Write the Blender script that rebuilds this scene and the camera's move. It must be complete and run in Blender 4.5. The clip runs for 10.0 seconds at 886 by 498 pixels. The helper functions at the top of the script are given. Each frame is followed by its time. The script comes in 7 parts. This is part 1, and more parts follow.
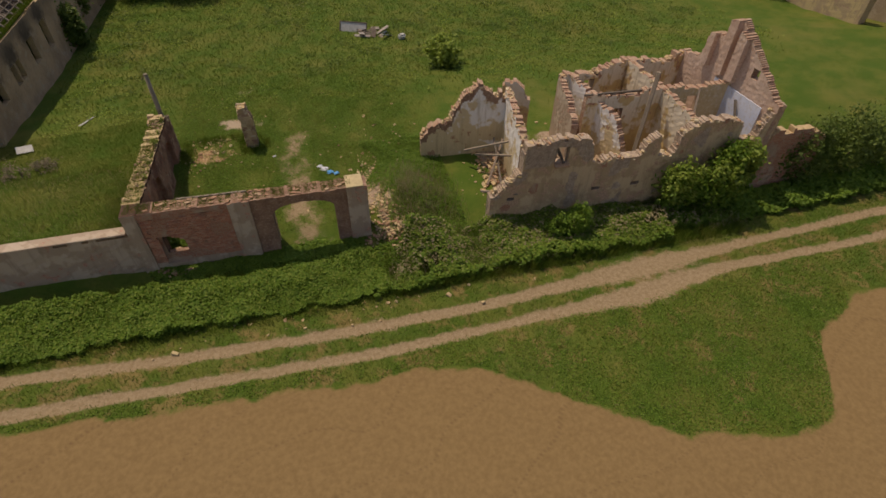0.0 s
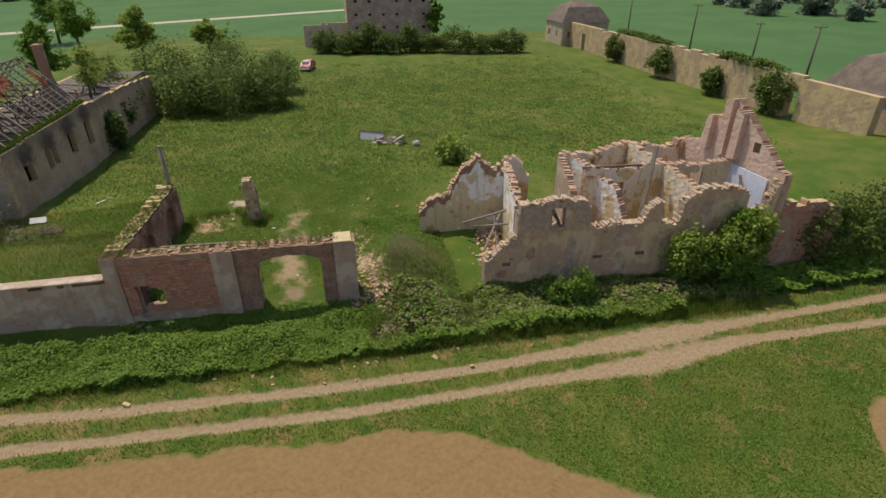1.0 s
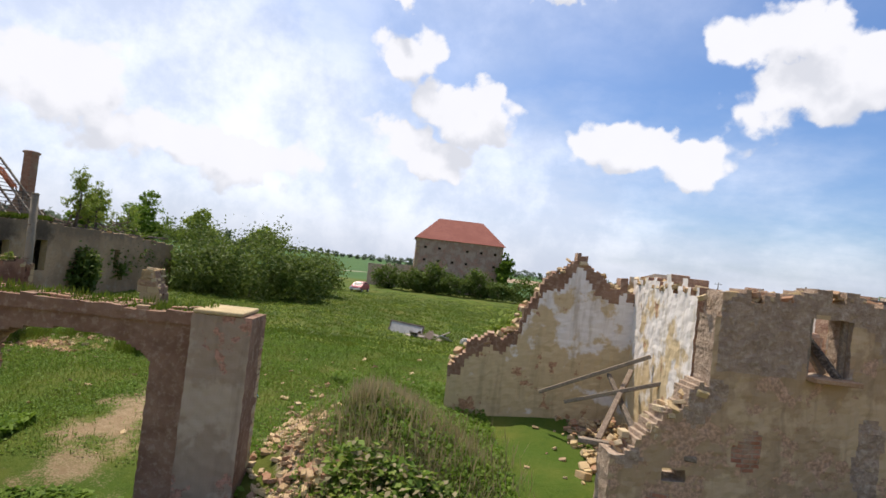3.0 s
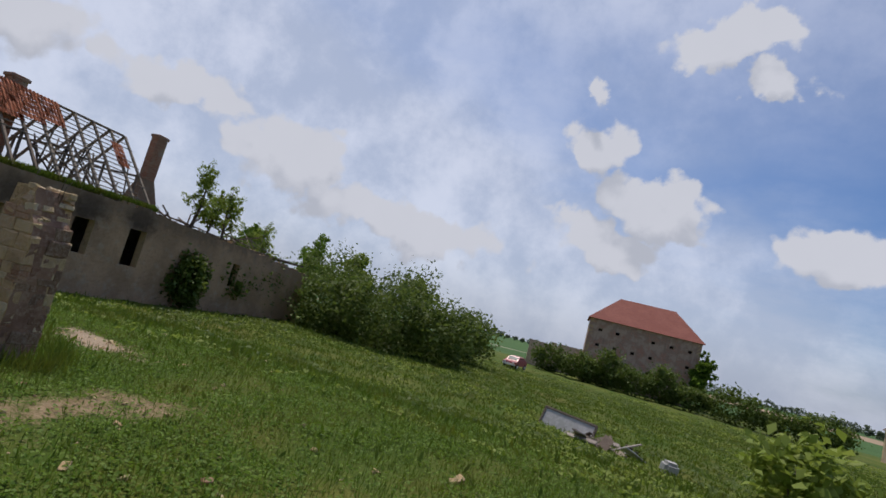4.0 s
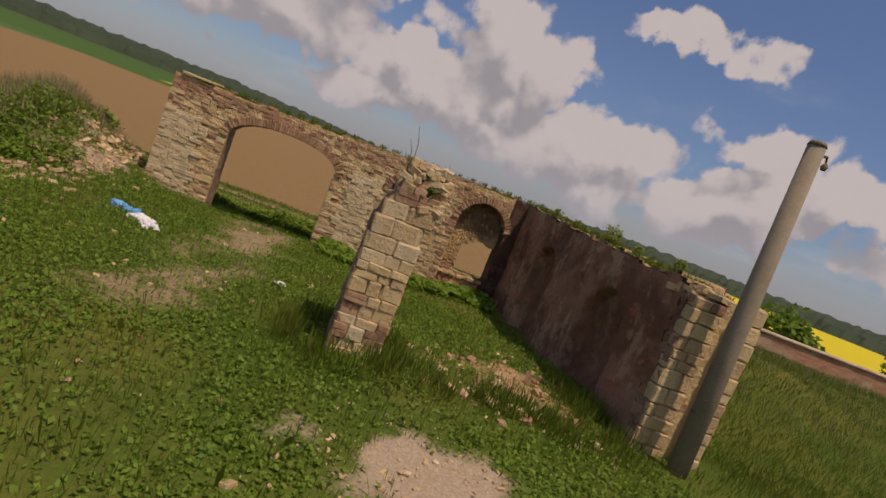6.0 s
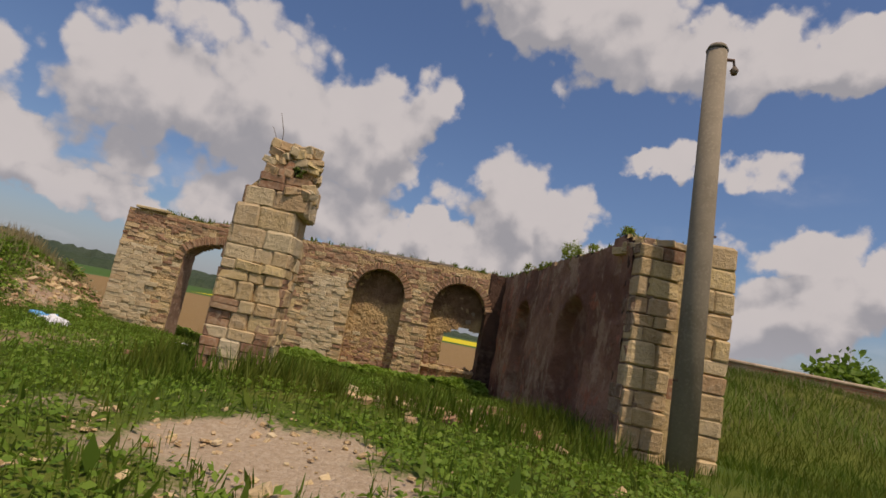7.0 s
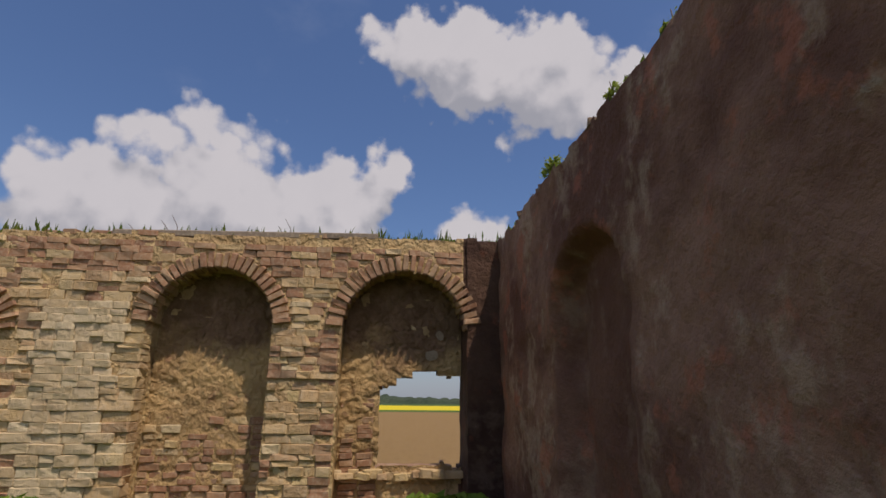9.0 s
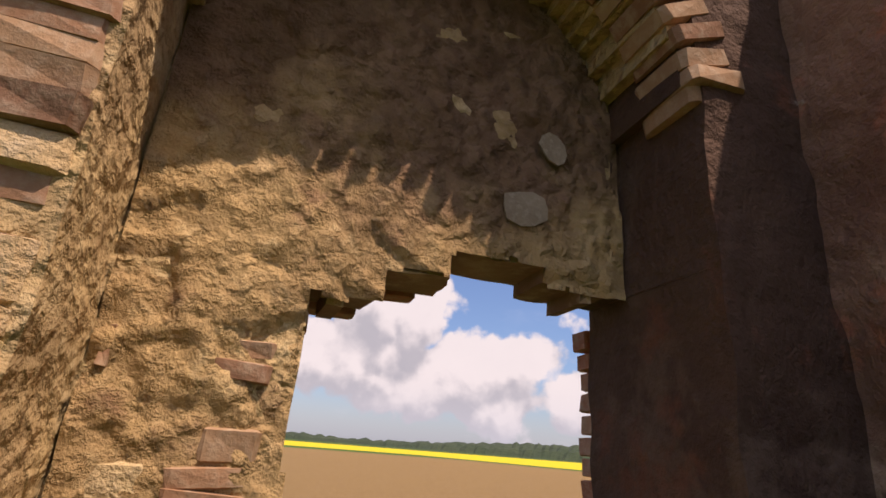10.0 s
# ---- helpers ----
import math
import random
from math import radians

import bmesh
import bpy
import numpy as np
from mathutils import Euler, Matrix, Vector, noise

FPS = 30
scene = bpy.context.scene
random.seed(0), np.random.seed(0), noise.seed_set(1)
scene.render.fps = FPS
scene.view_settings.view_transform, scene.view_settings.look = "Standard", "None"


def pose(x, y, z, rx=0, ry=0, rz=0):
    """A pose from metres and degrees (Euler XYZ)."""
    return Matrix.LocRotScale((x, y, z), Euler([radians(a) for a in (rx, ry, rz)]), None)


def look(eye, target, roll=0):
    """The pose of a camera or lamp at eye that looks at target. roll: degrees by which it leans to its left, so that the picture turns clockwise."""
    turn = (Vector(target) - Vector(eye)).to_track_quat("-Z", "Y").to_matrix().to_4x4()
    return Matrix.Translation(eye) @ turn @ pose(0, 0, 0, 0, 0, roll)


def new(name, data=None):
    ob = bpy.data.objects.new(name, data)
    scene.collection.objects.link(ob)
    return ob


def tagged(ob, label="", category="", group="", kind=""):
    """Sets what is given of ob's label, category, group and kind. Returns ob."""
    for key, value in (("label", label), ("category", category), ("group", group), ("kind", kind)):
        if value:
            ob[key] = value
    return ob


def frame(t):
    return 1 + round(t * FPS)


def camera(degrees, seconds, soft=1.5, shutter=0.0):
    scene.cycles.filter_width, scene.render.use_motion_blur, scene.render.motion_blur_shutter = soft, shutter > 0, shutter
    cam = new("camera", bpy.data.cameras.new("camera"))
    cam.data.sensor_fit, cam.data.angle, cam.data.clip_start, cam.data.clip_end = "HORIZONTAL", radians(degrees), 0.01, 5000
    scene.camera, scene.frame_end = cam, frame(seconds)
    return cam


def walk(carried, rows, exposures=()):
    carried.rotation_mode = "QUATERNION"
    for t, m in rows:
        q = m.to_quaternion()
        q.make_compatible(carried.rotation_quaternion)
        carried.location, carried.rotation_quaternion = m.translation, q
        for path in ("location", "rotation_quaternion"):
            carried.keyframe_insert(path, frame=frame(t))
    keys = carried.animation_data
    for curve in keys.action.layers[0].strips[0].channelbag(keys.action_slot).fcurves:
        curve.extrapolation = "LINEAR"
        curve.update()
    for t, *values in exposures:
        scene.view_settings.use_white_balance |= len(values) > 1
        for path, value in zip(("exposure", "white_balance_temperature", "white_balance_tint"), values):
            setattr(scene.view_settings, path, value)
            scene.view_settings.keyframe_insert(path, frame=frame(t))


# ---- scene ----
# ---- camera and walk ----
cam = camera(79.0, 10.0, soft=1.6)
PATH = [
    (0, (1.159, -21.913, 19.855), (3.126, -14.961, 12.941), 1.24),
    (0.5, (1.914, -23.236, 18.418), (3.784, -15.368, 12.536), 1.89),
    (1, (2.863, -23.639, 15.636), (4.627, -15.030, 10.863), 0.03),
    (1.5, (4.019, -22.562, 12.486), (5.790, -13.668, 8.274), 4.09),
    (2, (4.838, -19.238, 9.495), (6.209, -9.548, 7.440), 8.52),
    (2.5, (5.664, -14.868, 6.818), (6.450, -4.901, 6.596), 7.77),
    (2.7, (5.760, -12.992, 5.995), (6.570, -3.025, 5.891), 7.14),
    (3.8, (6.092, 0.040, 3.107), (4.977, 9.837, 4.772), 8.21),
    (4, (5.953, 2.637, 3.179), (3.257, 12.186, 4.422), 14.96),
    (4.2, (5.633, 4.993, 3.369), (1.150, 13.908, 4.012), 19.13),
    (4.5, (3.567, 8.690, 3.553), (-4.786, 14.013, 4.931), 15.98),
    (4.8, (3.581, 11.575, 3.820), (-6.403, 11.952, 4.256), 21.10),
    (5, (2.921, 13.395, 3.957), (-6.679, 10.598, 3.839), 23.35),
    (5.2, (2.368, 14.994, 4.141), (-6.087, 9.690, 3.528), 25.83),
    (5.5, (0.143, 16.029, 4.129), (-4.904, 7.497, 2.813), 27.73),
    (5.7, (-0.746, 16.630, 4.011), (-3.937, 7.300, 2.347), 28.25),
    (6.8, (-4.143, 16.399, 1.864), (-4.653, 6.516, 3.299), 13.00),
    (7, (-4.299, 15.891, 1.778), (-4.953, 6.029, 3.296), 11.09),
    (7.5, (-4.404, 14.166, 2.036), (-5.899, 4.507, 4.153), -0.71),
    (8, (-4.579, 12.165, 2.068), (-6.333, 2.617, 4.466), -3.66),
    (8.5, (-5.051, 9.865, 1.769), (-6.682, 0.355, 4.394), -2.68),
    (9, (-5.791, 7.397, 1.638), (-6.863, -2.157, 4.391), 0.59),
    (9.3, (-5.991, 5.694, 1.491), (-6.345, -3.895, 4.309), 5.78),
    (9.7, (-5.834, 3.617, 1.395), (-6.797, -5.944, 4.164), 7.99),
    (10, (-5.704, 1.906, 1.453), (-8.526, -7.031, 4.943), 4.53),
]
EXPO = [(0, -0.66, 6950, 17), (0.8, -0.24, 6250, 13), (1.6, 0.05, 6050, 10), (2.4, 0.2, 6250, 14), (2.7, 0.2, 6250, 14), (4.0, -0.56, 5900, 15), (4.6, -0.80, 6150, 20), (5.0, -0.87, 6600, 24),
        (5.5, -0.76, 7150, 26), (6.8, -0.42, 6950, 19), (8.0, -0.4, 6550, 19), (9.0, -0.36, 6450, 19), (9.6, -0.2, 6550, 21), (10.0, 0.25, 6950, 27)]
walk(cam, [(t, look(eye, target, roll)) for t, eye, target, roll in PATH], EXPO)

# ---- world and sun ----
SUN_DIR = Vector((-0.78, 1.18, 3.0)).normalized()
sun_data = bpy.data.lights.new("sun", "SUN")
sun_data.energy, sun_data.angle, sun_data.color = 4.5, radians(0.55), (1.0, 0.87, 0.68)
sun = new("sun", sun_data)
sun.matrix_world = look((0, 0, 60), Vector((0, 0, 60)) - SUN_DIR)
tagged(sun, kind="structure")


class Nodes:
    """Short way to write node trees."""

    def __init__(self, tree):
        self.tree = tree
        tree.nodes.clear()

    def add(self, kind, *links, **props):
        node = self.tree.nodes.new(kind)
        if "operation" in props:
            node.operation = props["operation"]
        if "sky_type" in props:
            node.sky_type, node.sun_disc = props["sky_type"], props["sun_disc"]
        for n, value in enumerate(links):
            self.put(node, n, value)
        return node

    def put(self, node, slot, value):
        if value is None:
            return
        if isinstance(value, bpy.types.NodeSocket):
            self.tree.links.new(value, node.inputs[slot])
        elif isinstance(value, bpy.types.Node):
            self.tree.links.new(value.outputs[0], node.inputs[slot])
        else:
            node.inputs[slot].default_value = value

    def math(self, op, a, b=None, c=None, clamp=False):
        node = self.add("ShaderNodeMath", a, b, c, operation=op)
        node.use_clamp = clamp
        return node.outputs[0]

    def vec(self, op, a, b=None):
        node = self.add("ShaderNodeVectorMath", a, b, operation=op)
        return node.outputs["Value"] if op in ("LENGTH", "DISTANCE", "DOT_PRODUCT") else node.outputs[0]

    def noise(self, vector, scale, detail=4.0, rough=0.55):
        node = self.tree.nodes.new("ShaderNodeTexNoise")
        self.put(node, "Vector", vector)
        self.put(node, "Scale", scale)
        self.put(node, "Detail", detail)
        self.put(node, "Roughness", rough)
        return node.outputs["Fac"]

    def mix(self, fac, a, b, blend="MIX"):
        node = self.tree.nodes.new("ShaderNodeMix")
        node.data_type, node.blend_type = "RGBA", blend
        self.put(node, 0, fac)
        self.put(node, 6, (*a, 1) if isinstance(a, tuple) and len(a) == 3 else a)
        self.put(node, 7, (*b, 1) if isinstance(b, tuple) and len(b) == 3 else b)
        return node.outputs[2]

    def step(self, value, lo, hi):
        node = self.tree.nodes.new("ShaderNodeMapRange")
        node.interpolation_type = "SMOOTHSTEP"
        for n, v in enumerate((value, lo, hi, 0.0, 1.0)):
            self.put(node, n, v)
        return node.outputs[0]


def sky_world():
    world = bpy.data.worlds.new("sky")
    scene.world = world
    world.use_nodes = True
    n = Nodes(world.node_tree)
    sky = n.add("ShaderNodeTexSky", sky_type="NISHITA", sun_disc=False)
    sky.sun_elevation, sky.sun_rotation = math.asin(SUN_DIR.z), math.atan2(SUN_DIR.x, SUN_DIR.y)
    sky.dust_density, sky.air_density, sky.ozone_density = 1.4, 1.1, 1.6
    way = n.add("ShaderNodeTexCoord").outputs["Generated"]
    sep = n.add("ShaderNodeSeparateXYZ", way)
    up = sep.outputs["Z"]
    lift = n.math("ADD", n.math("MAXIMUM", up, 0.0), 0.22)
    flat = n.add("ShaderNodeCombineXYZ", n.math("DIVIDE", sep.outputs["X"], lift), n.math("DIVIDE", sep.outputs["Y"], lift), 0.0).outputs[0]
    broad = n.noise(flat, 1.15, 7.0, 0.58)
    # heaps of cumulus: azimuth from north over east, elevation, half width, half height
    def heaps(at):
        best = None
        for az, el, wide, high in CLOUDS:
            a, e = radians(az), radians(el)
            c = Vector((math.sin(a) * math.cos(e), math.cos(a) * math.cos(e), math.sin(e)))
            side = Vector((math.cos(a), -math.sin(a), 0))
            over = side.cross(c)
            u = n.vec("DOT_PRODUCT", at, tuple(side / math.sin(radians(wide))))
            v = n.vec("DOT_PRODUCT", at, tuple(over / math.sin(radians(high))))
            r = n.vec("LENGTH", n.add("ShaderNodeCombineXYZ", u, v, 0.0).outputs[0])
            best = r if best is None else n.math("MINIMUM", best, r)
        return n.math("SUBTRACT", 1.0, best)

    def billow(at):
        curl = n.tree.nodes.new("ShaderNodeTexNoise")
        n.put(curl, "Vector", at)
        n.put(curl, "Scale", 4.5)
        n.put(curl, "Detail", 7.0)
        n.put(curl, "Roughness", 0.55)
        push = n.vec("MULTIPLY", n.vec("SUBTRACT", curl.outputs["Color"], (0.5, 0.5, 0.5)), (0.26, 0.26, 0.20))
        grain = n.noise(at, 13.0, 7.0, 0.62)
        small = n.tree.nodes.new("ShaderNodeTexNoise")
        n.put(small, "Vector", at)
        n.put(small, "Scale", 15.0)
        n.put(small, "Detail", 5.0)
        push = n.vec("ADD", push, n.vec("MULTIPLY", n.vec("SUBTRACT", small.outputs["Color"], (0.5, 0.5, 0.5)), (0.10, 0.10, 0.08)))
        total = n.math("ADD", heaps(n.vec("ADD", at, push)), n.math("MULTIPLY", n.math("SUBTRACT", grain, 0.42), 0.5))
        for size, amount in ((8.0, 0.36), (18.0, 0.30), (40.0, 0.17)):
            knob = n.tree.nodes.new("ShaderNodeTexVoronoi")
            knob.feature = "SMOOTH_F1"
            n.put(knob, "Vector", n.vec("ADD", at, n.vec("MULTIPLY", push, (0.25, 0.25, 0.25))))
            n.put(knob, "Scale", size)
            n.put(knob, "Smoothness", 0.25)
            total = n.math("ADD", total, n.math("MULTIPLY", n.math("SUBTRACT", 0.42, knob.outputs["Distance"]), amount * 1.6))
        return total

    heap = billow(way)
    cumulus = n.step(heap, -0.06, 0.22)
    heap_up = billow(n.vec("ADD", way, (-0.015, 0.015, 0.07)))
    light = n.step(n.math("SUBTRACT", n.math("MULTIPLY", heap, 0.72), heap_up), -0.50, 0.28)
    light = n.math("ADD", n.math("MULTIPLY", light, 0.85), n.math("MULTIPLY", n.noise(way, 12.0, 5.0, 0.6), 0.20))
    white = n.mix(light, (4.3, 4.55, 5.0), (8.3, 8.2, 8.1))
    north = n.step(sep.outputs["Y"], -0.05, 0.6)
    white = n.mix(n.math("MULTIPLY", north, 0.30), white, (15.0, 14.9, 14.6))
    # a hazy bank low in the north, thin veil round the sun
    veil = n.noise(flat, 0.9, 7.0, 0.6)
    bank = n.math("MULTIPLY", north, n.step(n.math("SUBTRACT", n.math("ADD", up, n.math("MULTIPLY", n.math("SUBTRACT", veil, 0.5), 0.55)), n.math("MULTIPLY", sep.outputs["X"], -0.42)), 0.50, 0.16))
    glow = n.step(n.math("ADD", n.vec("DOT_PRODUCT", way, tuple(SUN_DIR)), n.math("MULTIPLY", n.math("SUBTRACT", veil, 0.5), 0.5)), 0.45, 1.0)
    thin = n.math("MULTIPLY", n.step(broad, 0.52, 0.78), 0.22)
    blue = n.mix(1.0, sky.outputs[0], (0.96, 1.17, 1.42, 1.0), "MULTIPLY")
    col = n.mix(n.math("MAXIMUM", n.math("MAXIMUM", n.math("MULTIPLY", bank, 0.82), n.math("MULTIPLY", glow, 0.8)), thin), blue, n.mix(n.step(n.noise(way, 6.0, 7.0, 0.62), 0.36, 0.66), (8.0, 8.6, 9.6), (12.2, 12.3, 12.5)))
    col = n.mix(cumulus, col, white)
    low = n.step(up, 0.13, -0.01)
    col = n.mix(n.math("MULTIPLY", low, 0.55), col, (6.0, 6.5, 7.3))
    back = n.add("ShaderNodeBackground", col, 0.087)
    n.add("ShaderNodeOutputWorld", back)


CLOUDS = [
    (163, 17.5, 14, 9.5), (152, 16.5, 9, 7.5), (172, 19, 9, 8), (178, 19.5, 5, 6), (190, 14.5, 7, 5.5), (196, 14, 5, 5.5), (133, 14, 9, 6), (142, 9, 12, 4),
    (195, 33, 15, 5), (187, 36, 9, 4), (208, 31, 13, 4.2), (219, 30, 9, 2.8), (208, 21, 7, 2.0), (217, 12.5, 6, 3), (203, 9, 12, 3.5),
    (252, 18.5, 11, 7), (262, 19, 6, 6), (258, 28, 9, 4), (238, 21, 7, 4), (238, 11, 9, 3.6), (226, 10, 8, 3), (276, 12.5, 4.5, 1.8), (287, 13, 4.5, 1.8),
    (186, 8.5, 13, 4.5), (200, 6, 14, 4), (216, 7, 11, 4), (168, 10, 14, 5), (238, 6, 14, 3.5), (258, 8, 12, 4), (165, 6.5, 8, 2.4), (178, 6, 9, 2.2), (190, 7, 9, 2.6), (204, 5.5, 9, 2.0), (150, 6.5, 9, 2.2), (183, 10.5, 7, 2.2), (301, 15, 7, 4), (314, 14.5, 6, 2.6), (326, 11, 9, 3.4), (338, 9, 12, 3), (355.5, 27, 2.0, 2.4), (358, 21, 4.5, 4), (5, 17, 6, 3), (8, 31.5, 6, 2.2), (14, 28, 3.5, 2),
    (34, 23, 5, 3.2), (38, 19, 7, 4.5), (49, 20, 6, 4.5), (24, 13.5, 9, 2.8), (1, 12, 6, 2.4), (75, 18, 12, 5), (100, 20, 12, 6),
]
sky_world()


# ---- materials ----
def rgb(*v):
    return (*v, 1.0)


def surface(name, base, rough=0.9, bump=0.0, bump_dist=0.02, height=None, metallic=0.0, spec=0.3):
    """Starts a material; base(n, pos) gives colour, height (or None)."""
    mat = bpy.data.materials.new(name)
    mat.use_nodes = True
    n = Nodes(mat.node_tree)
    pos = n.add("ShaderNodeNewGeometry").outputs["Position"]
    colour, relief = base(n, pos)
    bsdf = n.tree.nodes.new("ShaderNodeBsdfPrincipled")
    n.put(bsdf, "Base Color", colour)
    n.put(bsdf, "Roughness", rough)
    n.put(bsdf, "Metallic", metallic)
    n.put(bsdf, "Specular IOR Level", spec)
    if relief is not None and bump > 0:
        b = n.tree.nodes.new("ShaderNodeBump")
        n.put(b, "Strength", bump)
        n.put(b, "Distance", bump_dist)
        n.put(b, "Height", relief)
        n.tree.links.new(b.outputs[0], bsdf.inputs["Normal"])
    out = n.tree.nodes.new("ShaderNodeOutputMaterial")
    n.tree.links.new(bsdf.outputs[0], out.inputs[0])
    return mat


def mottled(name, a, b, c, scale=1.5, fine=14.0, rough=0.9, bump=0.5, dist=0.02, spec=0.25):
    """Two broad colours, with a third in fine flecks."""
    def base(n, pos):
        big = n.noise(pos, scale, 5.0, 0.6)
        small = n.noise(pos, fine, 4.0, 0.65)
        col = n.mix(n.step(big, 0.36, 0.64), a, b)
        col = n.mix(n.math("MULTIPLY", n.step(small, 0.48, 0.68), 0.7), col, c)
        return col, n.math("ADD", n.math("MULTIPLY", big, 0.6), small)
    return surface(name, base, rough, bump, dist, spec=spec)


def crumbly(name, a, b, c, dist=0.03):
    """Coarse lime mortar: lumps and pits of a few centimetres."""
    def base(n, pos):
        warp = n.vec("ADD", pos, n.vec("MULTIPLY", n.add("ShaderNodeCombineXYZ", n.noise(pos, 9.0, 4.0), n.noise(n.vec("ADD", pos, (7.0, 3.0, 1.0)), 9.0, 4.0), n.noise(n.vec("ADD", pos, (2.0, 9.0, 5.0)), 9.0, 4.0)).outputs[0], (0.12, 0.12, 0.12)))
        cells = n.tree.nodes.new("ShaderNodeTexVoronoi")
        cells.feature = "SMOOTH_F1"
        n.put(cells, "Vector", warp)
        n.put(cells, "Scale", 21.0)
        big = n.noise(pos, 2.0, 5.0, 0.6)
        mid = n.noise(pos, 6.5, 6.0, 0.65)
        grit = n.noise(pos, 60.0, 4.0, 0.7)
        col = n.mix(n.step(big, 0.36, 0.64), a, b)
        col = n.mix(n.math("MULTIPLY", n.step(mid, 0.5, 0.66), 0.65), col, c)
        col = n.mix(n.math("MULTIPLY", n.step(grit, 0.5, 0.75), 0.3), col, tuple(0.55 * v for v in b))
        lumps = n.math("SUBTRACT", 1.0, cells.outputs["Distance"])
        return col, n.math("ADD", n.math("MULTIPLY", lumps, 1.2), n.math("ADD", n.math("MULTIPLY", mid, 1.5), n.math("MULTIPLY", grit, 0.25)))
    return surface(name, base, 0.95, 1.0, dist, spec=0.15)


def varied(name, cols, fine=22.0, bump=0.6, dist=0.012, rough=0.92, grime=(0.10, 0.08, 0.06), grime_amount=0.5):
    """Pieces that differ from one another: stones, bricks, tiles, planks."""
    def base(n, pos):
        info = n.add("ShaderNodeObjectInfo").outputs["Random"]
        isle = n.add("ShaderNodeNewGeometry").outputs["Random Per Island"]
        pick = n.math("FRACT", n.math("ADD", info, isle))
        ramp = n.tree.nodes.new("ShaderNodeValToRGB")
        ramp.color_ramp.interpolation = "LINEAR"
        while len(ramp.color_ramp.elements) < len(cols):
            ramp.color_ramp.elements.new(0.5)
        for k, colour in enumerate(cols):
            ramp.color_ramp.elements[k].position = k / (len(cols) - 1)
            ramp.color_ramp.elements[k].color = rgb(*colour)
        n.put(ramp, 0, pick)
        small = n.noise(pos, fine, 5.0, 0.65)
        big = n.noise(pos, 2.3, 4.0, 0.6)
        col = n.mix(n.math("MULTIPLY", n.step(small, 0.40, 0.75), 0.45), ramp.outputs[0], (0.55, 0.46, 0.34))
        col = n.mix(n.math("MULTIPLY", n.step(big, 0.50, 0.74), grime_amount), col, grime)
        return col, small
    return surface(name, base, rough, bump, dist, spec=0.2)


def leaf_stuff(name, a, b, c):
    def base(n, pos):
        isle = n.add("ShaderNodeNewGeometry").outputs["Random Per Island"]
        big = n.noise(pos, 0.9, 3.0, 0.6)
        col = n.mix(isle, a, b)
        col = n.mix(n.math("MULTIPLY", n.step(big, 0.45, 0.68), 0.7), col, c)
        return col, None
    mat = surface(name, base, 0.6, spec=0.25)
    tree = mat.node_tree
    bsdf = next(q for q in tree.nodes if q.type == "BSDF_PRINCIPLED")
    out = next(q for q in tree.nodes if q.type == "OUTPUT_MATERIAL")
    glow = tree.nodes.new("ShaderNodeBsdfTranslucent")
    both = tree.nodes.new("ShaderNodeMixShader")
    both.inputs[0].default_value = 0.42
    tree.links.new(bsdf.inputs["Base Color"].links[0].from_socket, glow.inputs["Color"])
    tree.links.new(bsdf.outputs[0], both.inputs[1])
    tree.links.new(glow.outputs[0], both.inputs[2])
    tree.links.new(both.outputs[0], out.inputs[0])
    return mat


BRICKY = varied("old_brick", [(0.29, 0.15, 0.085), (0.34, 0.19, 0.11), (0.24, 0.125, 0.075), (0.38, 0.235, 0.135), (0.31, 0.165, 0.095), (0.41, 0.285, 0.17)])
STONY = varied("sandstone_block", [(0.53, 0.39, 0.20), (0.46, 0.315, 0.165), (0.57, 0.44, 0.245), (0.40, 0.26, 0.145), (0.55, 0.42, 0.21), (0.48, 0.335, 0.18), (0.58, 0.47, 0.29)], grime_amount=0.35, bump=1.0, dist=0.03, fine=16.0)
MORTAR = crumbly("lime_mortar", (0.50, 0.36, 0.18), (0.39, 0.27, 0.14), (0.57, 0.44, 0.25), 0.03)
PLASTER_PALE = mottled("weathered_plaster", (0.38, 0.30, 0.20), (0.46, 0.38, 0.28), (0.30, 0.22, 0.15), 0.9, 7.0, bump=0.4)
PLASTER_WHITE = mottled("whitewashed_plaster", (0.66, 0.62, 0.55), (0.50, 0.42, 0.30), (0.72, 0.70, 0.68), 0.8, 6.0, bump=0.25)
PLASTER_OCHRE = mottled("ochre_plaster", (0.46, 0.36, 0.20), (0.55, 0.45, 0.28), (0.62, 0.56, 0.44), 0.7, 6.0, bump=0.25)
PLASTER_BLUE = mottled("pale_blue_plaster", (0.55, 0.60, 0.74), (0.66, 0.68, 0.76), (0.50, 0.47, 0.45), 0.6, 6.0, bump=0.2)
PLASTER_GREY = mottled("stained_grey_plaster", (0.33, 0.29, 0.25), (0.24, 0.20, 0.17), (0.40, 0.36, 0.31), 0.7, 5.0, bump=0.35)
TIMBER = varied("grey_timber", [(0.20, 0.16, 0.12), (0.26, 0.22, 0.17), (0.15, 0.11, 0.085)], bump=0.4)
DARK_TIMBER = varied("charred_timber", [(0.06, 0.05, 0.045), (0.10, 0.08, 0.065), (0.14, 0.11, 0.09)], bump=0.4)
ROOF_TILE = varied("red_roof_tile", [(0.46, 0.15, 0.065), (0.54, 0.19, 0.09), (0.43, 0.14, 0.07), (0.37, 0.13, 0.075)], bump=0.3, grime_amount=0.25)
CONCRETE = mottled("pole_concrete", (0.24, 0.205, 0.15), (0.19, 0.16, 0.115), (0.29, 0.25, 0.19), 2.0, 30.0, bump=0.3, dist=0.006)
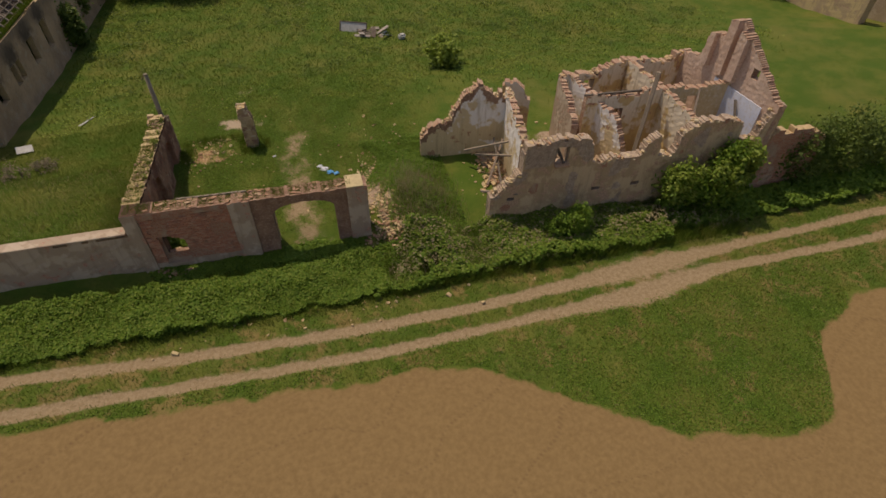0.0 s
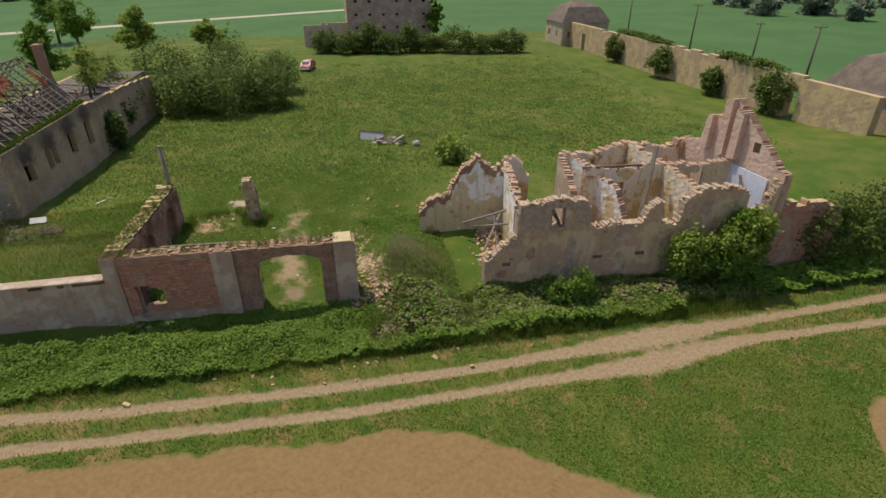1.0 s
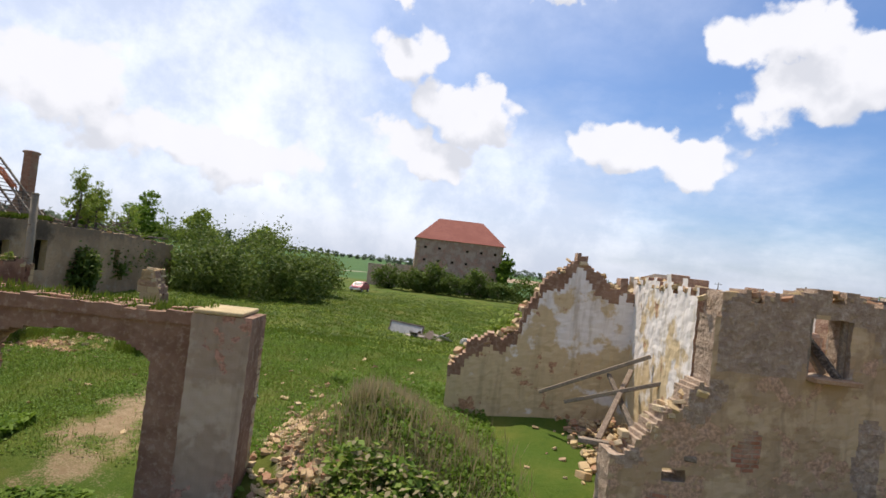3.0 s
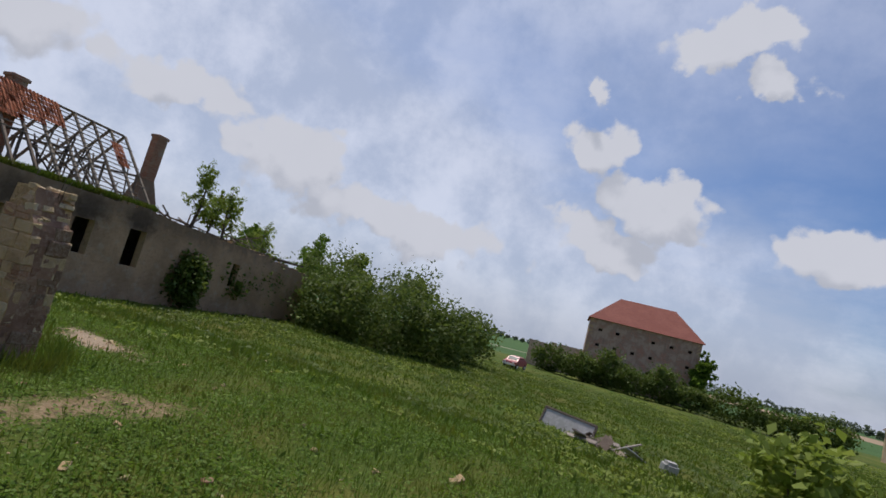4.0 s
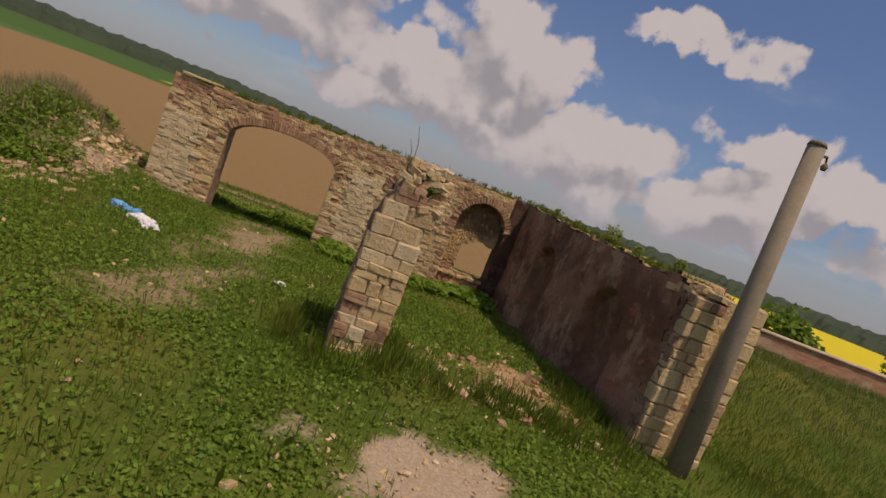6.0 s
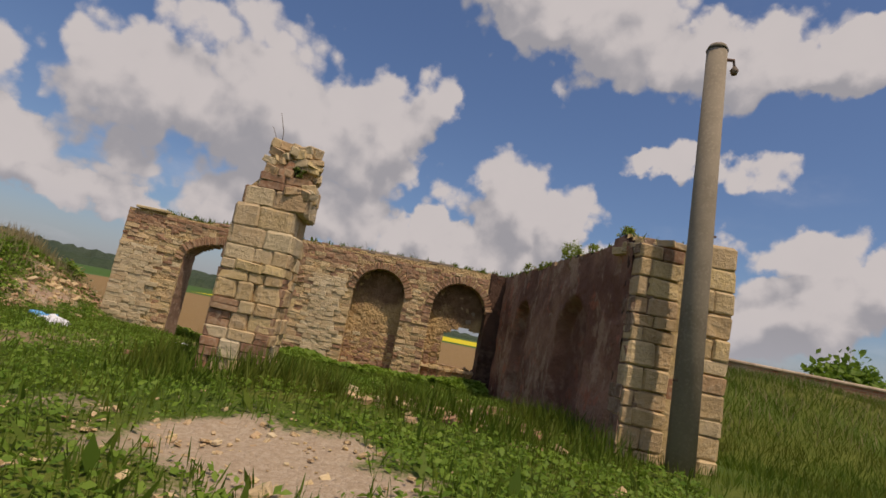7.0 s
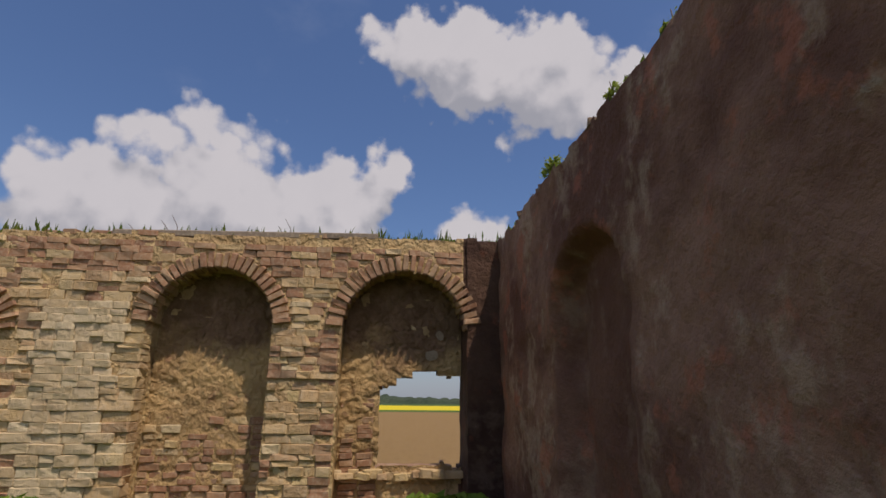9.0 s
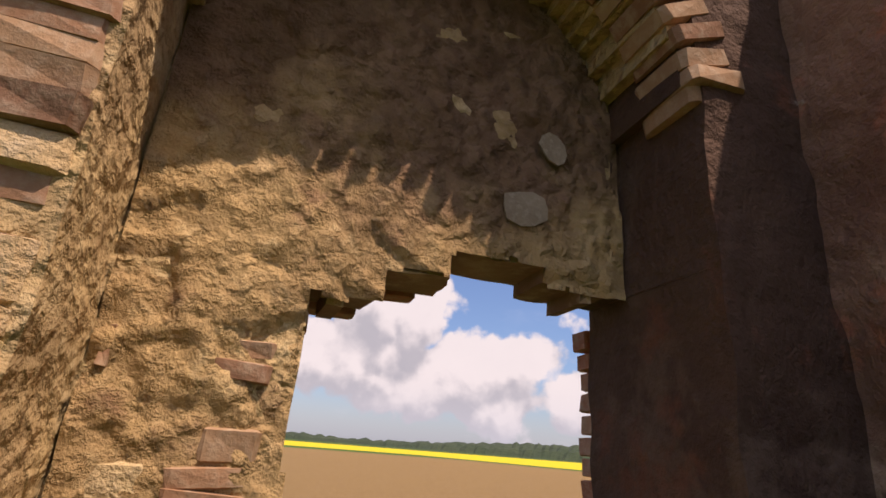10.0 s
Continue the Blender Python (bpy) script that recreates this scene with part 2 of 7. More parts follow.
RUSTY = mottled("rusty_iron", (0.10, 0.06, 0.045), (0.16, 0.09, 0.06), (0.07, 0.05, 0.045), 4.0, 30.0, rough=0.7)
# near-black inner wall faces: the shade of unlit rooms is put into the colour
ROOM_SHADE = mottled("painted_room_shade", (0.035, 0.024, 0.018), (0.05, 0.034, 0.026), (0.015, 0.013, 0.012), 1.0, 5.0, bump=0.0)
LEAF = leaf_stuff("leaf_green", (0.10, 0.19, 0.018), (0.20, 0.30, 0.038), (0.15, 0.235, 0.024))
LEAF_DARK = leaf_stuff("leaf_dark", (0.085, 0.135, 0.022), (0.15, 0.205, 0.042), (0.125, 0.16, 0.032))
LEAF_LIGHT = leaf_stuff("leaf_light", (0.20, 0.28, 0.035), (0.29, 0.36, 0.07), (0.24, 0.30, 0.045))
# far trees: distance haze is mixed into these paler, greyer leaf colours
LEAF_HAZE = leaf_stuff("far_woods", (0.16, 0.205, 0.135), (0.21, 0.25, 0.17), (0.17, 0.21, 0.145))
LEAF_WOOD = leaf_stuff("dark_field_trees", (0.055, 0.085, 0.035), (0.085, 0.115, 0.05), (0.065, 0.095, 0.04))
GRASS = leaf_stuff("grass_blade", (0.07, 0.13, 0.010), (0.14, 0.195, 0.024), (0.14, 0.15, 0.022))
STRAW = leaf_stuff("dry_grass", (0.32, 0.26, 0.14), (0.42, 0.36, 0.20), (0.22, 0.20, 0.09))
BARK = mottled("bark", (0.09, 0.07, 0.05), (0.14, 0.11, 0.085), (0.20, 0.18, 0.15), 3.0, 18.0)


# ---- helpers for meshes ----
def mesh_ob(name, verts, faces, mats, parent=None, face_mats=None, label=""):
    me = bpy.data.meshes.new(name)
    me.from_pydata([tuple(v) for v in verts], [], faces)
    for m in mats if isinstance(mats, (list, tuple)) else [mats]:
        me.materials.append(m)
    if face_mats is not None:
        me.polygons.foreach_set("material_index", np.asarray(face_mats, dtype=np.int32))
    me.update()
    ob = new(name, me)
    if parent is not None:
        ob.parent = parent
    if label:
        ob["label"] = label
    return ob


def part(name, bm, mats, parent=None, label=""):
    me = bpy.data.meshes.new(name)
    bm.to_mesh(me)
    bm.free()
    for m in mats if isinstance(mats, (list, tuple)) else [mats]:
        me.materials.append(m)
    ob = new(name, me)
    if parent is not None:
        ob.parent = parent
    if label:
        ob["label"] = label
    return ob


def thing(name, label, category, group="", kind=""):
    return tagged(new(name), label, category, group, kind)


def wob(x, y, z, s=1.0):
    return noise.noise(Vector((x * s, y * s, z * s)))


def slab_wall(name, p0, p1, z0, top, yf, yb, mats, solid=None, ds=0.12, dz=0.12, rough=0.02, parent=None, label="", zmax=None, pick=None, pick_back=None):
    """A wall from p0 to p1 in small cells: its top is top(s), its faces lie at depths yf(s, z) and yb(s, z) to the left of
    the line, solid(s, z) leaves openings. mats: front, back, broken edges. pick(s, z): another material for a front cell."""
    p0, p1 = Vector(p0), Vector(p1)
    length = (p1 - p0).length
    along = (p1 - p0) / length
    across = Vector((-along.y, along.x))
    ns = max(1, round(length / ds))
    ds = length / ns
    tops = [top((i + 0.5) * ds) for i in range(ns)]
    nz = max(1, math.ceil((max(tops) - z0) / dz))
    yf_ = yf if callable(yf) else (lambda s, z: yf)
    yb_ = yb if callable(yb) else (lambda s, z: yb)
    cell = {}
    for i in range(ns):
        s = (i + 0.5) * ds
        for j in range(nz):
            z = z0 + (j + 0.5) * dz
            if z < tops[i] and (solid is None or solid(s, z)):
                cell[i, j] = (yf_(s, z), yb_(s, z))
    verts, faces, fm, index = [], [], [], {}

    def vert(i, j, d):
        key = (i, j, round(d, 3))
        if key not in index:
            s, z = i * ds, z0 + j * dz
            x, y = p0.x + along.x * s + across.x * d, p0.y + along.y * s + across.y * d
            k = rough
            index[key] = len(verts)
            verts.append((x + k * wob(x, y, z, 5.1) * 1.6, y + k * wob(x + 9, y, z, 6.3) * 1.6, z + k * wob(x, y + 7, z, 5.7) * 1.6))
        return index[key]

    def quad(a, b, c, d, m):
        faces.append((vert(*a), vert(*b), vert(*c), vert(*d)))
        fm.append(m)

    for (i, j), (f, b) in cell.items():
        s, z = (i + 0.5) * ds, z0 + (j + 0.5) * dz
        m = pick(s, z) if pick else 0
        quad((i, j, f), (i + 1, j, f), (i + 1, j + 1, f), (i, j + 1, f), m)
        quad((i + 1, j, b), (i, j, b), (i, j + 1, b), (i + 1, j + 1, b), pick_back(s, z) if pick_back else 1)
        for di, dj, e0, e1 in ((1, 0, (1, 0), (1, 1)), (-1, 0, (0, 1), (0, 0)), (0, 1, (1, 1), (0, 1)), (0, -1, (0, 0), (1, 0))):
            near = cell.get((i + di, j + dj))
            a0, a1 = (i + e0[0], j + e0[1]), (i + e1[0], j + e1[1])
            if near is None:
                quad((*a0, f), (*a0, b), (*a1, b), (*a1, f), 5 if pick_back and pick_back(s, z) == 5 else 2)
            else:
                if f < near[0] - 1e-4:
                    quad((*a0, f), (*a0, near[0]), (*a1, near[0]), (*a1, f), m)
                if b > near[1] + 1e-4:
                    quad((*a0, near[1]), (*a0, b), (*a1, b), (*a1, near[1]), pick_back(s, z) if pick_back else 1)
    return mesh_ob(name, verts, faces, mats, parent, fm, label)


def profile(points, ragged=0.08, seed=0.0, step=0.25):
    xs, zs = [p[0] for p in points], [p[1] for p in points]
    return lambda s: float(np.interp(s, xs, zs)) + ragged * noise.noise(Vector((round(s / step) * step * 3.1 + seed, seed, 0.3))) * 1.8


def box_bm(sx, sy, sz, at=(0, 0, 0), bevel=0.0, segments=1):
    bm = bmesh.new()
    bmesh.ops.create_cube(bm, size=1.0, matrix=Matrix.Translation(at) @ Matrix.Diagonal((sx, sy, sz, 1)))
    if bevel:
        bmesh.ops.bevel(bm, geom=bm.edges[:], offset=bevel, segments=segments, affect="EDGES")
    return bm


def beam(name, a, b, w, h, mat, parent=None, label=""):
    """A square timber from a to b."""
    a, b = Vector(a), Vector(b)
    bm = box_bm(w, h, (b - a).length, bevel=min(w, h) * 0.12)
    turn = (b - a).to_track_quat("Z", "X").to_matrix().to_4x4()
    bm.transform(Matrix.Translation((a + b) / 2) @ turn)
    return part(name, bm, mat, parent, label)


def tube(name, points, radii, mat, parent=None, sides=10, label=""):
    """A round bar through points with a radius at each."""
    bm = bmesh.new()
    rings = []
    pts = [Vector(p) for p in points]
    for k, p in enumerate(pts):
        d = (pts[min(k + 1, len(pts) - 1)] - pts[max(k - 1, 0)]).normalized()
        q = d.to_track_quat("Z", "X").to_matrix()
        rings.append([bm.verts.new(p + q @ Vector((math.cos(2 * math.pi * i / sides), math.sin(2 * math.pi * i / sides), 0)) * radii[k]) for i in range(sides)])
    for r0, r1 in zip(rings, rings[1:]):
        for i in range(sides):
            bm.faces.new((r0[i], r0[(i + 1) % sides], r1[(i + 1) % sides], r1[i])).smooth = True
    bm.faces.new(rings[0][::-1])
    bm.faces.new(rings[-1])
    return part(name, bm, mat, parent, label)


def quads_mesh(name, centres, u, v, mat, parent=None, label="", bend=0.0):
    """Many small leaves: each a folded quad about its centre, spanned by u and v."""
    c, u, v = (np.asarray(a, dtype=np.float64) for a in (centres, u, v))
    n = len(c)
    w = np.cross(u, v)
    w /= np.linalg.norm(w, axis=1, keepdims=True) + 1e-9
    size = np.linalg.norm(u, axis=1, keepdims=True)
    verts = np.stack([c - v, c + u + w * size * bend, c + v, c - u + w * size * bend], 1).reshape(-1, 3)
    me = bpy.data.meshes.new(name)
    me.vertices.add(4 * n)
    me.vertices.foreach_set("co", verts.ravel())
    me.loops.add(4 * n)
    me.loops.foreach_set("vertex_index", np.arange(4 * n, dtype=np.int32))
    me.polygons.add(n)
    me.polygons.foreach_set("loop_start", np.arange(0, 4 * n, 4, dtype=np.int32))
    me.materials.append(mat)
    me.update(calc_edges=True)
    ob = new(name, me)
    if parent is not None:
        ob.parent = parent
    if label:
        ob["label"] = label
    return ob


RNG = np.random.default_rng(7)


def unit(n):
    d = RNG.normal(size=(n, 3))
    return d / np.linalg.norm(d, axis=1, keepdims=True)


def leaves(name, blobs, per, size, mat, parent=None, label="", upward=0.5, shell=0.55):
    """A crown: leaves gathered in twiggy clumps within blobs (x, y, z, rx, ry, rz)."""
    cs = []
    for x, y, z, rx, ry, rz in blobs:
        k = max(6, int(per / 28))
        heart = unit(k) * (shell + (1 - shell) * RNG.random((k, 1)))
        spread = 0.22
        pts = (heart[:, None, :] + RNG.normal(size=(k, 28, 3)) * spread * (0.45 + 0.55 * RNG.random((k, 1, 1)))).reshape(-1, 3)
        pts = pts * (rx, ry, rz) + (x, y, z)
        cs.append(pts)
    c = np.concatenate(cs)
    n = len(c)
    d = unit(n)
    d[:, 2] = np.abs(d[:, 2]) * (1 + upward) + 0.1
    d /= np.linalg.norm(d, axis=1, keepdims=True)
    t = np.cross(d, unit(n))
    t /= np.linalg.norm(t, axis=1, keepdims=True) + 1e-9
    b = np.cross(d, t)
    s = size * (0.6 + 0.8 * RNG.random((n, 1)))
    return quads_mesh(name, c, t * s * 0.5, b * s * 0.85, mat, parent, label, bend=0.35)


def blades(name, xy, z, height, mat, width=0.03, lean=0.35):
    """Grass: narrow upright leaves at the places xy on the ground z."""
    n = len(xy)
    a = RNG.random(n) * 2 * math.pi
    h = height * (0.5 + RNG.random((n, 1)))
    up = np.stack([np.cos(a) * lean * RNG.random(n), np.sin(a) * lean * RNG.random(n), np.ones(n)], 1)
    up = up / np.linalg.norm(up, axis=1, keepdims=True) * h * 0.5
    b = RNG.random(n) * 2 * math.pi
    side = np.stack([np.cos(b), np.sin(b), np.zeros(n)], 1) * width * (0.6 + 0.8 * RNG.random((n, 1)))
    c = np.column_stack([xy, z]) + up * 0.96
    return quads_mesh(name, c, side, up, mat, bend=0.3)


# ---- ground ----
def smooth(v, lo, hi):
    t = np.clip((np.asarray(v, dtype=float) - lo) / (hi - lo), 0, 1)
    return t * t * (3 - 2 * t)


LATTICE = np.random.default_rng(3).random((256, 256))


def patchy(x, y, size):
    """Smooth random patches of that size, 0 to 1."""
    u, v = np.asarray(x, dtype=float) / size + 97.3, np.asarray(y, dtype=float) / size + 41.7
    i, j = np.floor(u).astype(int), np.floor(v).astype(int)
    f, g = u - i, v - j
    f, g = f * f * (3 - 2 * f), g * g * (3 - 2 * g)
    at = lambda a, b: LATTICE[a % 256, b % 256]
    return (at(i, j) * (1 - f) + at(i + 1, j) * f) * (1 - g) + (at(i, j + 1) * (1 - f) + at(i + 1, j + 1) * f) * g


def ground_z(x, y):
    x, y = np.asarray(x, dtype=float), np.asarray(y, dtype=float)
    z = -0.35 + 0.35 * smooth(y, -3.6, -0.6) + 0.40 * smooth(y, -0.4, 1.4) + 0.40 * smooth(y, 1.4, 9.0) - 1.15 * smooth(y, 13.0, 27.0)
    z = z + 1.6 * np.exp(-((x - 5.6) / 1.7) ** 2 - ((y - 1.2) / 3.0) ** 2)
    z = z + 1.55 * smooth(-x, 8.3, 10.2) * smooth(y, 0.05, 0.45) * (1 - smooth(y, 4.5, 9.5))
    z = z - 0.45 * smooth(-x, 9, 16) * smooth(y, 9, 13) * (1 - smooth(y, 16, 26))
    z = z + 0.12 * np.exp(-((x + 4.4) / 2.0) ** 2 - ((y - 10.2) / 1.2) ** 2)
    z = z + 0.3 * smooth(x, 8, 10) * (1 - smooth(x, 27, 31)) * smooth(y, -1.5, 0.2) * (1 - smooth(y, 6, 9))
    rough = 0.05 * np.sin(x * 1.3 + 0.7 * np.sin(y * 0.9)) * np.cos(y * 1.1 + 1.0) + 0.03 * np.sin(x * 3.1 + y * 2.3)
    z = z + rough * smooth(y, -3.5, 0) * (1 - smooth(np.abs(y), 90, 140))
    far = np.hypot(x, y)
    return z + 0.004 * np.maximum(far - 250, 0) * smooth(-y, 100, 400) * 0.6


def zones(x, y):
    """Bare field, wheel tracks and paths, rubble, as three weights."""
    edge = np.interp(x, [-40, -12, -5, 3.5, 6, 8.3, 10.2, 12.2, 13.7, 15.1, 16.5, 18, 19.3, 20.4, 21.2, 21.9, 22.6, 23.6, 26, 60], [-7.2, -7.8, -8.1, -8.9, -9.3, -10.4, -12.0, -13.2, -14.2, -14.9, -15.4, -15.6, -15.3, -14.7, -13.9, -12.8, -11.8, -10.9, -10.0, -9.6])
    edge = edge + 0.7 * (patchy(x, 0 * x, 2.3) - 0.5) + 0.35 * (patchy(x, y, 0.7) - 0.5)
    field = smooth(edge - y, -0.35, 0.45) * (1 - smooth(-y + 2.2 * np.maximum(-x - 50, 0), 118, 119))
    t1 = np.interp(x, [-40, -15, -6.3, 0.7, 7.7, 16.6, 33, 60], [-3.4, -4.8, -5.6, -5.87, -5.95, -5.45, -4.7, -3.0])
    t2 = np.interp(x, [-40, -10, -2.7, 2.7, 9.8, 15.3, 20.6, 30, 60], [-6.0, -6.9, -7.25, -7.45, -7.25, -7.2, -6.5, -6.6, -5.0])
    wide = 0.33 + 0.45 * np.exp(-((x - 16.5) / 3.5) ** 2)
    dirt = np.maximum(np.exp(-((y - t1) / wide) ** 2), np.exp(-((y - t2) / (wide * 0.95)) ** 2))
    path = np.exp(-((x - np.interp(y, [-2, 0, 4, 9, 14], [0.2, 0.1, -0.3, -0.2, 2.0])) / 1.15) ** 2) * smooth(y, -1.5, 0) * (1 - smooth(y, 8, 13))
    dirt = np.maximum(dirt, path * (0.25 + 0.6 * patchy(x, y, 0.8)))
    lane = np.exp(-((x - np.interp(y, [15, 28, 45, 70], [4.5, 2.0, 1.0, 0.0]) - 0.8) / 0.35) ** 2) + np.exp(-((x - np.interp(y, [15, 28, 45, 70], [4.5, 2.0, 1.0, 0.0]) + 0.8) / 0.35) ** 2)
    dirt = np.maximum(dirt, 0.33 * lane * smooth(y, 20, 32) * (1 - smooth(y, 74, 80)))
    rub = np.exp(-((x + 3.6) / 1.55) ** 2 - ((y - 12.15) / 0.8) ** 2) * 1.3
    rub = np.maximum(rub, 0.95 * np.exp(-((x - 4.2) / 1.0) ** 2 - ((y - 2.6) / 3.0) ** 2))
    rub = np.maximum(rub, 0.75 * np.exp(-((x + 5.3) / 1.4) ** 2 - ((y - 8.9) / 1.1) ** 2))
    rub = np.maximum(rub, 0.8 * np.exp(-((x - 4.2) / 1.2) ** 2 - ((y + 0.6) / 1.2) ** 2))
    rub = np.maximum(rub, 0.55 * np.exp(-((x + 2.5) / 1.6) ** 2 - ((y - 17.3) / 0.8) ** 2))
    rub = np.maximum(rub, smooth(x, 10.4, 11.2) * (1 - smooth(x, 25.2, 25.8)) * smooth(y, 0.2, 0.6) * (1 - smooth(y, 6.0, 6.6)))
    rub = rub * (0.25 + 1.2 * patchy(x, y, 0.62)) * (0.55 + 0.8 * patchy(x, y, 0.27))
    return field, dirt, rub


def lines(lo, hi, step, far, grow=1.22):
    xs = list(np.arange(lo, hi, step))
    d, x = step, hi
    while x < far:
        xs.append(x)
        d *= grow
        x += d
    xs.append(far)
    d, x = step, lo - step
    while x > -far:
        xs.insert(0, x)
        d *= grow
        x -= d
    xs.insert(0, -far)
    return np.array(xs)


def ground_material():
    def base(n, pos):
        zone = n.tree.nodes.new("ShaderNodeAttribute")
        zone.attribute_name = "zone"
        sep = n.add("ShaderNodeSeparateColor", zone.outputs["Color"])
        xyz = n.add("ShaderNodeSeparateXYZ", pos)
        x, y = xyz.outputs["X"], xyz.outputs["Y"]
        ys = n.math("SUBTRACT", y, n.math("MULTIPLY", n.math("MAXIMUM", n.math("SUBTRACT", n.math("MULTIPLY", x, -1.0), 50.0), 0.0), 2.2))
        mid = n.noise(pos, 0.45, 5.0, 0.6)
        fine = n.noise(pos, 5.0, 6.0, 0.7)
        tiny = n.noise(pos, 28.0, 4.0, 0.7)
        grass = n.mix(n.step(mid, 0.36, 0.66), (0.06, 0.105, 0.012), (0.11, 0.13, 0.022))
        grass = n.mix(n.math("MULTIPLY", n.step(fine, 0.45, 0.70), 0.65), grass, (0.045, 0.085, 0.010))
        grass = n.mix(n.math("MULTIPLY", n.step(n.noise(pos, 0.13, 4.0, 0.6), 0.5, 0.7), 0.55), grass, (0.17, 0.15, 0.04))
        grass = n.mix(n.math("MULTIPLY", n.step(tiny, 0.5, 0.75), 0.35), grass, (0.19, 0.19, 0.055))
        dry = n.step(n.math("ADD", n.noise(pos, 0.8, 6.0, 0.7), n.math("MULTIPLY", n.step(n.math("ABSOLUTE", n.math("ADD", y, 6.6)), 3.4, 1.0), 0.05)), 0.54, 0.68)
        grass = n.mix(n.math("MULTIPLY", dry, n.math("MULTIPLY", n.step(y, -2.6, -3.4), 0.8)), grass, (0.22, 0.155, 0.06))
        earth = n.mix(n.step(fine, 0.3, 0.7), (0.245, 0.162, 0.070), (0.19, 0.122, 0.051))
        earth = n.mix(n.math("MULTIPLY", n.step(tiny, 0.5, 0.75), 0.4), earth, (0.29, 0.202, 0.098))
        track = n.mix(n.step(fine, 0.3, 0.7), (0.32, 0.24, 0.145), (0.22, 0.155, 0.082))
        track = n.mix(n.math("MULTIPLY", n.step(tiny, 0.52, 0.72), 0.5), track, (0.44, 0.36, 0.25))
        rub = n.mix(n.step(fine, 0.35, 0.65), (0.38, 0.30, 0.215), (0.27, 0.18, 0.12))
        rub = n.mix(n.math("MULTIPLY", n.step(tiny, 0.5, 0.7), 0.6), rub, (0.48, 0.41, 0.33))
        shed = n.math("MULTIPLY", n.math("MULTIPLY", n.step(y, 10.6, 10.0), n.step(y, 3.0, 4.0)), n.step(x, -2.4, -3.2))
        rub = n.mix(shed, rub, n.mix(n.step(fine, 0.35, 0.65), (0.34, 0.20, 0.10), (0.42, 0.30, 0.16)))
        lime = n.math("MULTIPLY", n.math("MULTIPLY", n.step(y, 10.6, 11.2), n.step(y, 14.2, 13.6)), n.step(x, -0.8, -1.6))
        rub = n.mix(n.math("MULTIPLY", lime, 0.8), rub, n.mix(n.step(tiny, 0.35, 0.65), (0.44, 0.36, 0.265), (0.31, 0.235, 0.15)))
        ragged = n.math("ADD", n.math("MULTIPLY", n.math("SUBTRACT", n.noise(pos, 1.3, 5.0, 0.65), 0.5), 1.2), n.math("MULTIPLY", n.math("SUBTRACT", tiny, 0.5), 0.8))
        col = n.mix(n.step(n.math("ADD", sep.outputs[1], ragged), 0.32, 0.62), grass, track)
        col = n.mix(n.step(n.math("ADD", sep.outputs[2], ragged), 0.35, 0.70), col, rub)
        col = n.mix(n.step(n.math("ADD", sep.outputs[0], n.math("MULTIPLY", ragged, 0.95)), 0.30, 0.70), col, earth)
        # far fields: crops north of the yard, rape and a green strip to the south
        crop = n.mix(n.step(n.noise(pos, 0.06, 4.0, 0.6), 0.35, 0.65), (0.055, 0.115, 0.035), (0.07, 0.135, 0.04))
        north = n.math("MAXIMUM", n.step(n.math("ADD", y, n.math("MULTIPLY", x, 0.02)), 112.0, 113.0), n.step(x, 60.0, 61.0))
        west = n.step(n.math("ADD", x, n.math("MULTIPLY", y, 0.15)), -31.0, -32.0)
        north = n.math("MAXIMUM", north, n.math("MULTIPLY", west, n.step(y, 3.0, 4.0)))
        col = n.mix(north, col, crop)
        lane = n.math("ABSOLUTE", n.math("SUBTRACT", n.math("ADD", y, n.math("MULTIPLY", x, -0.62)), 175.0))
        col = n.mix(n.math("MULTIPLY", n.step(lane, 3.2, 2.4), n.step(x, 30.0, 20.0)), col, (0.42, 0.37, 0.28))
        tan = n.math("MULTIPLY", n.step(n.math("ADD", y, n.math("MULTIPLY", x, 0.45)), 300.0, 302.0), n.math("MULTIPLY", n.step(n.math("ADD", y, n.math("MULTIPLY", x, 0.45)), 520.0, 518.0), n.step(x, 18.0, 25.0)))
        col = n.mix(tan, col, (0.34, 0.25, 0.17))
        col = n.mix(n.math("MULTIPLY", n.step(ys, -117.5, -118.5), n.step(y, 2.0, -2.0)), col, (0.05, 0.105, 0.02))
        col = n.mix(n.math("MULTIPLY", n.math("MULTIPLY", n.step(ys, -146.0, -147.0), n.step(y, 2.0, -2.0)), n.step(x, 56.0, 54.0)), col, n.mix(n.step(n.noise(pos, 0.2, 4.0, 0.7), 0.3, 0.7), (0.58, 0.47, 0.015), (0.50, 0.43, 0.02)))
        col = n.mix(n.step(y, -330.0, -332.0), col, (0.05, 0.09, 0.025))
        ruts = n.step(n.math("ABSOLUTE", n.math("SINE", n.math("MULTIPLY", n.math("ADD", n.math("ADD", y, n.math("MULTIPLY", x, -0.55)), n.math("MULTIPLY", n.noise(pos, 0.09, 2.0, 0.5), 14.0)), 0.85))), 0.10, 0.03)
        tread = n.step(n.math("SINE", n.math("MULTIPLY", n.math("ADD", x, n.math("MULTIPLY", y, 0.8)), 24.0)), -0.2, 0.5)
        ruts = n.math("MULTIPLY", n.math("MULTIPLY", ruts, tread), sep.outputs[0])
        col = n.mix(n.math("MULTIPLY", ruts, 0.35), col, (0.125, 0.078, 0.038))
        furrow = n.math("SINE", n.math("MULTIPLY", n.math("ADD", n.math("ADD", y, n.math("MULTIPLY", x, 0.25)), n.math("MULTIPLY", mid, 1.5)), 9.0))
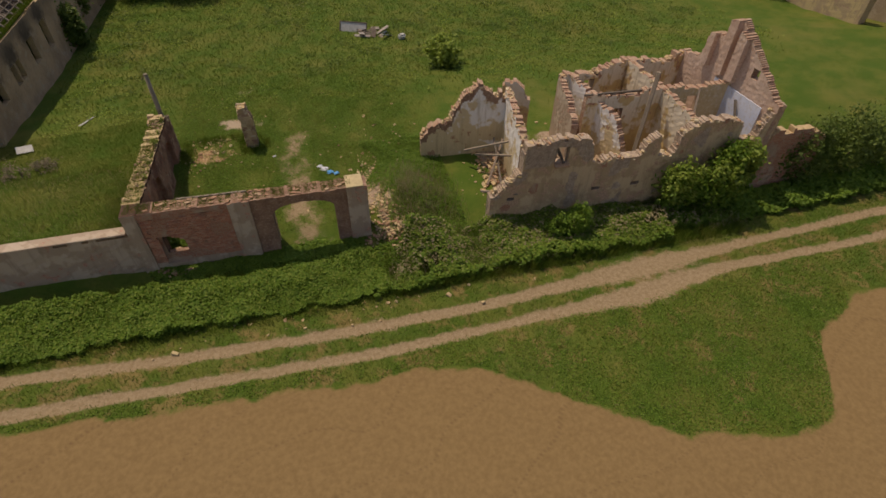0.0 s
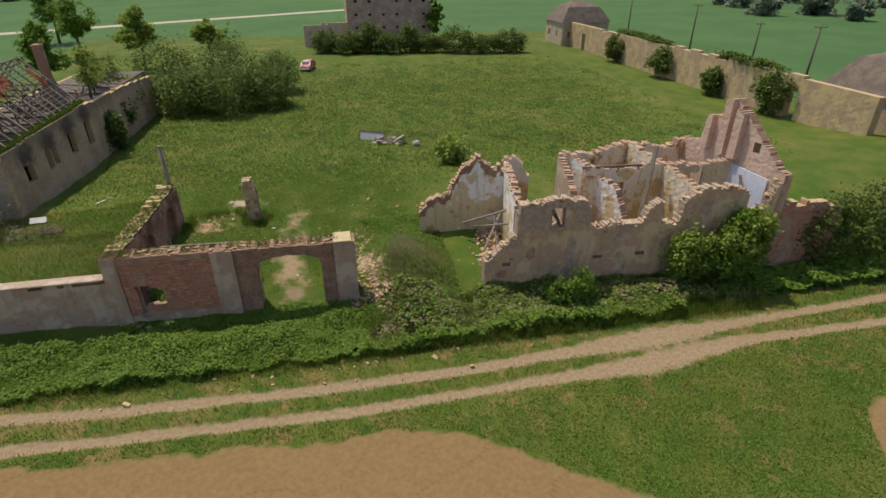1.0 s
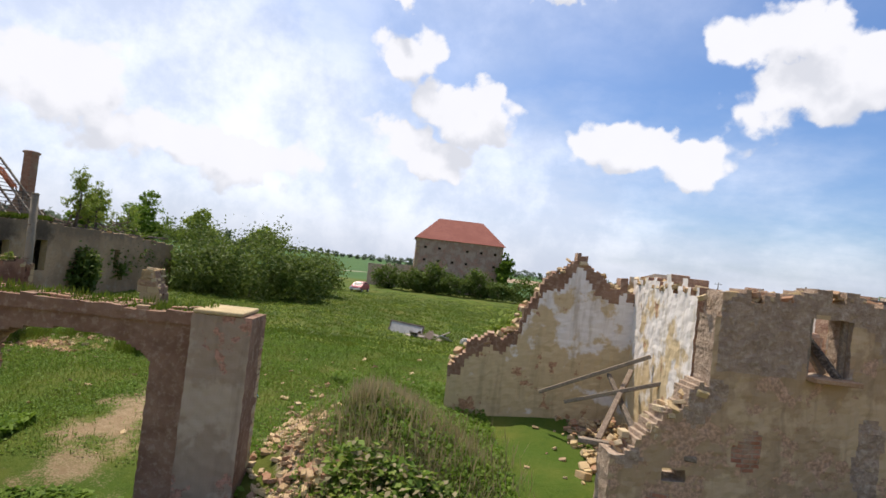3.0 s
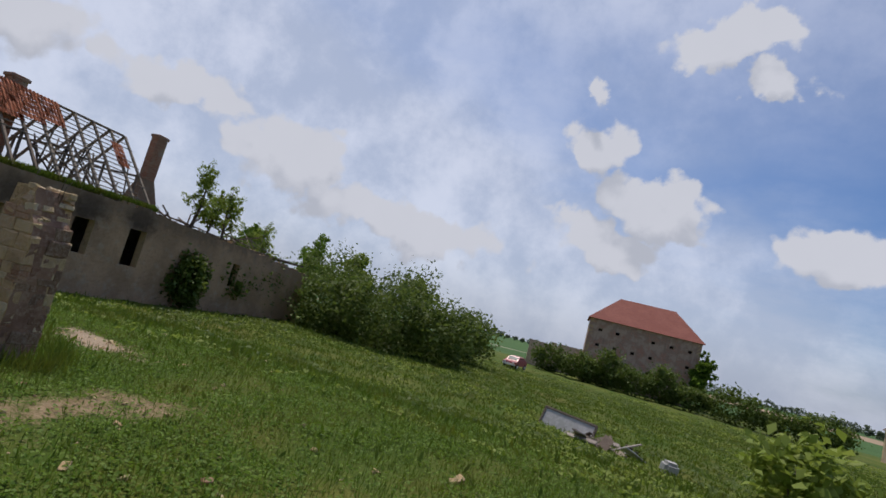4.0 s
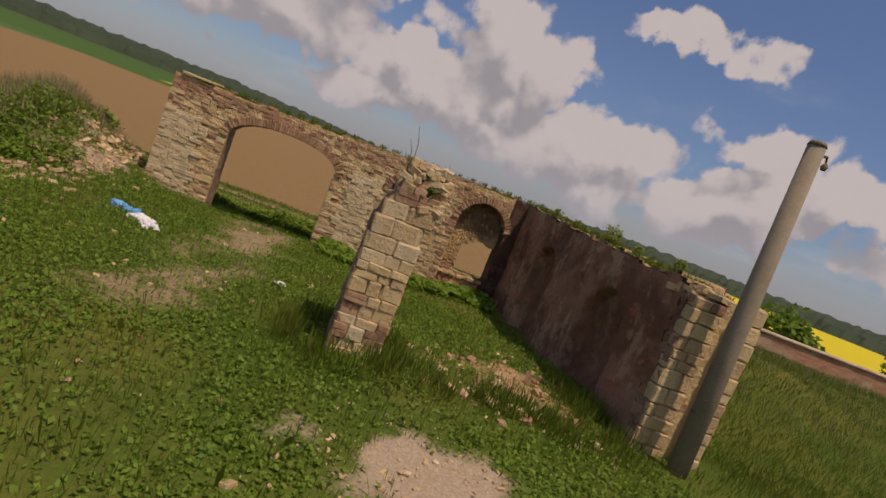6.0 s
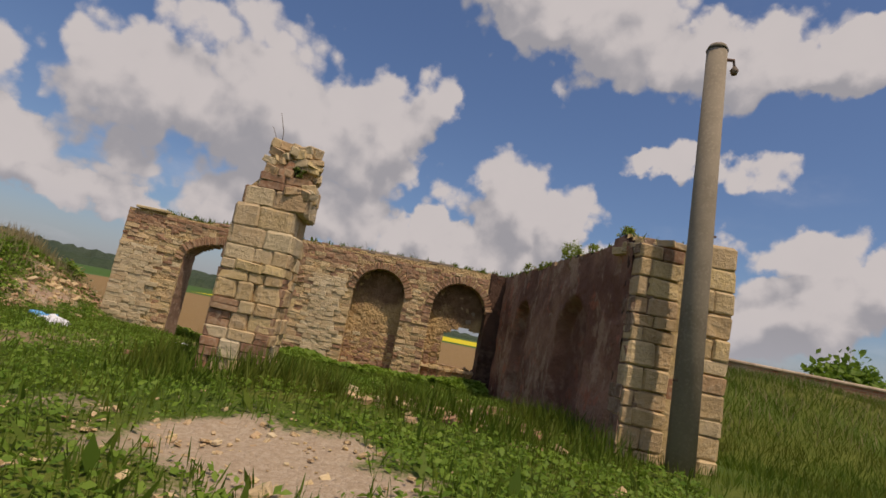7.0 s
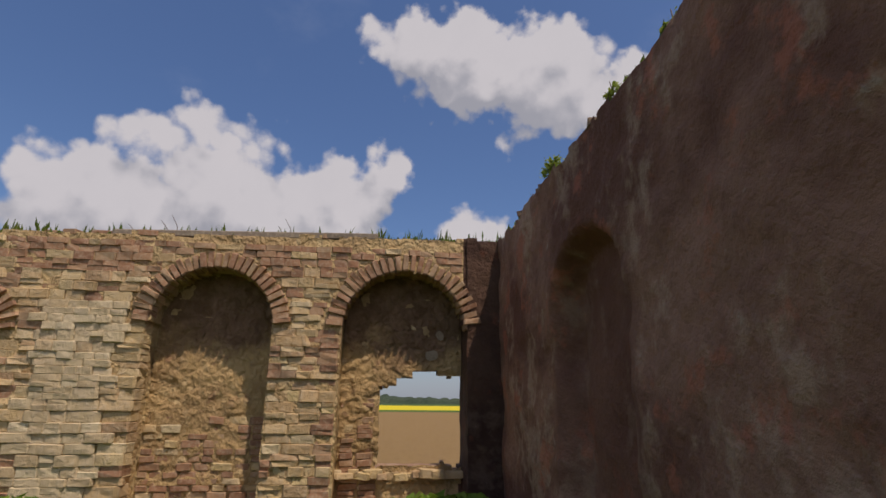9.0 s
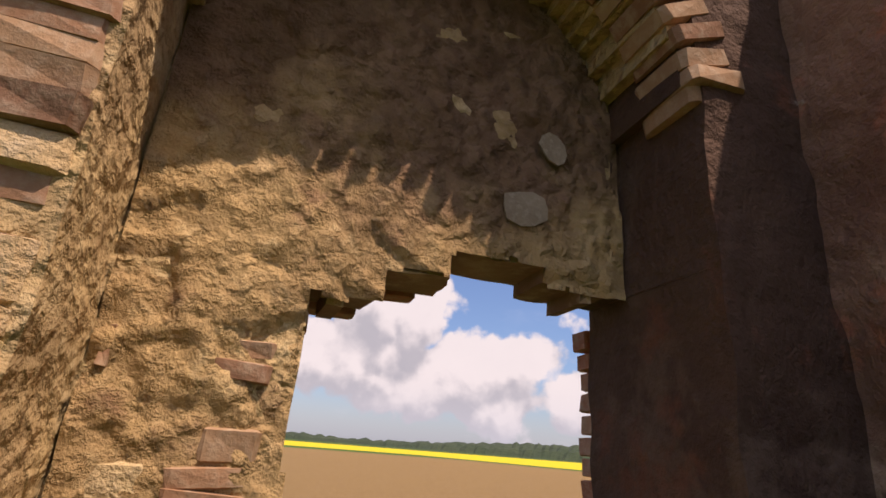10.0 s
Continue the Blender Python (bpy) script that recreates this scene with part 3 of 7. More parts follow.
        relief = n.math("ADD", n.math("ADD", fine, n.math("MULTIPLY", tiny, 0.5)), n.math("MULTIPLY", n.math("MULTIPLY", furrow, sep.outputs[0]), 0.10))
        return col, relief
    return surface("ground_cover", base, 0.95, 0.8, 0.06, spec=0.15)


def build_ground():
    xs, ys = lines(-24, 34, 0.3, 3000), lines(-19, 34, 0.3, 3000)
    gx, gy = np.meshgrid(xs, ys)
    gz = ground_z(gx, gy)
    field, dirt, rub = zones(gx, gy)
    gz = gz - 0.07 * dirt * (gy < -3) + 0.03 * np.sin(gx * 7.3) * np.sin(gy * 6.1) * rub
    nx, ny = len(xs), len(ys)
    verts = np.stack([gx, gy, gz], -1).reshape(-1, 3)
    i = np.arange(nx * ny).reshape(ny, nx)
    quads = np.stack([i[:-1, :-1], i[:-1, 1:], i[1:, 1:], i[1:, :-1]], -1).reshape(-1, 4)
    me = bpy.data.meshes.new("ground")
    me.vertices.add(len(verts))
    me.vertices.foreach_set("co", verts.ravel())
    me.loops.add(quads.size)
    me.loops.foreach_set("vertex_index", quads.ravel().astype(np.int32))
    me.polygons.add(len(quads))
    me.polygons.foreach_set("loop_start", np.arange(0, quads.size, 4, dtype=np.int32))
    me.polygons.foreach_set("use_smooth", np.ones(len(quads), dtype=bool))
    me.materials.append(ground_material())
    me.update(calc_edges=True)
    attr = me.attributes.new("zone", "FLOAT_COLOR", "POINT")
    attr.data.foreach_set("color", np.stack([field, dirt, np.clip(rub, 0, 1), np.ones_like(rub)], -1).reshape(-1).astype(np.float32))
    tagged(new("ground", me), "green meadow, sandy farm track and bare brown field", "ground", kind="structure")


build_ground()


def gz1(x, y):
    return float(ground_z(x, y))


# ---- gate wall ----
GATE_X0, GATE_X1 = -8.1, 3.3
NICHE_Y = 0.42


def gate_top(x):
    return float(np.interp(x, [-8.1, -5.0, -2.0, 1.5, 2.2, 3.6], [3.70, 3.62, 3.55, 3.48, 3.52, 3.52]))


ARCH_X, NICHES = 0.07, ((-3.79, 0.715, 2.48), (-6.06, 0.76, 2.47))


def under_arch(x, z, half, spring, rise, power=2.2):
    x -= ARCH_X
    if abs(x) >= half:
        return False
    return z < spring + rise * (1 - (abs(x) / half) ** power) ** (1 / power)


def in_niche(x, z, cx, half, spring):
    return abs(x - cx) < half and z < spring + math.sqrt(max(half * half - (x - cx) ** 2, 0.0))


def in_hole(x, z):
    """The broken hole at the back of the second niche."""
    right = -5.80 + 0.05 * wob(z, 1, 2, 5)
    if not (-6.82 < x < right) or z < 0.90 + 0.06 * wob(x, 3, 1, 6):
        return False
    head = np.interp(-x, [5.76, 6.00, 6.005, 6.20, 6.205, 6.52, 6.525, 6.90], [1.83, 1.83, 1.94, 1.95, 2.03, 2.03, 1.97, 1.96])
    return z < head + 0.02 * wob(x, 2, 7, 11)


def gate_front(s, z):
    x = s + GATE_X0
    if x < -7.45:
        return -0.10
    if -3.40 < x < -2.42:
        return -0.12
    if 2.28 < x:
        return -0.14
    if abs(x + 6.42) < 0.62 and 0.3 < z < 2.1:
        return 0.20
    if z > 3.28:
        return -0.06
    return 0.0


def gate_back(s, z):
    x = s + GATE_X0
    if z > 0.3 and any(in_niche(x, z, *q) for q in NICHES):
        return NICHE_Y
    if x < -6.85:
        return 0.83
    return 0.80


def gate_pick(s, z):
    x = s + GATE_X0
    if -7.45 < x < -3.40 and z > 0.5:
        return 3
    if -2.42 < x < 2.28:
        return 4
    return 0


def gate_solid(s, z):
    x = s + GATE_X0
    return not under_arch(x, z, 1.53, 2.40, 0.60) and not in_hole(x, z)


def old_masonry():
    """Rubble courses, brick bands and mortar, for faces whose pieces stay small."""
    def base(n, pos):
        xyz = n.add("ShaderNodeSeparateXYZ", pos)
        warp = n.noise(pos, 1.7, 3.0, 0.5)
        u = n.math("ADD", n.math("ADD", xyz.outputs["X"], xyz.outputs["Y"]), n.math("MULTIPLY", warp, 0.12))
        v = n.math("ADD", xyz.outputs["Z"], n.math("MULTIPLY", warp, 0.10))
        tex = n.tree.nodes.new("ShaderNodeTexBrick")
        n.put(tex, "Vector", n.add("ShaderNodeCombineXYZ", u, v, 0.0).outputs[0])
        n.put(tex, "Color1", rgb(0.36, 0.145, 0.085))
        n.put(tex, "Color2", rgb(0.46, 0.24, 0.15))
        n.put(tex, "Mortar", rgb(0.36, 0.28, 0.20))
        n.put(tex, "Scale", 1.0)
        n.put(tex, "Mortar Size", 0.012)
        n.put(tex, "Brick Width", 0.27)
        n.put(tex, "Row Height", 0.082)
        small = n.noise(pos, 12.0, 5.0, 0.65)
        big = n.noise(pos, 1.1, 5.0, 0.6)
        col = n.mix(n.math("MULTIPLY", n.step(small, 0.4, 0.7), 0.5), tex.outputs["Color"], (0.25, 0.12, 0.08))
        col = n.mix(n.math("MULTIPLY", n.step(big, 0.50, 0.66), 0.85), col, (0.40, 0.31, 0.22))
        relief = n.math("ADD", n.math("MULTIPLY", tex.outputs["Fac"], -0.8), small)
        return col, relief
    return surface("exposed_brickwork", base, 0.92, 0.9, 0.02, spec=0.2)


BRICKWORK = old_masonry()
def worn_plaster(name, good, worn, under, level, tall=0.0):
    """Limewash over brown render over brick, flaked off in patches."""
    def base(n, pos):
        big = n.noise(pos, 0.75, 6.0, 0.62)
        mid = n.noise(pos, 2.6, 6.0, 0.6)
        fine = n.noise(pos, 17.0, 5.0, 0.65)
        xyz = n.add("ShaderNodeSeparateXYZ", pos)
        streak = n.noise(n.add("ShaderNodeCombineXYZ", n.math("MULTIPLY", n.math("ADD", xyz.outputs["X"], xyz.outputs["Y"]), 4.0), n.math("MULTIPLY", xyz.outputs["Z"], 0.35), 0.0).outputs[0], 1.0, 5.0, 0.6)
        col = n.mix(n.step(n.math("ADD", big, n.math("MULTIPLY", n.math("SUBTRACT", 3.3, xyz.outputs["Z"]), tall)), 0.46, 0.52), good, worn)
        col = n.mix(n.math("MULTIPLY", n.step(streak, 0.5, 0.7), 0.5), col, tuple(0.6 * v for v in worn))
        bare = n.step(n.math("ADD", n.math("MULTIPLY", big, 0.5), n.math("MULTIPLY", mid, 0.5)), level, level + 0.025)
        brick = n.mix(n.step(fine, 0.38, 0.62), under, tuple(min(1.0, 1.7 * v) for v in under))
        col = n.mix(bare, col, brick)
        return col, n.math("ADD", n.math("MULTIPLY", bare, -0.7), n.math("MULTIPLY", fine, 0.5))
    return surface(name, base, 0.92, 0.4, 0.02, spec=0.2)


GATE_PLASTER = worn_plaster("flaking_grey_plaster", (0.46, 0.37, 0.275), (0.37, 0.285, 0.205), (0.30, 0.17, 0.12), 0.575)
# sooty gate brick; darkens the pillar's east core too, shade put in the colour
SOOT_SHADE_BRICK = mottled("weathered_shade_brick", (0.20, 0.115, 0.075), (0.29, 0.18, 0.12), (0.38, 0.28, 0.20), 1.6, 8.0, bump=0.8)

def sooty_wall(name, dark, brown, pale, red):
    """Soot-blackened render with pale chips and bare brick."""
    def base(n, pos):
        big = n.noise(pos, 0.8, 6.0, 0.62)
        mid = n.noise(pos, 2.1, 7.0, 0.65)
        chip = n.noise(pos, 5.5, 6.0, 0.62)
        fine = n.noise(pos, 15.0, 5.0, 0.65)
        xyz = n.add("ShaderNodeSeparateXYZ", pos)
        run = n.noise(n.add("ShaderNodeCombineXYZ", n.math("MULTIPLY", xyz.outputs["Y"], 1.5), n.math("MULTIPLY", xyz.outputs["Z"], 0.55), 3.0).outputs[0], 1.0, 7.0, 0.65)
        col = n.mix(n.step(big, 0.38, 0.62), dark, brown)
        col = n.mix(n.math("MULTIPLY", n.step(n.math("ADD", n.math("MULTIPLY", run, 0.65), n.math("MULTIPLY", chip, 0.35)), 0.50, 0.58), 0.55), col, pale)
        col = n.mix(n.math("MULTIPLY", n.step(mid, 0.56, 0.64), 0.6), col, red)
        col = n.mix(n.math("MULTIPLY", n.step(chip, 0.67, 0.71), 0.55), col, (0.42, 0.35, 0.27))
        # darker ellipses over the two blind arches, edges broken by noise
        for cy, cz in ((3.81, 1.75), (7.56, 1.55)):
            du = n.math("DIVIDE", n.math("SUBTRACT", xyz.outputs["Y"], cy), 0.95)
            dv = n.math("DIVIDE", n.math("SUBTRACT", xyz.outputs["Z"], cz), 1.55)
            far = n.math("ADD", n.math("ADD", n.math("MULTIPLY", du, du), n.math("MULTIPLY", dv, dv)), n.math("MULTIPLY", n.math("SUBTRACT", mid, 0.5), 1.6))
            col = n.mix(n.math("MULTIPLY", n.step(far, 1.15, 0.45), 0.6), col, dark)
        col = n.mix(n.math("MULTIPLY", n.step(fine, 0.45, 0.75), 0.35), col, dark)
        return col, n.math("ADD", n.math("MULTIPLY", chip, 0.8), n.math("MULTIPLY", fine, 0.5))
    return surface(name, base, 0.93, 1.0, 0.05, spec=0.2)


# dark render; on the gate's west corner its tone also carries the shade
SIDE_SOOT_SHADE = sooty_wall("soot_shade_render", (0.055, 0.030, 0.022), (0.10, 0.058, 0.04), (0.16, 0.11, 0.08), (0.17, 0.065, 0.038))


gate_wall = thing("gate_wall", "ruined brick and sandstone gateway wall with an arched cart opening", "gateway")
# corner strip and jamb in slot 5: soot plus shade put into the colour
slab_wall("masonry", (GATE_X0, 0), (GATE_X1, 0), -0.4, lambda s: gate_top(s + GATE_X0) + 0.05 * wob(round(s * 4) / 4, 3, 1, 2.7), gate_front, gate_back,
          [GATE_PLASTER, MORTAR, SOOT_SHADE_BRICK, BRICKWORK, SOOT_SHADE_BRICK, SIDE_SOOT_SHADE], gate_solid, 0.045, 0.045, 0.010, gate_wall, pick=gate_pick,
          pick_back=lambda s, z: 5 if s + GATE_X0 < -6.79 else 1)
bm = box_bm(0.86, 1.05, 0.07, (2.70, 0.36, 3.56), 0.015)
part("cap_slab", bm, mottled("tan_concrete_cap", (0.50, 0.40, 0.22), (0.42, 0.33, 0.18), (0.56, 0.47, 0.30), 3, 20), gate_wall, "tan concrete cap slab on the end pier")


# ---- side wall of the gatehouse, with its broken end ----
SIDE_NICHES = ((2.95, 0.70, 2.12), (6.70, 0.78, 1.92))


def side_in(s, z):
    """Face of the core behind the render; deeper behind the blind arches."""
    for c, half, spring in SIDE_NICHES:
        if in_niche(s, z, c, half + 0.22, spring):
            return 0.40
    if s > 8.6:
        return -0.03
    return 0.03


side_wall = thing("side_wall", "tall soot-stained gatehouse side wall with grass along its broken top", "wall")
SIDE_A, SIDE_B = Vector((-7.30, 0.86)), Vector((-7.05, 9.78))
side_top = profile([(0, 3.7), (1, 3.62), (4, 3.52), (6, 3.44), (7.6, 3.38), (8.3, 3.46), (8.7, 3.30), (9.2, 3.05)], 0.05, 3.0)
slab_wall("masonry", SIDE_A, SIDE_B, -0.1, side_top, side_in, 0.85, [SIDE_SOOT_SHADE, PLASTER_GREY, STONY], None, 0.06, 0.06, 0.016, side_wall)


def relief_face(name, a, b, s0, s1, z0, top, depth, mats, pick, step, keep=None, parent=None):
    """A rendered face as one uneven skin: depth(s, z) lies to the left of the line from a to b."""
    along = (b - a).normalized()
    across = Vector((-along.y, along.x))
    ns, verts, faces, fm, index = int((s1 - s0) / step), [], [], [], {}

    def vert(i, j):
        if (i, j) not in index:
            s, z = s0 + i * step, z0 + j * step
            p = a + along * s + across * depth(s, z)
            index[(i, j)] = len(verts)
            verts.append((p.x, p.y, z))
        return index[(i, j)]

    for i in range(ns):
        s = s0 + (i + 0.5) * step
        for j in range(int((top(s) - z0) / step)):
            z = z0 + (j + 0.5) * step
            if keep is None or keep(s, z):
                faces.append((vert(i, j), vert(i + 1, j), vert(i + 1, j + 1), vert(i, j + 1)))
                fm.append(pick(s, z))
    ob = mesh_ob(name, verts, faces, mats, parent, fm)
    ob.data.polygons.foreach_set("use_smooth", np.ones(len(faces), dtype=bool))
    return ob


def side_depth(s, z):
    d = -0.055 + 0.03 * wob(s, 1, z, 1.3) + 0.022 * wob(s, 5, z, 4.1) + 0.012 * wob(s, 9, z, 9.0)
    d += 0.02 * min(max((wob(s, 7, z, 1.7) - 0.2) * 12, 0.0), 1.0)
    for c, half, spring in SIDE_NICHES:
        edge = half - abs(s - c) if z < spring else half - math.hypot(s - c, z - spring)
        edge += 0.05 * wob(s, 3, z, 3.0)
        d += 0.24 * min(max(edge / 0.07 + 0.5, 0.0), 1.0)
    return d


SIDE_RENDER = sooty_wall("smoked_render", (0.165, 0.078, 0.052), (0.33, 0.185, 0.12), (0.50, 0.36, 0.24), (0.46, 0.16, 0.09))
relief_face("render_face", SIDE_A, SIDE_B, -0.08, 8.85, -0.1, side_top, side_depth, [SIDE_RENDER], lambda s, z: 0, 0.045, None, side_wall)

# ---- plaster skins at the backs of the gate wall's niches ----
def niche_plaster():
    def base(n, pos):
        big = n.noise(pos, 1.6, 6.0, 0.6)
        mid = n.noise(pos, 5.0, 6.0, 0.62)
        lump = n.noise(pos, 12.0, 6.0, 0.65)
        cells = n.tree.nodes.new("ShaderNodeTexVoronoi")
        cells.feature = "SMOOTH_F1"
        n.put(cells, "Vector", n.vec("ADD", pos, n.vec("MULTIPLY", n.add("ShaderNodeCombineXYZ", lump, mid, n.noise(n.vec("ADD", pos, (4.0, 8.0, 2.0)), 9.0, 4.0)).outputs[0], (0.16, 0.16, 0.16))))
        n.put(cells, "Scale", 16.0)
        grit = n.noise(pos, 70.0, 4.0, 0.7)
        col = n.mix(n.step(big, 0.36, 0.62), (0.50, 0.345, 0.165), (0.38, 0.255, 0.125))
        col = n.mix(n.math("MULTIPLY", n.step(mid, 0.55, 0.68), 0.7), col, (0.26, 0.145, 0.09))
        col = n.mix(n.math("MULTIPLY", n.step(lump, 0.52, 0.70), 0.5), col, (0.56, 0.43, 0.24))
        col = n.mix(n.math("MULTIPLY", n.step(grit, 0.5, 0.75), 0.35), col, (0.22, 0.14, 0.075))
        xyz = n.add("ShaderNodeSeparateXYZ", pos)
        # upper back darkened: soot, and the arch's shade put into the colour
        soot_shade = n.step(n.math("ADD", xyz.outputs["Z"], n.math("MULTIPLY", n.math("SUBTRACT", big, 0.5), 1.6)), 2.0, 2.5)
        col = n.mix(n.math("MULTIPLY", soot_shade, 0.85), col, n.mix(n.step(mid, 0.4, 0.6), (0.12, 0.066, 0.042), (0.20, 0.12, 0.078)))
        return col, n.math("ADD", n.math("ADD", n.math("MULTIPLY", lump, 1.3), n.math("MULTIPLY", cells.outputs["Distance"], -1.1)), n.math("MULTIPLY", grit, 0.2))
    return surface("coarse_lime_plaster", base, 0.95, 1.0, 0.04, spec=0.15)


def skin_depth(s, z):
    x, k = s - 8.0, 0.0
    low = 1.0 if z < 1.95 + 0.25 * wob(x, 2, 5, 1.5) else 0.35
    k += 0.022 * low * wob(x, 1, z, 6.0) + 0.014 * low * wob(x, 4, z, 15.0) + 0.008 * low * wob(x, 6, z, 33.0)
    if wob(x, 8, z, 3.1) > 0.12:
        k -= 0.014
    return NICHE_Y + 0.022 + k


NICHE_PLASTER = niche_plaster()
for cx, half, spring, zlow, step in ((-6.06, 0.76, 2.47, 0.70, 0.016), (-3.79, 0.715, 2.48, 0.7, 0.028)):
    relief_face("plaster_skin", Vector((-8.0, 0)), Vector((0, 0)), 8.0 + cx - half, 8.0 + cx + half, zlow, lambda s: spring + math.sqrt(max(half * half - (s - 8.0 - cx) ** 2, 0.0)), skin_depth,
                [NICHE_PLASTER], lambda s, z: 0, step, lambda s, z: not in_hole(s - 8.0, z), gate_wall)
CHIP = mottled("pale_plaster_chip", (0.33, 0.265, 0.185), (0.26, 0.205, 0.14), (0.40, 0.335, 0.25), 9.0, 40.0, bump=0.4)
for x, z, r, sq, tilt in ((-6.44, 2.22, 0.085, 0.8, 0.1), (-6.54, 2.47, 0.05, 1.3, 0.5)):
    bm = bmesh.new()
    ring_v = [bm.verts.new((r * (1 + 0.35 * wob(k, x, z, 1.9)) * math.cos(k * 0.628), 0, sq * r * (1 + 0.35 * wob(k, z, x, 2.3)) * math.sin(k * 0.628))) for k in range(10)]
    bm.faces.new(ring_v)
    ext = bmesh.ops.extrude_face_region(bm, geom=bm.faces[:])
    bmesh.ops.translate(bm, vec=(0, 0.006, 0), verts=[q for q in ext["geom"] if isinstance(q, bmesh.types.BMVert)])
    bmesh.ops.recalc_face_normals(bm, faces=bm.faces[:])
    bm.transform(Matrix.Translation((x, NICHE_Y + 0.026, z)) @ Matrix.Rotation(tilt, 4, "Y"))
    part("plaster_chip", bm, CHIP, gate_wall, "pale remnant of limewashed plaster")

# ---- free pillar ----
pillar = thing("stone_pillar", "leaning free-standing pillar of sandstone blocks and red bricks, broken top", "pillar")


def pillar_sides(z):
    """East, west, north and south sides of the pillar at a height; its broken head leans to the west."""
    east = float(np.interp(z, [0, 2.70, 2.75, 2.98, 3.03, 3.22, 3.60], [-2.30, -2.32, -2.36, -2.39, -2.48, -2.52, -2.60]))
    west = float(np.interp(z, [0, 2.52, 2.56, 2.76, 2.82, 3.60], [-3.02, -3.03, -2.97, -2.97, -3.09, -3.05]))
    north = float(np.interp(z, [0, 2.9, 3.60], [9.80, 9.78, 9.70]))
    return east, west, north, 9.08


def pillar_core():
    bm, rings = bmesh.new(), []
    for k in range(30):
        z = 0.3 + k * 0.112
        e, w, n, q = pillar_sides(z)
        e, w, n, q = e - 0.004, w + 0.035, n - 0.035, q + 0.02
        ring_pts = [(e, q + (n - q) * f) for f in (0, 0.25, 0.5, 0.75)] + [(e + (w - e) * f, n) for f in (0, 0.25, 0.5, 0.75)]
        ring_pts += [(w, n + (q - n) * f) for f in (0, 0.25, 0.5, 0.75)] + [(w + (e - w) * f, q) for f in (0, 0.25, 0.5, 0.75)]
        rings.append([bm.verts.new((x + 0.03 * wob(x, y, z, 6), y + 0.03 * wob(x + 3, y, z, 6), z + 0.05 * wob(x, y, z, 4))) for x, y in ring_pts])
    for a, b in zip(rings, rings[1:]):
        for i in range(16):
            # east quarter in darker brick: that side's shade is put into the colour
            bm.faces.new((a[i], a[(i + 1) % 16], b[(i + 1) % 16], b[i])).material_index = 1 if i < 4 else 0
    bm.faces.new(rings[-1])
    return part("core", bm, [MORTAR, SOOT_SHADE_BRICK], pillar)


pillar_core()

# ---- pole ----
pole = thing("utility_pole", "weathered grey concrete utility pole with an iron insulator bracket", "utility pole")
tube("shaft", [(-7.50, 10.38, 0.4), (-7.49, 10.26, 3.0), (-7.47, 10.14, 5.70)], [0.15, 0.135, 0.115], CONCRETE, pole, 20)
for z in (1.75, 3.40, 4.60):
    y = 10.39 - 0.046 * z
    tube("band", [(-7.49, y, z), (-7.49, y, z + 0.025)], [0.152 - 0.007 * z, 0.152 - 0.007 * z], RUSTY, pole, 20)
tube("clamp_bolt", [(-7.49, 10.23, 3.41), (-7.67, 10.23, 3.41)], [0.014, 0.014], RUSTY, pole, 8)
tube("cap", [(-7.47, 10.14, 5.70), (-7.47, 10.14, 5.76)], [0.125, 0.10], CONCRETE, pole, 20)
tube("bracket", [(-7.47, 10.14, 5.60), (-7.69, 10.14, 5.63), (-7.71, 10.14, 5.53)], [0.022, 0.02, 0.015], RUSTY, pole, 8)
tube("insulator", [(-7.71, 10.14, 5.55), (-7.71, 10.14, 5.50), (-7.71, 10.14, 5.45)], [0.02, 0.05, 0.03], DARK_TIMBER, pole, 10)

# ---- low yard wall ----
low_wall = thing("yard_wall", "low plastered yard wall with a weathered coping", "wall")
slab_wall("masonry", (-60, 0.03), (-8.05, 0.03), -0.6, profile([(0, 2.5), (30, 2.6), (44, 2.62), (52, 2.45)], 0.03), 0.0, 0.46, [GATE_PLASTER, BRICKWORK, STONY], None, 0.3, 0.2, 0.02, low_wall)
bm = box_bm(51.8, 0.62, 0.10, (-34.1, 0.26, 2.62), 0.03)
part("coping", bm, GATE_PLASTER, low_wall)

# ---- ruined house ----
WORN_WHITE = worn_plaster("flaked_whitewash", (0.76, 0.72, 0.68), (0.58, 0.46, 0.28), (0.30, 0.18, 0.11), 0.575, 0.05)
WORN_OCHRE = worn_plaster("flaked_ochre_plaster", (0.68, 0.59, 0.45), (0.54, 0.39, 0.185), (0.27, 0.155, 0.10), 0.575, 0.06)
RUIN_PLASTER = worn_plaster("crumbling_render", (0.54, 0.405, 0.25), (0.43, 0.31, 0.185), (0.34, 0.225, 0.15), 0.53)
RUIN_STONE = mottled("rubble_masonry", (0.42, 0.32, 0.235), (0.31, 0.23, 0.17), (0.54, 0.44, 0.335), 3.6, 10.0, bump=1.0, dist=0.07)
BROKEN = mottled("broken_brick_and_mortar", (0.42, 0.29, 0.20), (0.33, 0.19, 0.13), (0.54, 0.43, 0.31), 2.6, 11.0, bump=1.0, dist=0.05)
ruin = thing("ruined_house", "roofless ruined farmhouse with crumbling plastered walls and one standing gable", "house")
RUIN_M = Matrix.Translation((2.264, -0.70, 0.61)) @ Matrix.Rotation(radians(0.93), 4, "Z") @ Matrix.Diagonal((0.946, 1.12, 0.919, 1))
ruin.matrix_basis = RUIN_M
FRONT = [RUIN_PLASTER, WORN_WHITE, RUIN_STONE, BRICKWORK]


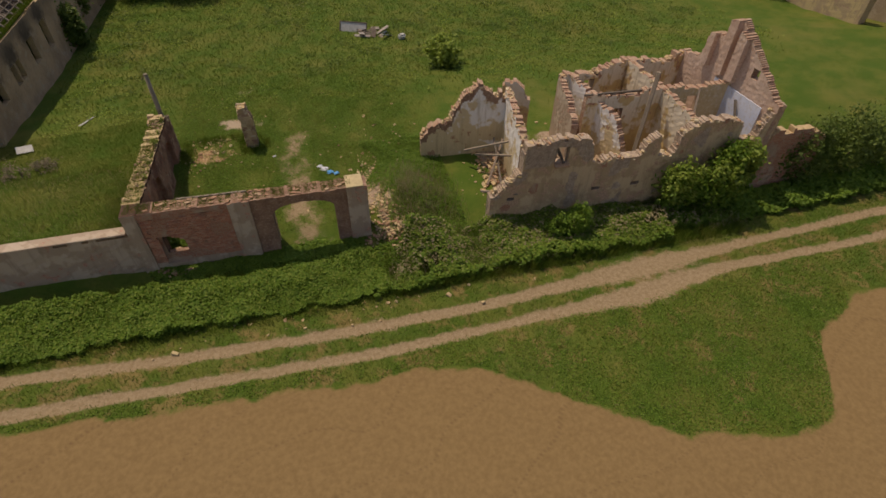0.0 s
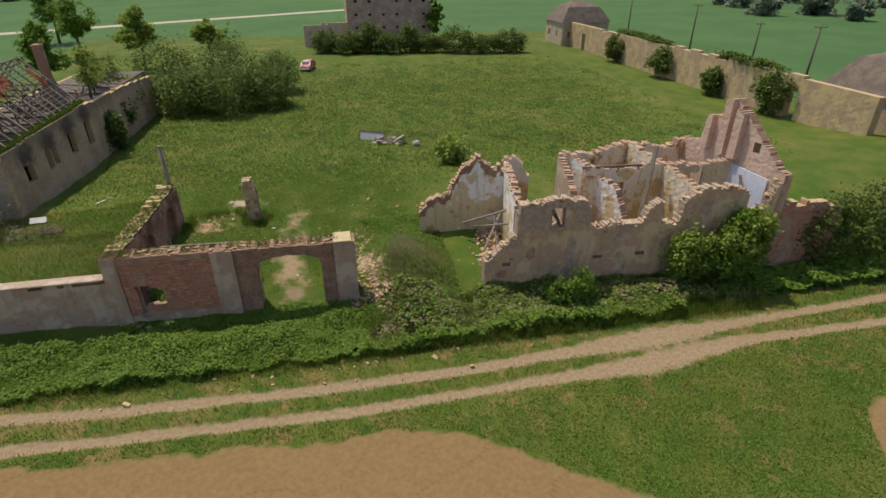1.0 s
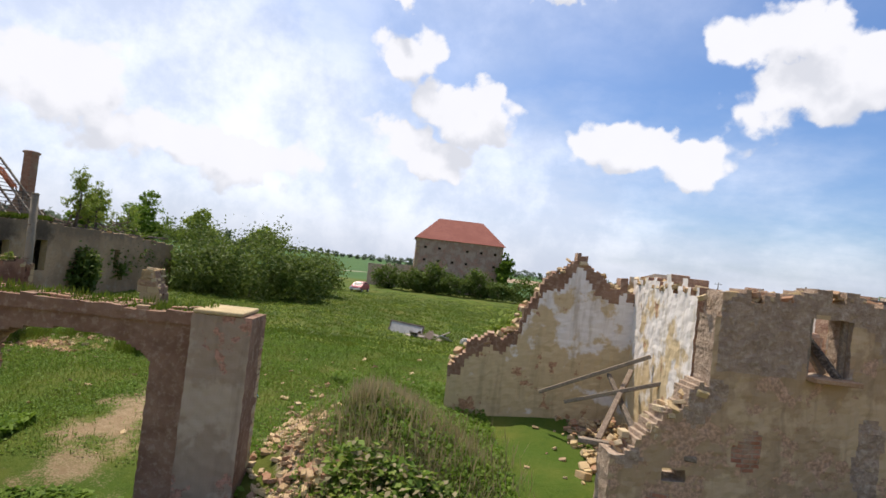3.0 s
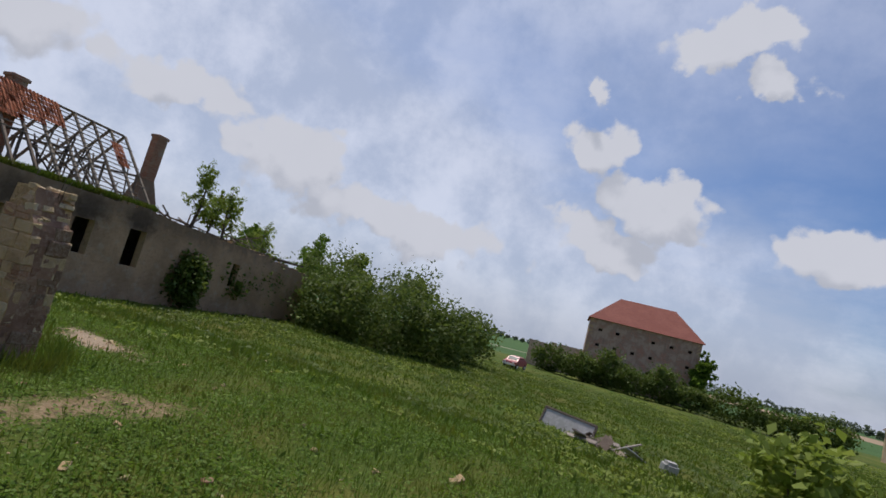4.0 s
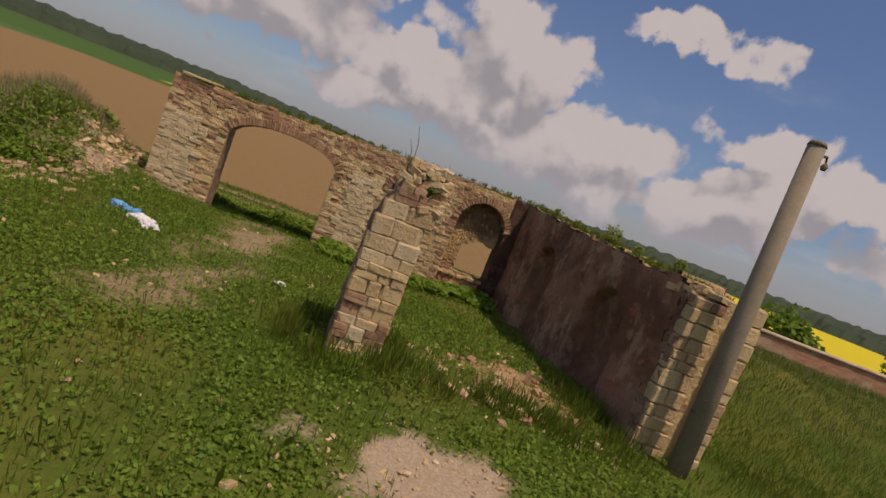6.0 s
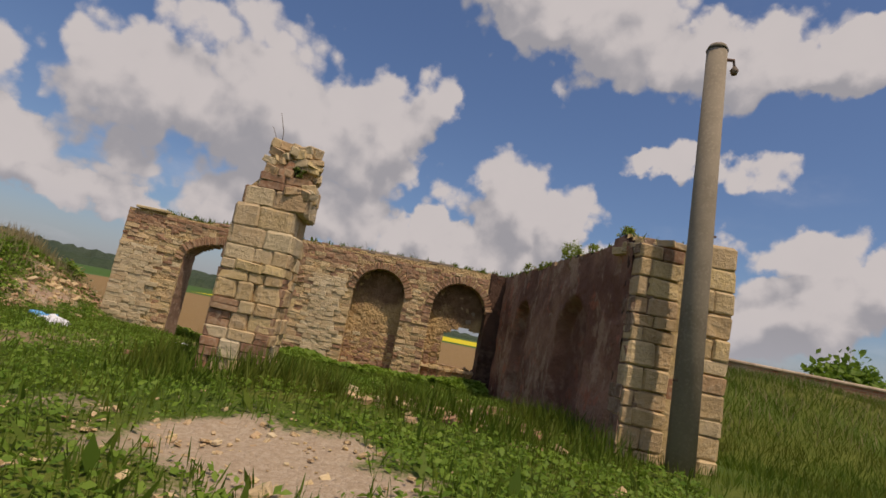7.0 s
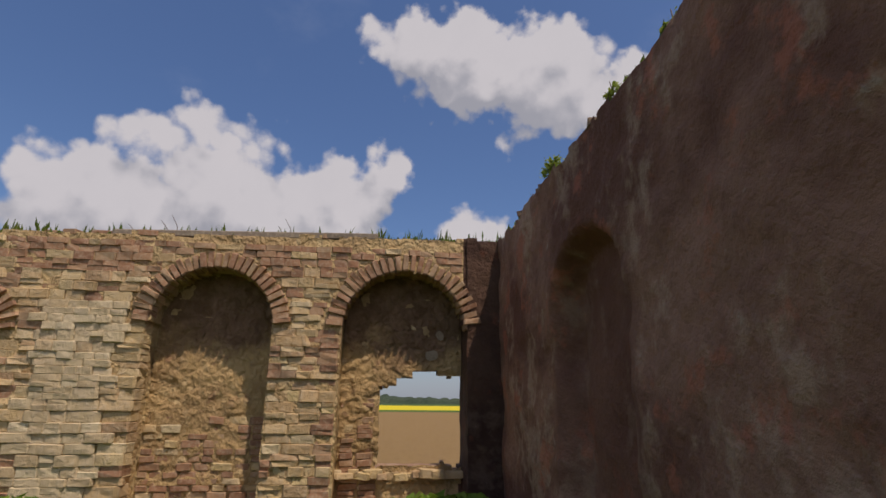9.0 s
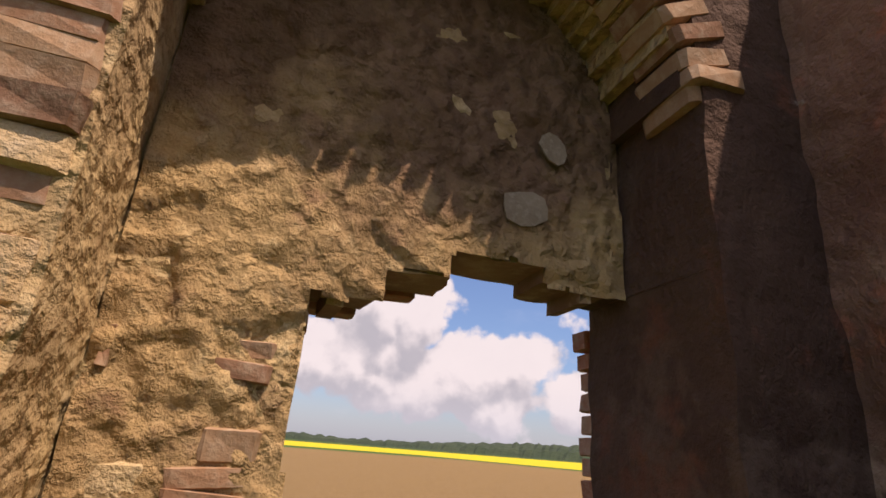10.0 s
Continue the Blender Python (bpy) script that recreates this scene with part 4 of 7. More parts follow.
def front_solid(s, z):
    x = s + 7.9
    if 11.45 < x < 12.20 and 3.25 < z < 4.42:
        return False
    for cx in (9.1, 14.4, 16.9):
        if abs(x - cx) < 0.25 and 1.05 < z < 1.3:
            return False
    return True


def front_pick(s, z):
    x = s + 7.9
    k = wob(x, 0, z, 0.9)
    if z > 3.2 and 9.7 < x < 13.6:
        return 2 if k > -0.15 else 0
    if k > 0.40 or (15.0 < x < 16.2 and k > -0.1):
        return 2
    if k < -0.5:
        return 3
    return 0


slab_wall("front_wall", (7.9, -0.12), (25.2, -0.85), -1.2,
          profile([(0, 1.5), (0.4, 1.65), (1.0, 2.3), (1.7, 2.95), (1.78, 4.7), (4.3, 4.95), (5.3, 4.75), (5.75, 4.3), (5.9, 3.2), (6.6, 3.0), (7.2, 3.3), (7.9, 3.1), (9.0, 3.1), (9.1, 3.9), (9.9, 4.3), (10.05, 3.0), (11.1, 2.9), (11.25, 4.3), (12.3, 4.9), (14.3, 4.9), (15.0, 4.6), (15.1, 3.3), (16.3, 3.4), (16.8, 5.0), (17.3, 5.4)], 0.19, 5.0),
          0.0, 0.5, FRONT, front_solid, 0.09, 0.08, 0.016, ruin, pick=front_pick)
slab_wall("partition", (9.8, 0.3), (10.95, 4.9), -1.2, profile([(0, 4.7), (2, 4.75), (4.8, 4.9)], 0.20, 2.0), -0.2, 0.2, [WORN_OCHRE, WORN_WHITE, BROKEN], None, 0.10, 0.09, 0.014, ruin)
back_top = profile([(0, 4.4), (0.9, 4.7), (1.95, 5.3), (2.5, 4.7), (3.2, 3.85), (3.45, 3.0), (4.8, 2.2), (5.4, 1.6)], 0.20, 9.0)
slab_wall("back_wall", (10.9, 4.9), (5.6, 5.95), -1.2, back_top, -0.25, 0.25, [GATE_PLASTER, WORN_WHITE, BROKEN, SOOT_SHADE_BRICK], None, 0.10, 0.09, 0.014, ruin, pick_back=lambda s, z: 3 if z > back_top(s) - 0.45 + 0.3 * wob(s, 2, z, 2.0) else 1)
slab_wall("back_wall", (12.6, 5.2), (11.0, 5.9), -1.2, profile([(0, 3.8), (0.8, 4.9), (1.7, 4.9)], 0.26, 4.0), -0.2, 0.25, [GATE_PLASTER, WORN_OCHRE, BROKEN], None, 0.10, 0.09, 0.014, ruin)
slab_wall("partition", (14.2, 2.4), (14.9, 5.6), -1.2, profile([(0, 3.6), (1, 4.2), (3.4, 4.8)], 0.17, 12.0), -0.2, 0.2, [WORN_OCHRE, GATE_PLASTER, BROKEN], None, 0.10, 0.09, 0.014, ruin)


def rear_solid(s, z):
    return not (3.7 < s < 4.6 and 2.8 < z < 4.2) and not (7.6 < s < 8.4 and 2.4 < z < 4.3)


slab_wall("rear_wall", (24.9, 6.9), (14.9, 5.7), -1.2, profile([(0, 4.9), (1.8, 4.4), (4, 4.9), (6, 5.0), (8, 4.6), (10, 4.9)], 0.20, 14.0), -0.25, 0.25, [GATE_PLASTER, WORN_OCHRE, BROKEN], rear_solid, 0.10, 0.09, 0.014, ruin)
slab_wall("partition", (16.6, 0.6), (15.6, 5.6), -1.2, profile([(0, 2.4), (0.9, 4.1), (3, 4.6), (5, 4.9)], 0.17, 15.0), -0.2, 0.2, [WORN_WHITE, WORN_WHITE, BROKEN], None, 0.10, 0.09, 0.014, ruin)
slab_wall("cross_wall", (15.2, 3.3), (20.0, 2.9), -1.2, profile([(0, 4.9), (2, 4.7), (4.8, 5.0)], 0.17, 17.0), -0.2, 0.2, [WORN_OCHRE, WORN_OCHRE, BROKEN], lambda s, z: not (1.6 < s < 2.5 and z < 3.9), 0.10, 0.09, 0.014, ruin)
slab_wall("partition", (20.4, -0.2), (20.0, 5.9), -1.2, profile([(0, 4.6), (2.4, 4.9), (6, 5.2)], 0.14, 19.0), -0.2, 0.2, [WORN_OCHRE, WORN_OCHRE, BROKEN], None, 0.10, 0.09, 0.014, ruin)
slab_wall("cross_wall", (20.2, 3.3), (24.9, 2.7), -1.2, profile([(0, 4.9), (2.4, 4.7), (4.7, 5.0)], 0.14, 21.0), -0.2, 0.2, [PLASTER_OCHRE, PLASTER_WHITE, BROKEN], lambda s, z: not (2.0 < s < 2.8 and 2.9 < z < 4.2), 0.10, 0.09, 0.014, ruin)
GABLE = mottled("pink_brown_gable_plaster", (0.52, 0.37, 0.28), (0.60, 0.45, 0.35), (0.40, 0.25, 0.18), 1.0, 7.0, bump=0.4)


def gable_back(s, z):
    if z > 5.1:
        for c in (3.4, 4.35, 5.6):
            if abs(s - c) < 0.28:
                return 0.62
    return 0.25


def gable_solid(s, z):
    return not (1.9 < s < 2.35 and 5.9 < z < 6.6)


slab_wall("gable_wall", (25.05, -0.85), (24.95, 6.9), -1.2, profile([(0, 5.4), (0.5, 5.55), (4.05, 8.6), (4.6, 8.45), (4.7, 7.4), (5.7, 7.2), (5.8, 6.0), (6.4, 5.2), (7.75, 4.9)], 0.09, 23.0, 0.2), -0.25, gable_back, [GABLE, GABLE, BROKEN, PLASTER_BLUE], gable_solid, 0.09, 0.08, 0.014, ruin, pick=lambda s, z: 0)
slab_wall("lining", (24.72, 0.0), (24.66, 3.6), -1.2, lambda s: 4.9, 0.0, 0.05, [PLASTER_BLUE, PLASTER_BLUE, PLASTER_BLUE], None, 0.3, 0.3, 0.0, ruin)
slab_wall("outer_wall", (25.3, -0.9), (29.5, -1.0), -1.2, profile([(0, 3.6), (2.8, 3.6), (4.2, 2.9)], 0.17, 25.0), 0, 0.4, [BRICKWORK, PLASTER_GREY, STONY], None, 0.16, 0.16, 0.03, ruin)
beam("leaning_post", RUIN_M.inverted() @ Vector((19.3, 1.2, 1.5)), RUIN_M.inverted() @ Vector((20.45, 2.55, 6.4)), 0.26, 0.24, TIMBER, ruin, "grey weathered leaning post")

# ---- old gate post standing in the scrub west of the yard ----
post = thing("gate_post", "weathered stone gate post standing among the scrub", "gate post")
bm = box_bm(0.44, 0.44, 2.9, (0, 0, 1.45), 0.05)
bmesh.ops.subdivide_edges(bm, edges=bm.edges[:], cuts=4, use_grid_fill=True)
for v in bm.verts:
    v.co.x += 0.05 * wob(v.co.x, v.co.y, v.co.z, 2.0)
    v.co.y += 0.05 * wob(v.co.x + 5, v.co.y, v.co.z, 2.0)
part("shaft", bm, RUIN_STONE, post)
part("cap", box_bm(0.56, 0.56, 0.14, (0.02, 0, 2.95), 0.04), GATE_PLASTER, post)
post.matrix_basis = pose(-28.0, 3.6, 1.75, 0, 2, 12)

# ---- long barn with bare roof timbers ----
B0, BDIR = Vector((-17.1, 12.8)), Vector((-0.095, 0.9955))
BARN_M = Matrix.Translation((-7.463, 1.358, 0.018)) @ Matrix.Rotation(radians(-6.3), 4, "Z") @ Matrix.Diagonal((0.695, 0.864, 0.952, 1))


def barn_render():
    """Grey-brown render, burnt black above the windows where fire came out."""
    def base(n, pos):
        xyz = n.add("ShaderNodeSeparateXYZ", pos)
        big = n.noise(pos, 0.5, 6.0, 0.62)
        mid = n.noise(pos, 1.9, 6.0, 0.65)
        fine = n.noise(pos, 9.0, 5.0, 0.65)
        col = n.mix(n.step(big, 0.38, 0.62), (0.46, 0.305, 0.185), (0.34, 0.225, 0.137))
        col = n.mix(n.math("MULTIPLY", n.step(mid, 0.52, 0.66), 0.6), col, (0.43, 0.345, 0.25))
        col = n.mix(n.math("MULTIPLY", n.step(fine, 0.5, 0.72), 0.4), col, (0.15, 0.11, 0.085))
        for s, z in ((3.3, 3.7), (7.0, 3.7), (11.2, 3.9), (14.9, 4.1)):
            at = BARN_M @ (B0 + BDIR * s).to_3d()
            du = n.math("DIVIDE", n.math("SUBTRACT", xyz.outputs["Y"], at.y), 1.25)
            dv = n.math("DIVIDE", n.math("SUBTRACT", xyz.outputs["Z"], z), 0.95)
            r = n.math("ADD", n.vec("LENGTH", n.add("ShaderNodeCombineXYZ", du, dv, 0.0).outputs[0]), n.math("MULTIPLY", n.math("SUBTRACT", mid, 0.5), 1.6))
            col = n.mix(n.math("MULTIPLY", n.step(r, 1.3, 0.3), 0.85), col, (0.045, 0.036, 0.03))
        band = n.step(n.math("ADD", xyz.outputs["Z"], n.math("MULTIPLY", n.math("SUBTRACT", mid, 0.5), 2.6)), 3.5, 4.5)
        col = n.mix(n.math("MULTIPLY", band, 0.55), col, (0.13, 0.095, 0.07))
        return col, n.math("ADD", mid, n.math("MULTIPLY", fine, 0.6))
    return surface("burnt_barn_render", base, 0.93, 0.35, 0.03, spec=0.2)


BARN_PLASTER = barn_render()
barn = thing("roofless_barn", "long derelict barn with bare rafters and few red tiles", "barn")
barn.matrix_basis = BARN_M
BSIDE = Vector((-0.9955, -0.095))


def bpt(s, d, z):
    p = B0 + BDIR * s + BSIDE * d
    return Vector((p.x, p.y, z))


BWIN = [(3.3, 1.95, 3.3, 0.62), (6.62, 1.95, 3.2, 0.40), (7.62, 1.95, 3.2, 0.40), (11.2, 1.75, 3.5, 0.62), (14.9, 1.6, 3.7, 0.60), (25.0, 1.6, 3.2, 0.4)]


def barn_solid(s, z):
    return not any(abs(s - c) < w and lo < z < hi for c, lo, hi, w in BWIN)


slab_wall("yard_front", B0 - BSIDE * 0.0, B0 + BDIR * 36, -1.4, profile([(0, 4.75), (15.5, 5.0), (17, 4.8), (25, 4.6), (36, 4.0)], 0.05, 30.0), 0.0, 0.6, [BARN_PLASTER, ROOM_SHADE, STONY], barn_solid, 0.22, 0.15, 0.02, barn)
slab_wall("south_gable", B0 + BSIDE * 10.4, B0, -1.4, profile([(0, 4.7), (3.0, 7.3), (7.4, 7.3), (10.4, 4.7)], 0.03, 32.0), 0.0, 0.5, [PLASTER_PALE, PLASTER_GREY, STONY], lambda s, z: not (4.6 < s < 5.2 and 5.6 < z < 6.8), 0.22, 0.16, 0.02, barn)
slab_wall("rear_wall", B0 + BSIDE * 10.4 + BDIR * 36, B0 + BSIDE * 10.4, -1.4, lambda s: 4.6, 0.0, 0.6, [PLASTER_GREY, PLASTER_GREY, STONY], None, 0.5, 0.5, 0.02, barn)
# slab added at eaves height to keep daylight out of the rooms below
bm = box_bm(1.0, 1.0, 0.16, (0, 0, 4.55), 0.0)
attic = part("attic_floor", bm, DARK_TIMBER, barn, "dark plank slab added to keep daylight out of the rooms")
attic.matrix_basis = Matrix.Translation((*(B0 + BDIR * 18 + BSIDE * 5.2), 0)) @ Matrix.Rotation(math.atan2(BDIR.y, BDIR.x), 4, "Z") @ Matrix.Diagonal((35.0, 9.3, 1, 1))
RIDGE_Z, EAVE_Z, HALF = 9.0, 4.95, 5.2
for k in range(13):
    s = 0.5 + k * 1.25
    rise = 0.62 if k == 0 else 0.86 if k == 1 else 1.0
    for side in (0, 1):
        d0, d1 = (0.2, 0.2 + (HALF - 0.2) * rise) if side == 0 else (10.2, 10.2 - (HALF - 0.2) * rise)
        beam("rafter", bpt(s, d0, EAVE_Z), bpt(s + 0.05 * (k % 3), d1, EAVE_Z + (RIDGE_Z - EAVE_Z) * rise), 0.13, 0.16, TIMBER, barn)
    if k % 2 == 0:
        beam("tie_beam", bpt(s, 0.2, EAVE_Z + 0.15), bpt(s, 10.2, EAVE_Z + 0.15), 0.16, 0.18, DARK_TIMBER, barn)
        beam("collar", bpt(s, 2.4, 6.8), bpt(s, 8.0, 6.8), 0.12, 0.14, DARK_TIMBER, barn)
        beam("queen_post", bpt(s, 2.6, EAVE_Z), bpt(s, 2.7, 6.9), 0.13, 0.13, DARK_TIMBER, barn)
        beam("queen_post", bpt(s, 7.8, EAVE_Z), bpt(s, 7.7, 6.9), 0.13, 0.13, DARK_TIMBER, barn)
for k in range(16):
    f = (k + 0.6) / 16
    a, b = (0.4 + 0.3 * (k % 3) + max(0, k - 9) * 0.38, 15.6 - 0.4 * (k % 4))
    if k < 6:
        a += 8.6 - 0.3 * k
    beam("batten", bpt(a, 0.2 + (HALF - 0.2) * f, EAVE_Z + 0.1 + (RIDGE_Z - EAVE_Z) * f), bpt(b, 0.2 + (HALF - 0.2) * f, EAVE_Z + 0.1 + (RIDGE_Z - EAVE_Z) * f), 0.05, 0.05, TIMBER, barn)
for d in (3.0, 7.4):
    beam("hip_rafter", bpt(0.3, d, 7.25), bpt(2.9, HALF, RIDGE_Z), 0.12, 0.15, TIMBER, barn)
beam("ridge_purlin", bpt(2.9, HALF, RIDGE_Z), bpt(15.4, HALF, RIDGE_Z), 0.12, 0.14, TIMBER, barn)


def chimney(name, x, y, z0, z1, w):
    bm = box_bm(w, w, z1 - z0, (0, 0, (z0 + z1) / 2), 0.02)
    cap = bmesh.ops.create_cube(bm, size=1.0, matrix=Matrix.Translation((0, 0, z1 - 0.12)) @ Matrix.Diagonal((w * 1.18, w * 1.18, 0.16, 1)))
    bm.transform(Matrix.Translation((x, y, 0)))
    return part(name, bm, BRICKWORK, barn, "dark brick chimney stack")


p = bpt(17.2, 3.9, 0)
bm = bmesh.new()
bmesh.ops.create_cone(bm, cap_ends=True, segments=4, radius1=1.5, radius2=0.53, depth=2.2, matrix=Matrix.Translation((p.x, p.y, 5.9)) @ Matrix.Rotation(radians(45), 4, "Z"))
part("chimney_base", bm, BARN_PLASTER, barn, "plastered flared chimney base")
for s, d, top_z, w in ((4.4, 5.6, 9.9, 0.6), (8.4, 5.6, 9.55, 0.85), (17.2, 3.9, 9.85, 0.8)):
    p = bpt(s, d, 0)
    chimney("chimney", p.x, p.y, 4.6, top_z, w)

# ---- granary with the red roof ----
GRANARY_WALL = worn_plaster("granary_brick_render", (0.46, 0.35, 0.27), (0.38, 0.27, 0.21), (0.32, 0.19, 0.14), 0.53)
granary = thing("granary", "tall brick granary with a red hipped roof and small windows", "granary")
granary.matrix_basis = Matrix.Translation((1.2, 0.3, 0.1))


def granary_solid(s, z):
    for row, zz in enumerate((3.0, 5.4, 7.9)):
        for k in range(6):
            if abs(s - (1.7 + 2.75 * k)) < 0.30 and abs(z - zz) < 0.26 and (k + 2 * row) % 5 != 1:
                return False
    return True


slab_wall("south_wall", (6.2, 93), (23.1, 93), -1.6, lambda s: 9.6, 0, 0.6, [GRANARY_WALL, ROOM_SHADE, STONY], granary_solid, 0.3, 0.22, 0.01, granary)
slab_wall("west_wall", (6.2, 104), (6.2, 93), -1.6, lambda s: 9.6, 0, 0.6, [GRANARY_WALL, ROOM_SHADE, STONY], lambda s, z: not (abs(s % 3 - 1.5) < 0.4 and abs(z % 2.5 - 1.2) < 0.3), 0.3, 0.3, 0.01, granary)
slab_wall("east_wall", (23.1, 93), (23.1, 104), -1.6, lambda s: 9.6, 0, 0.6, [GRANARY_WALL, ROOM_SHADE, STONY], None, 0.5, 0.5, 0.01, granary)
slab_wall("north_wall", (23.1, 104), (6.2, 104), -1.6, lambda s: 9.6, 0, 0.6, [GRANARY_WALL, ROOM_SHADE, STONY], None, 0.5, 0.5, 0.01, granary)
v = [(5.8, 92.6, 9.5), (23.5, 92.6, 9.5), (23.5, 104.4, 9.5), (5.8, 104.4, 9.5), (10.4, 98.7, 14.1), (19.3, 98.7, 14.1)]
ROOF_FAR = mottled("red_tile_roof", (0.27, 0.10, 0.075), (0.31, 0.12, 0.09), (0.23, 0.085, 0.07), 0.4, 3.0, bump=0.6, dist=0.05)
mesh_ob("roof", v, [(0, 1, 5, 4), (1, 2, 5), (2, 3, 4, 5), (3, 0, 4), (3, 2, 1, 0)], ROOF_FAR, granary)
slab_wall("wing_wall", (-2.5, 94), (6.2, 94), -1.6, profile([(0, 3.6), (8, 4.0)], 0.1), 0, 0.5, [GABLE, GABLE, STONY], None, 0.4, 0.4, 0.02, granary)

# ---- long east wall and its buildings ----
EAST_RENDER = worn_plaster("ochre_stable_render", (0.50, 0.38, 0.20), (0.40, 0.30, 0.18), (0.28, 0.19, 0.13), 0.56)
east = thing("east_yard_wall", "long ochre plastered ruin of a stable wall with grown-over top", "wall")
slab_wall("masonry", (52.0, 92), (53.5, 18), -1.6, profile([(0, 4.2), (20, 4.0), (50, 4.2), (74, 4.2)], 0.18, 40.0, 2.0), -0.4, 0.4, [EAST_RENDER, EAST_RENDER, STONY], lambda s, z: not ((s % 13) > 11.6 and z < 2.6), 0.5, 0.3, 0.012, east)


def mansard(name, label, x0, x1, y0, y1, wall_z, top_z, wall_mat, roof_mat):
    home = thing(name, label, "barn")
    slab_wall("wall", (x0, y0), (x1, y0), -1.6, lambda s: wall_z, 0, 0.4, [wall_mat, ROOM_SHADE, STONY], lambda s, z: not (abs(s % 3 - 1.5) < 0.4 and 1.2 < z < 2.4), 0.3, 0.3, 0.01, home)
    slab_wall("wall", (x1, y0), (x1, y1), -1.6, lambda s: wall_z, 0, 0.4, [wall_mat, ROOM_SHADE, STONY], None, 0.4, 0.4, 0.01, home)
    slab_wall("wall", (x1, y1), (x0, y1), -1.6, lambda s: wall_z, 0, 0.4, [wall_mat, ROOM_SHADE, STONY], None, 0.4, 0.4, 0.01, home)
    slab_wall("wall", (x0, y1), (x0, y0), -1.6, lambda s: wall_z, 0, 0.4, [wall_mat, ROOM_SHADE, STONY], lambda s, z: not (abs(s % 4 - 2) < 0.4 and 1.2 < z < 2.4), 0.3, 0.3, 0.01, home)
    a, b, m = 0.3, 1.6, wall_z + (top_z - wall_z) * 0.72
    v = [(x0 - a, y0 - a, wall_z), (x1 + a, y0 - a, wall_z), (x1 + a, y1 + a, wall_z), (x0 - a, y1 + a, wall_z),
         (x0 + b, y0 + b, m), (x1 - b, y0 + b, m), (x1 - b, y1 - b, m), (x0 + b, y1 - b, m),
         (x0 + b * 2.2, (y0 + y1) / 2, top_z), (x1 - b * 2.2, (y0 + y1) / 2, top_z)]
    f = [(0, 1, 5, 4), (1, 2, 6, 5), (2, 3, 7, 6), (3, 0, 4, 7), (4, 5, 9, 8), (5, 6, 9), (6, 7, 8, 9), (7, 4, 8), (3, 2, 1, 0)]
    mesh_ob("roof", v, f, roof_mat, home)
    return home


OLD_ROOF = mottled("mossy_dark_roof", (0.13, 0.10, 0.08), (0.18, 0.145, 0.11), (0.10, 0.085, 0.07), 0.8, 5.0)
mansard("corner_barn", "far corner barn with a rounded dark mansard roof", 50, 60, 86, 95, 4.0, 7.8, PLASTER_PALE, OLD_ROOF)
mansard("east_barn", "plastered barn with a dark mossy roof behind bushes", 56, 66, 16, 27, 3.6, 7.8, PLASTER_PALE, OLD_ROOF)


# ---- trees and hedges ----
SCRUB = leaf_stuff("brown_green_scrub", (0.10, 0.085, 0.04), (0.17, 0.14, 0.07), (0.11, 0.13, 0.04))
DRY_TWIG = leaf_stuff("dry_twigs", (0.20, 0.16, 0.11), (0.30, 0.25, 0.17), (0.16, 0.15, 0.08))
def bush(name, label, blobs, per, size, mat, stems=5):
    b = thing(name, label, "bush")
    leaves("foliage", blobs, per, size, mat, b)
    for k in range(stems):
        x, y, z, rx, ry, rz = blobs[k % len(blobs)]
        g = gz1(x, y)
        tube("stem", [(x + 0.15 * math.sin(k * 2.1), y + 0.15 * math.cos(k * 2.1), g - 0.1), (x + 0.5 * rx * math.sin(k * 2.1), y + 0.5 * ry * math.cos(k * 2.1), z + 0.3 * rz)], [0.04, 0.015], BARK, b, 6)
    return b


elder = bush("elder_bush", "loose green elder bush against the ruined house", [(20.8, -1.9, 1.6, 1.4, 0.9, 1.5), (22.7, -2.1, 1.9, 1.6, 1.0, 1.7), (24.2, -2.1, 1.7, 1.0, 0.9, 1.5), (23.5, -1.9, 3.2, 0.9, 0.7, 1.0)], 1700, 0.12, LEAF)
leaves("foliage", [(20.6, -2.1, 2.0, 1.2, 0.8, 1.3), (22.9, -2.3, 2.3, 1.4, 0.9, 1.5), (24.2, -2.2, 2.9, 0.9, 0.7, 1.2)], 1100, 0.13, LEAF_LIGHT, elder)
bush("elder_bush", "tall green bush beside the brick wall", [(29.5, -1.2, 2.0, 1.6, 1.0, 2.0), (32.5, -1.0, 2.2, 2.0, 1.3, 2.2), (36, -1.0, 2.0, 2.2, 1.3, 2.0)], 3200, 0.13, LEAF_DARK)
bush("meadow_bush", "young light green bush in the meadow", [(12.2, 19.0, 1.5, 1.3, 1.3, 1.2), (12.8, 18.6, 1.0, 1.2, 1.0, 0.9)], 900, 0.2, LEAF_LIGHT)
bush("hazel_bush", "round green bush at the foot of the house wall", [(14.2, -2.5, 1.0, 0.8, 0.7, 1.0), (13.2, -2.4, 0.6, 0.7, 0.6, 0.7)], 1500, 0.09, LEAF)


def far_woods(name, label, xs, ys, zs, high, seed, mat):
    rng = np.random.default_rng(seed)
    bl = []
    for x, y, z in zip(xs, ys, zs):
        h = high * (0.55 + 0.6 * rng.random())
        bl.append((x, y, z + h * 0.5, h * 0.7, h * 0.7, h * 0.62))
    ob = leaves("foliage", bl, 420, high * 0.13, mat)
    ob.name = name
    return tagged(ob, label, "trees", kind="stuff")


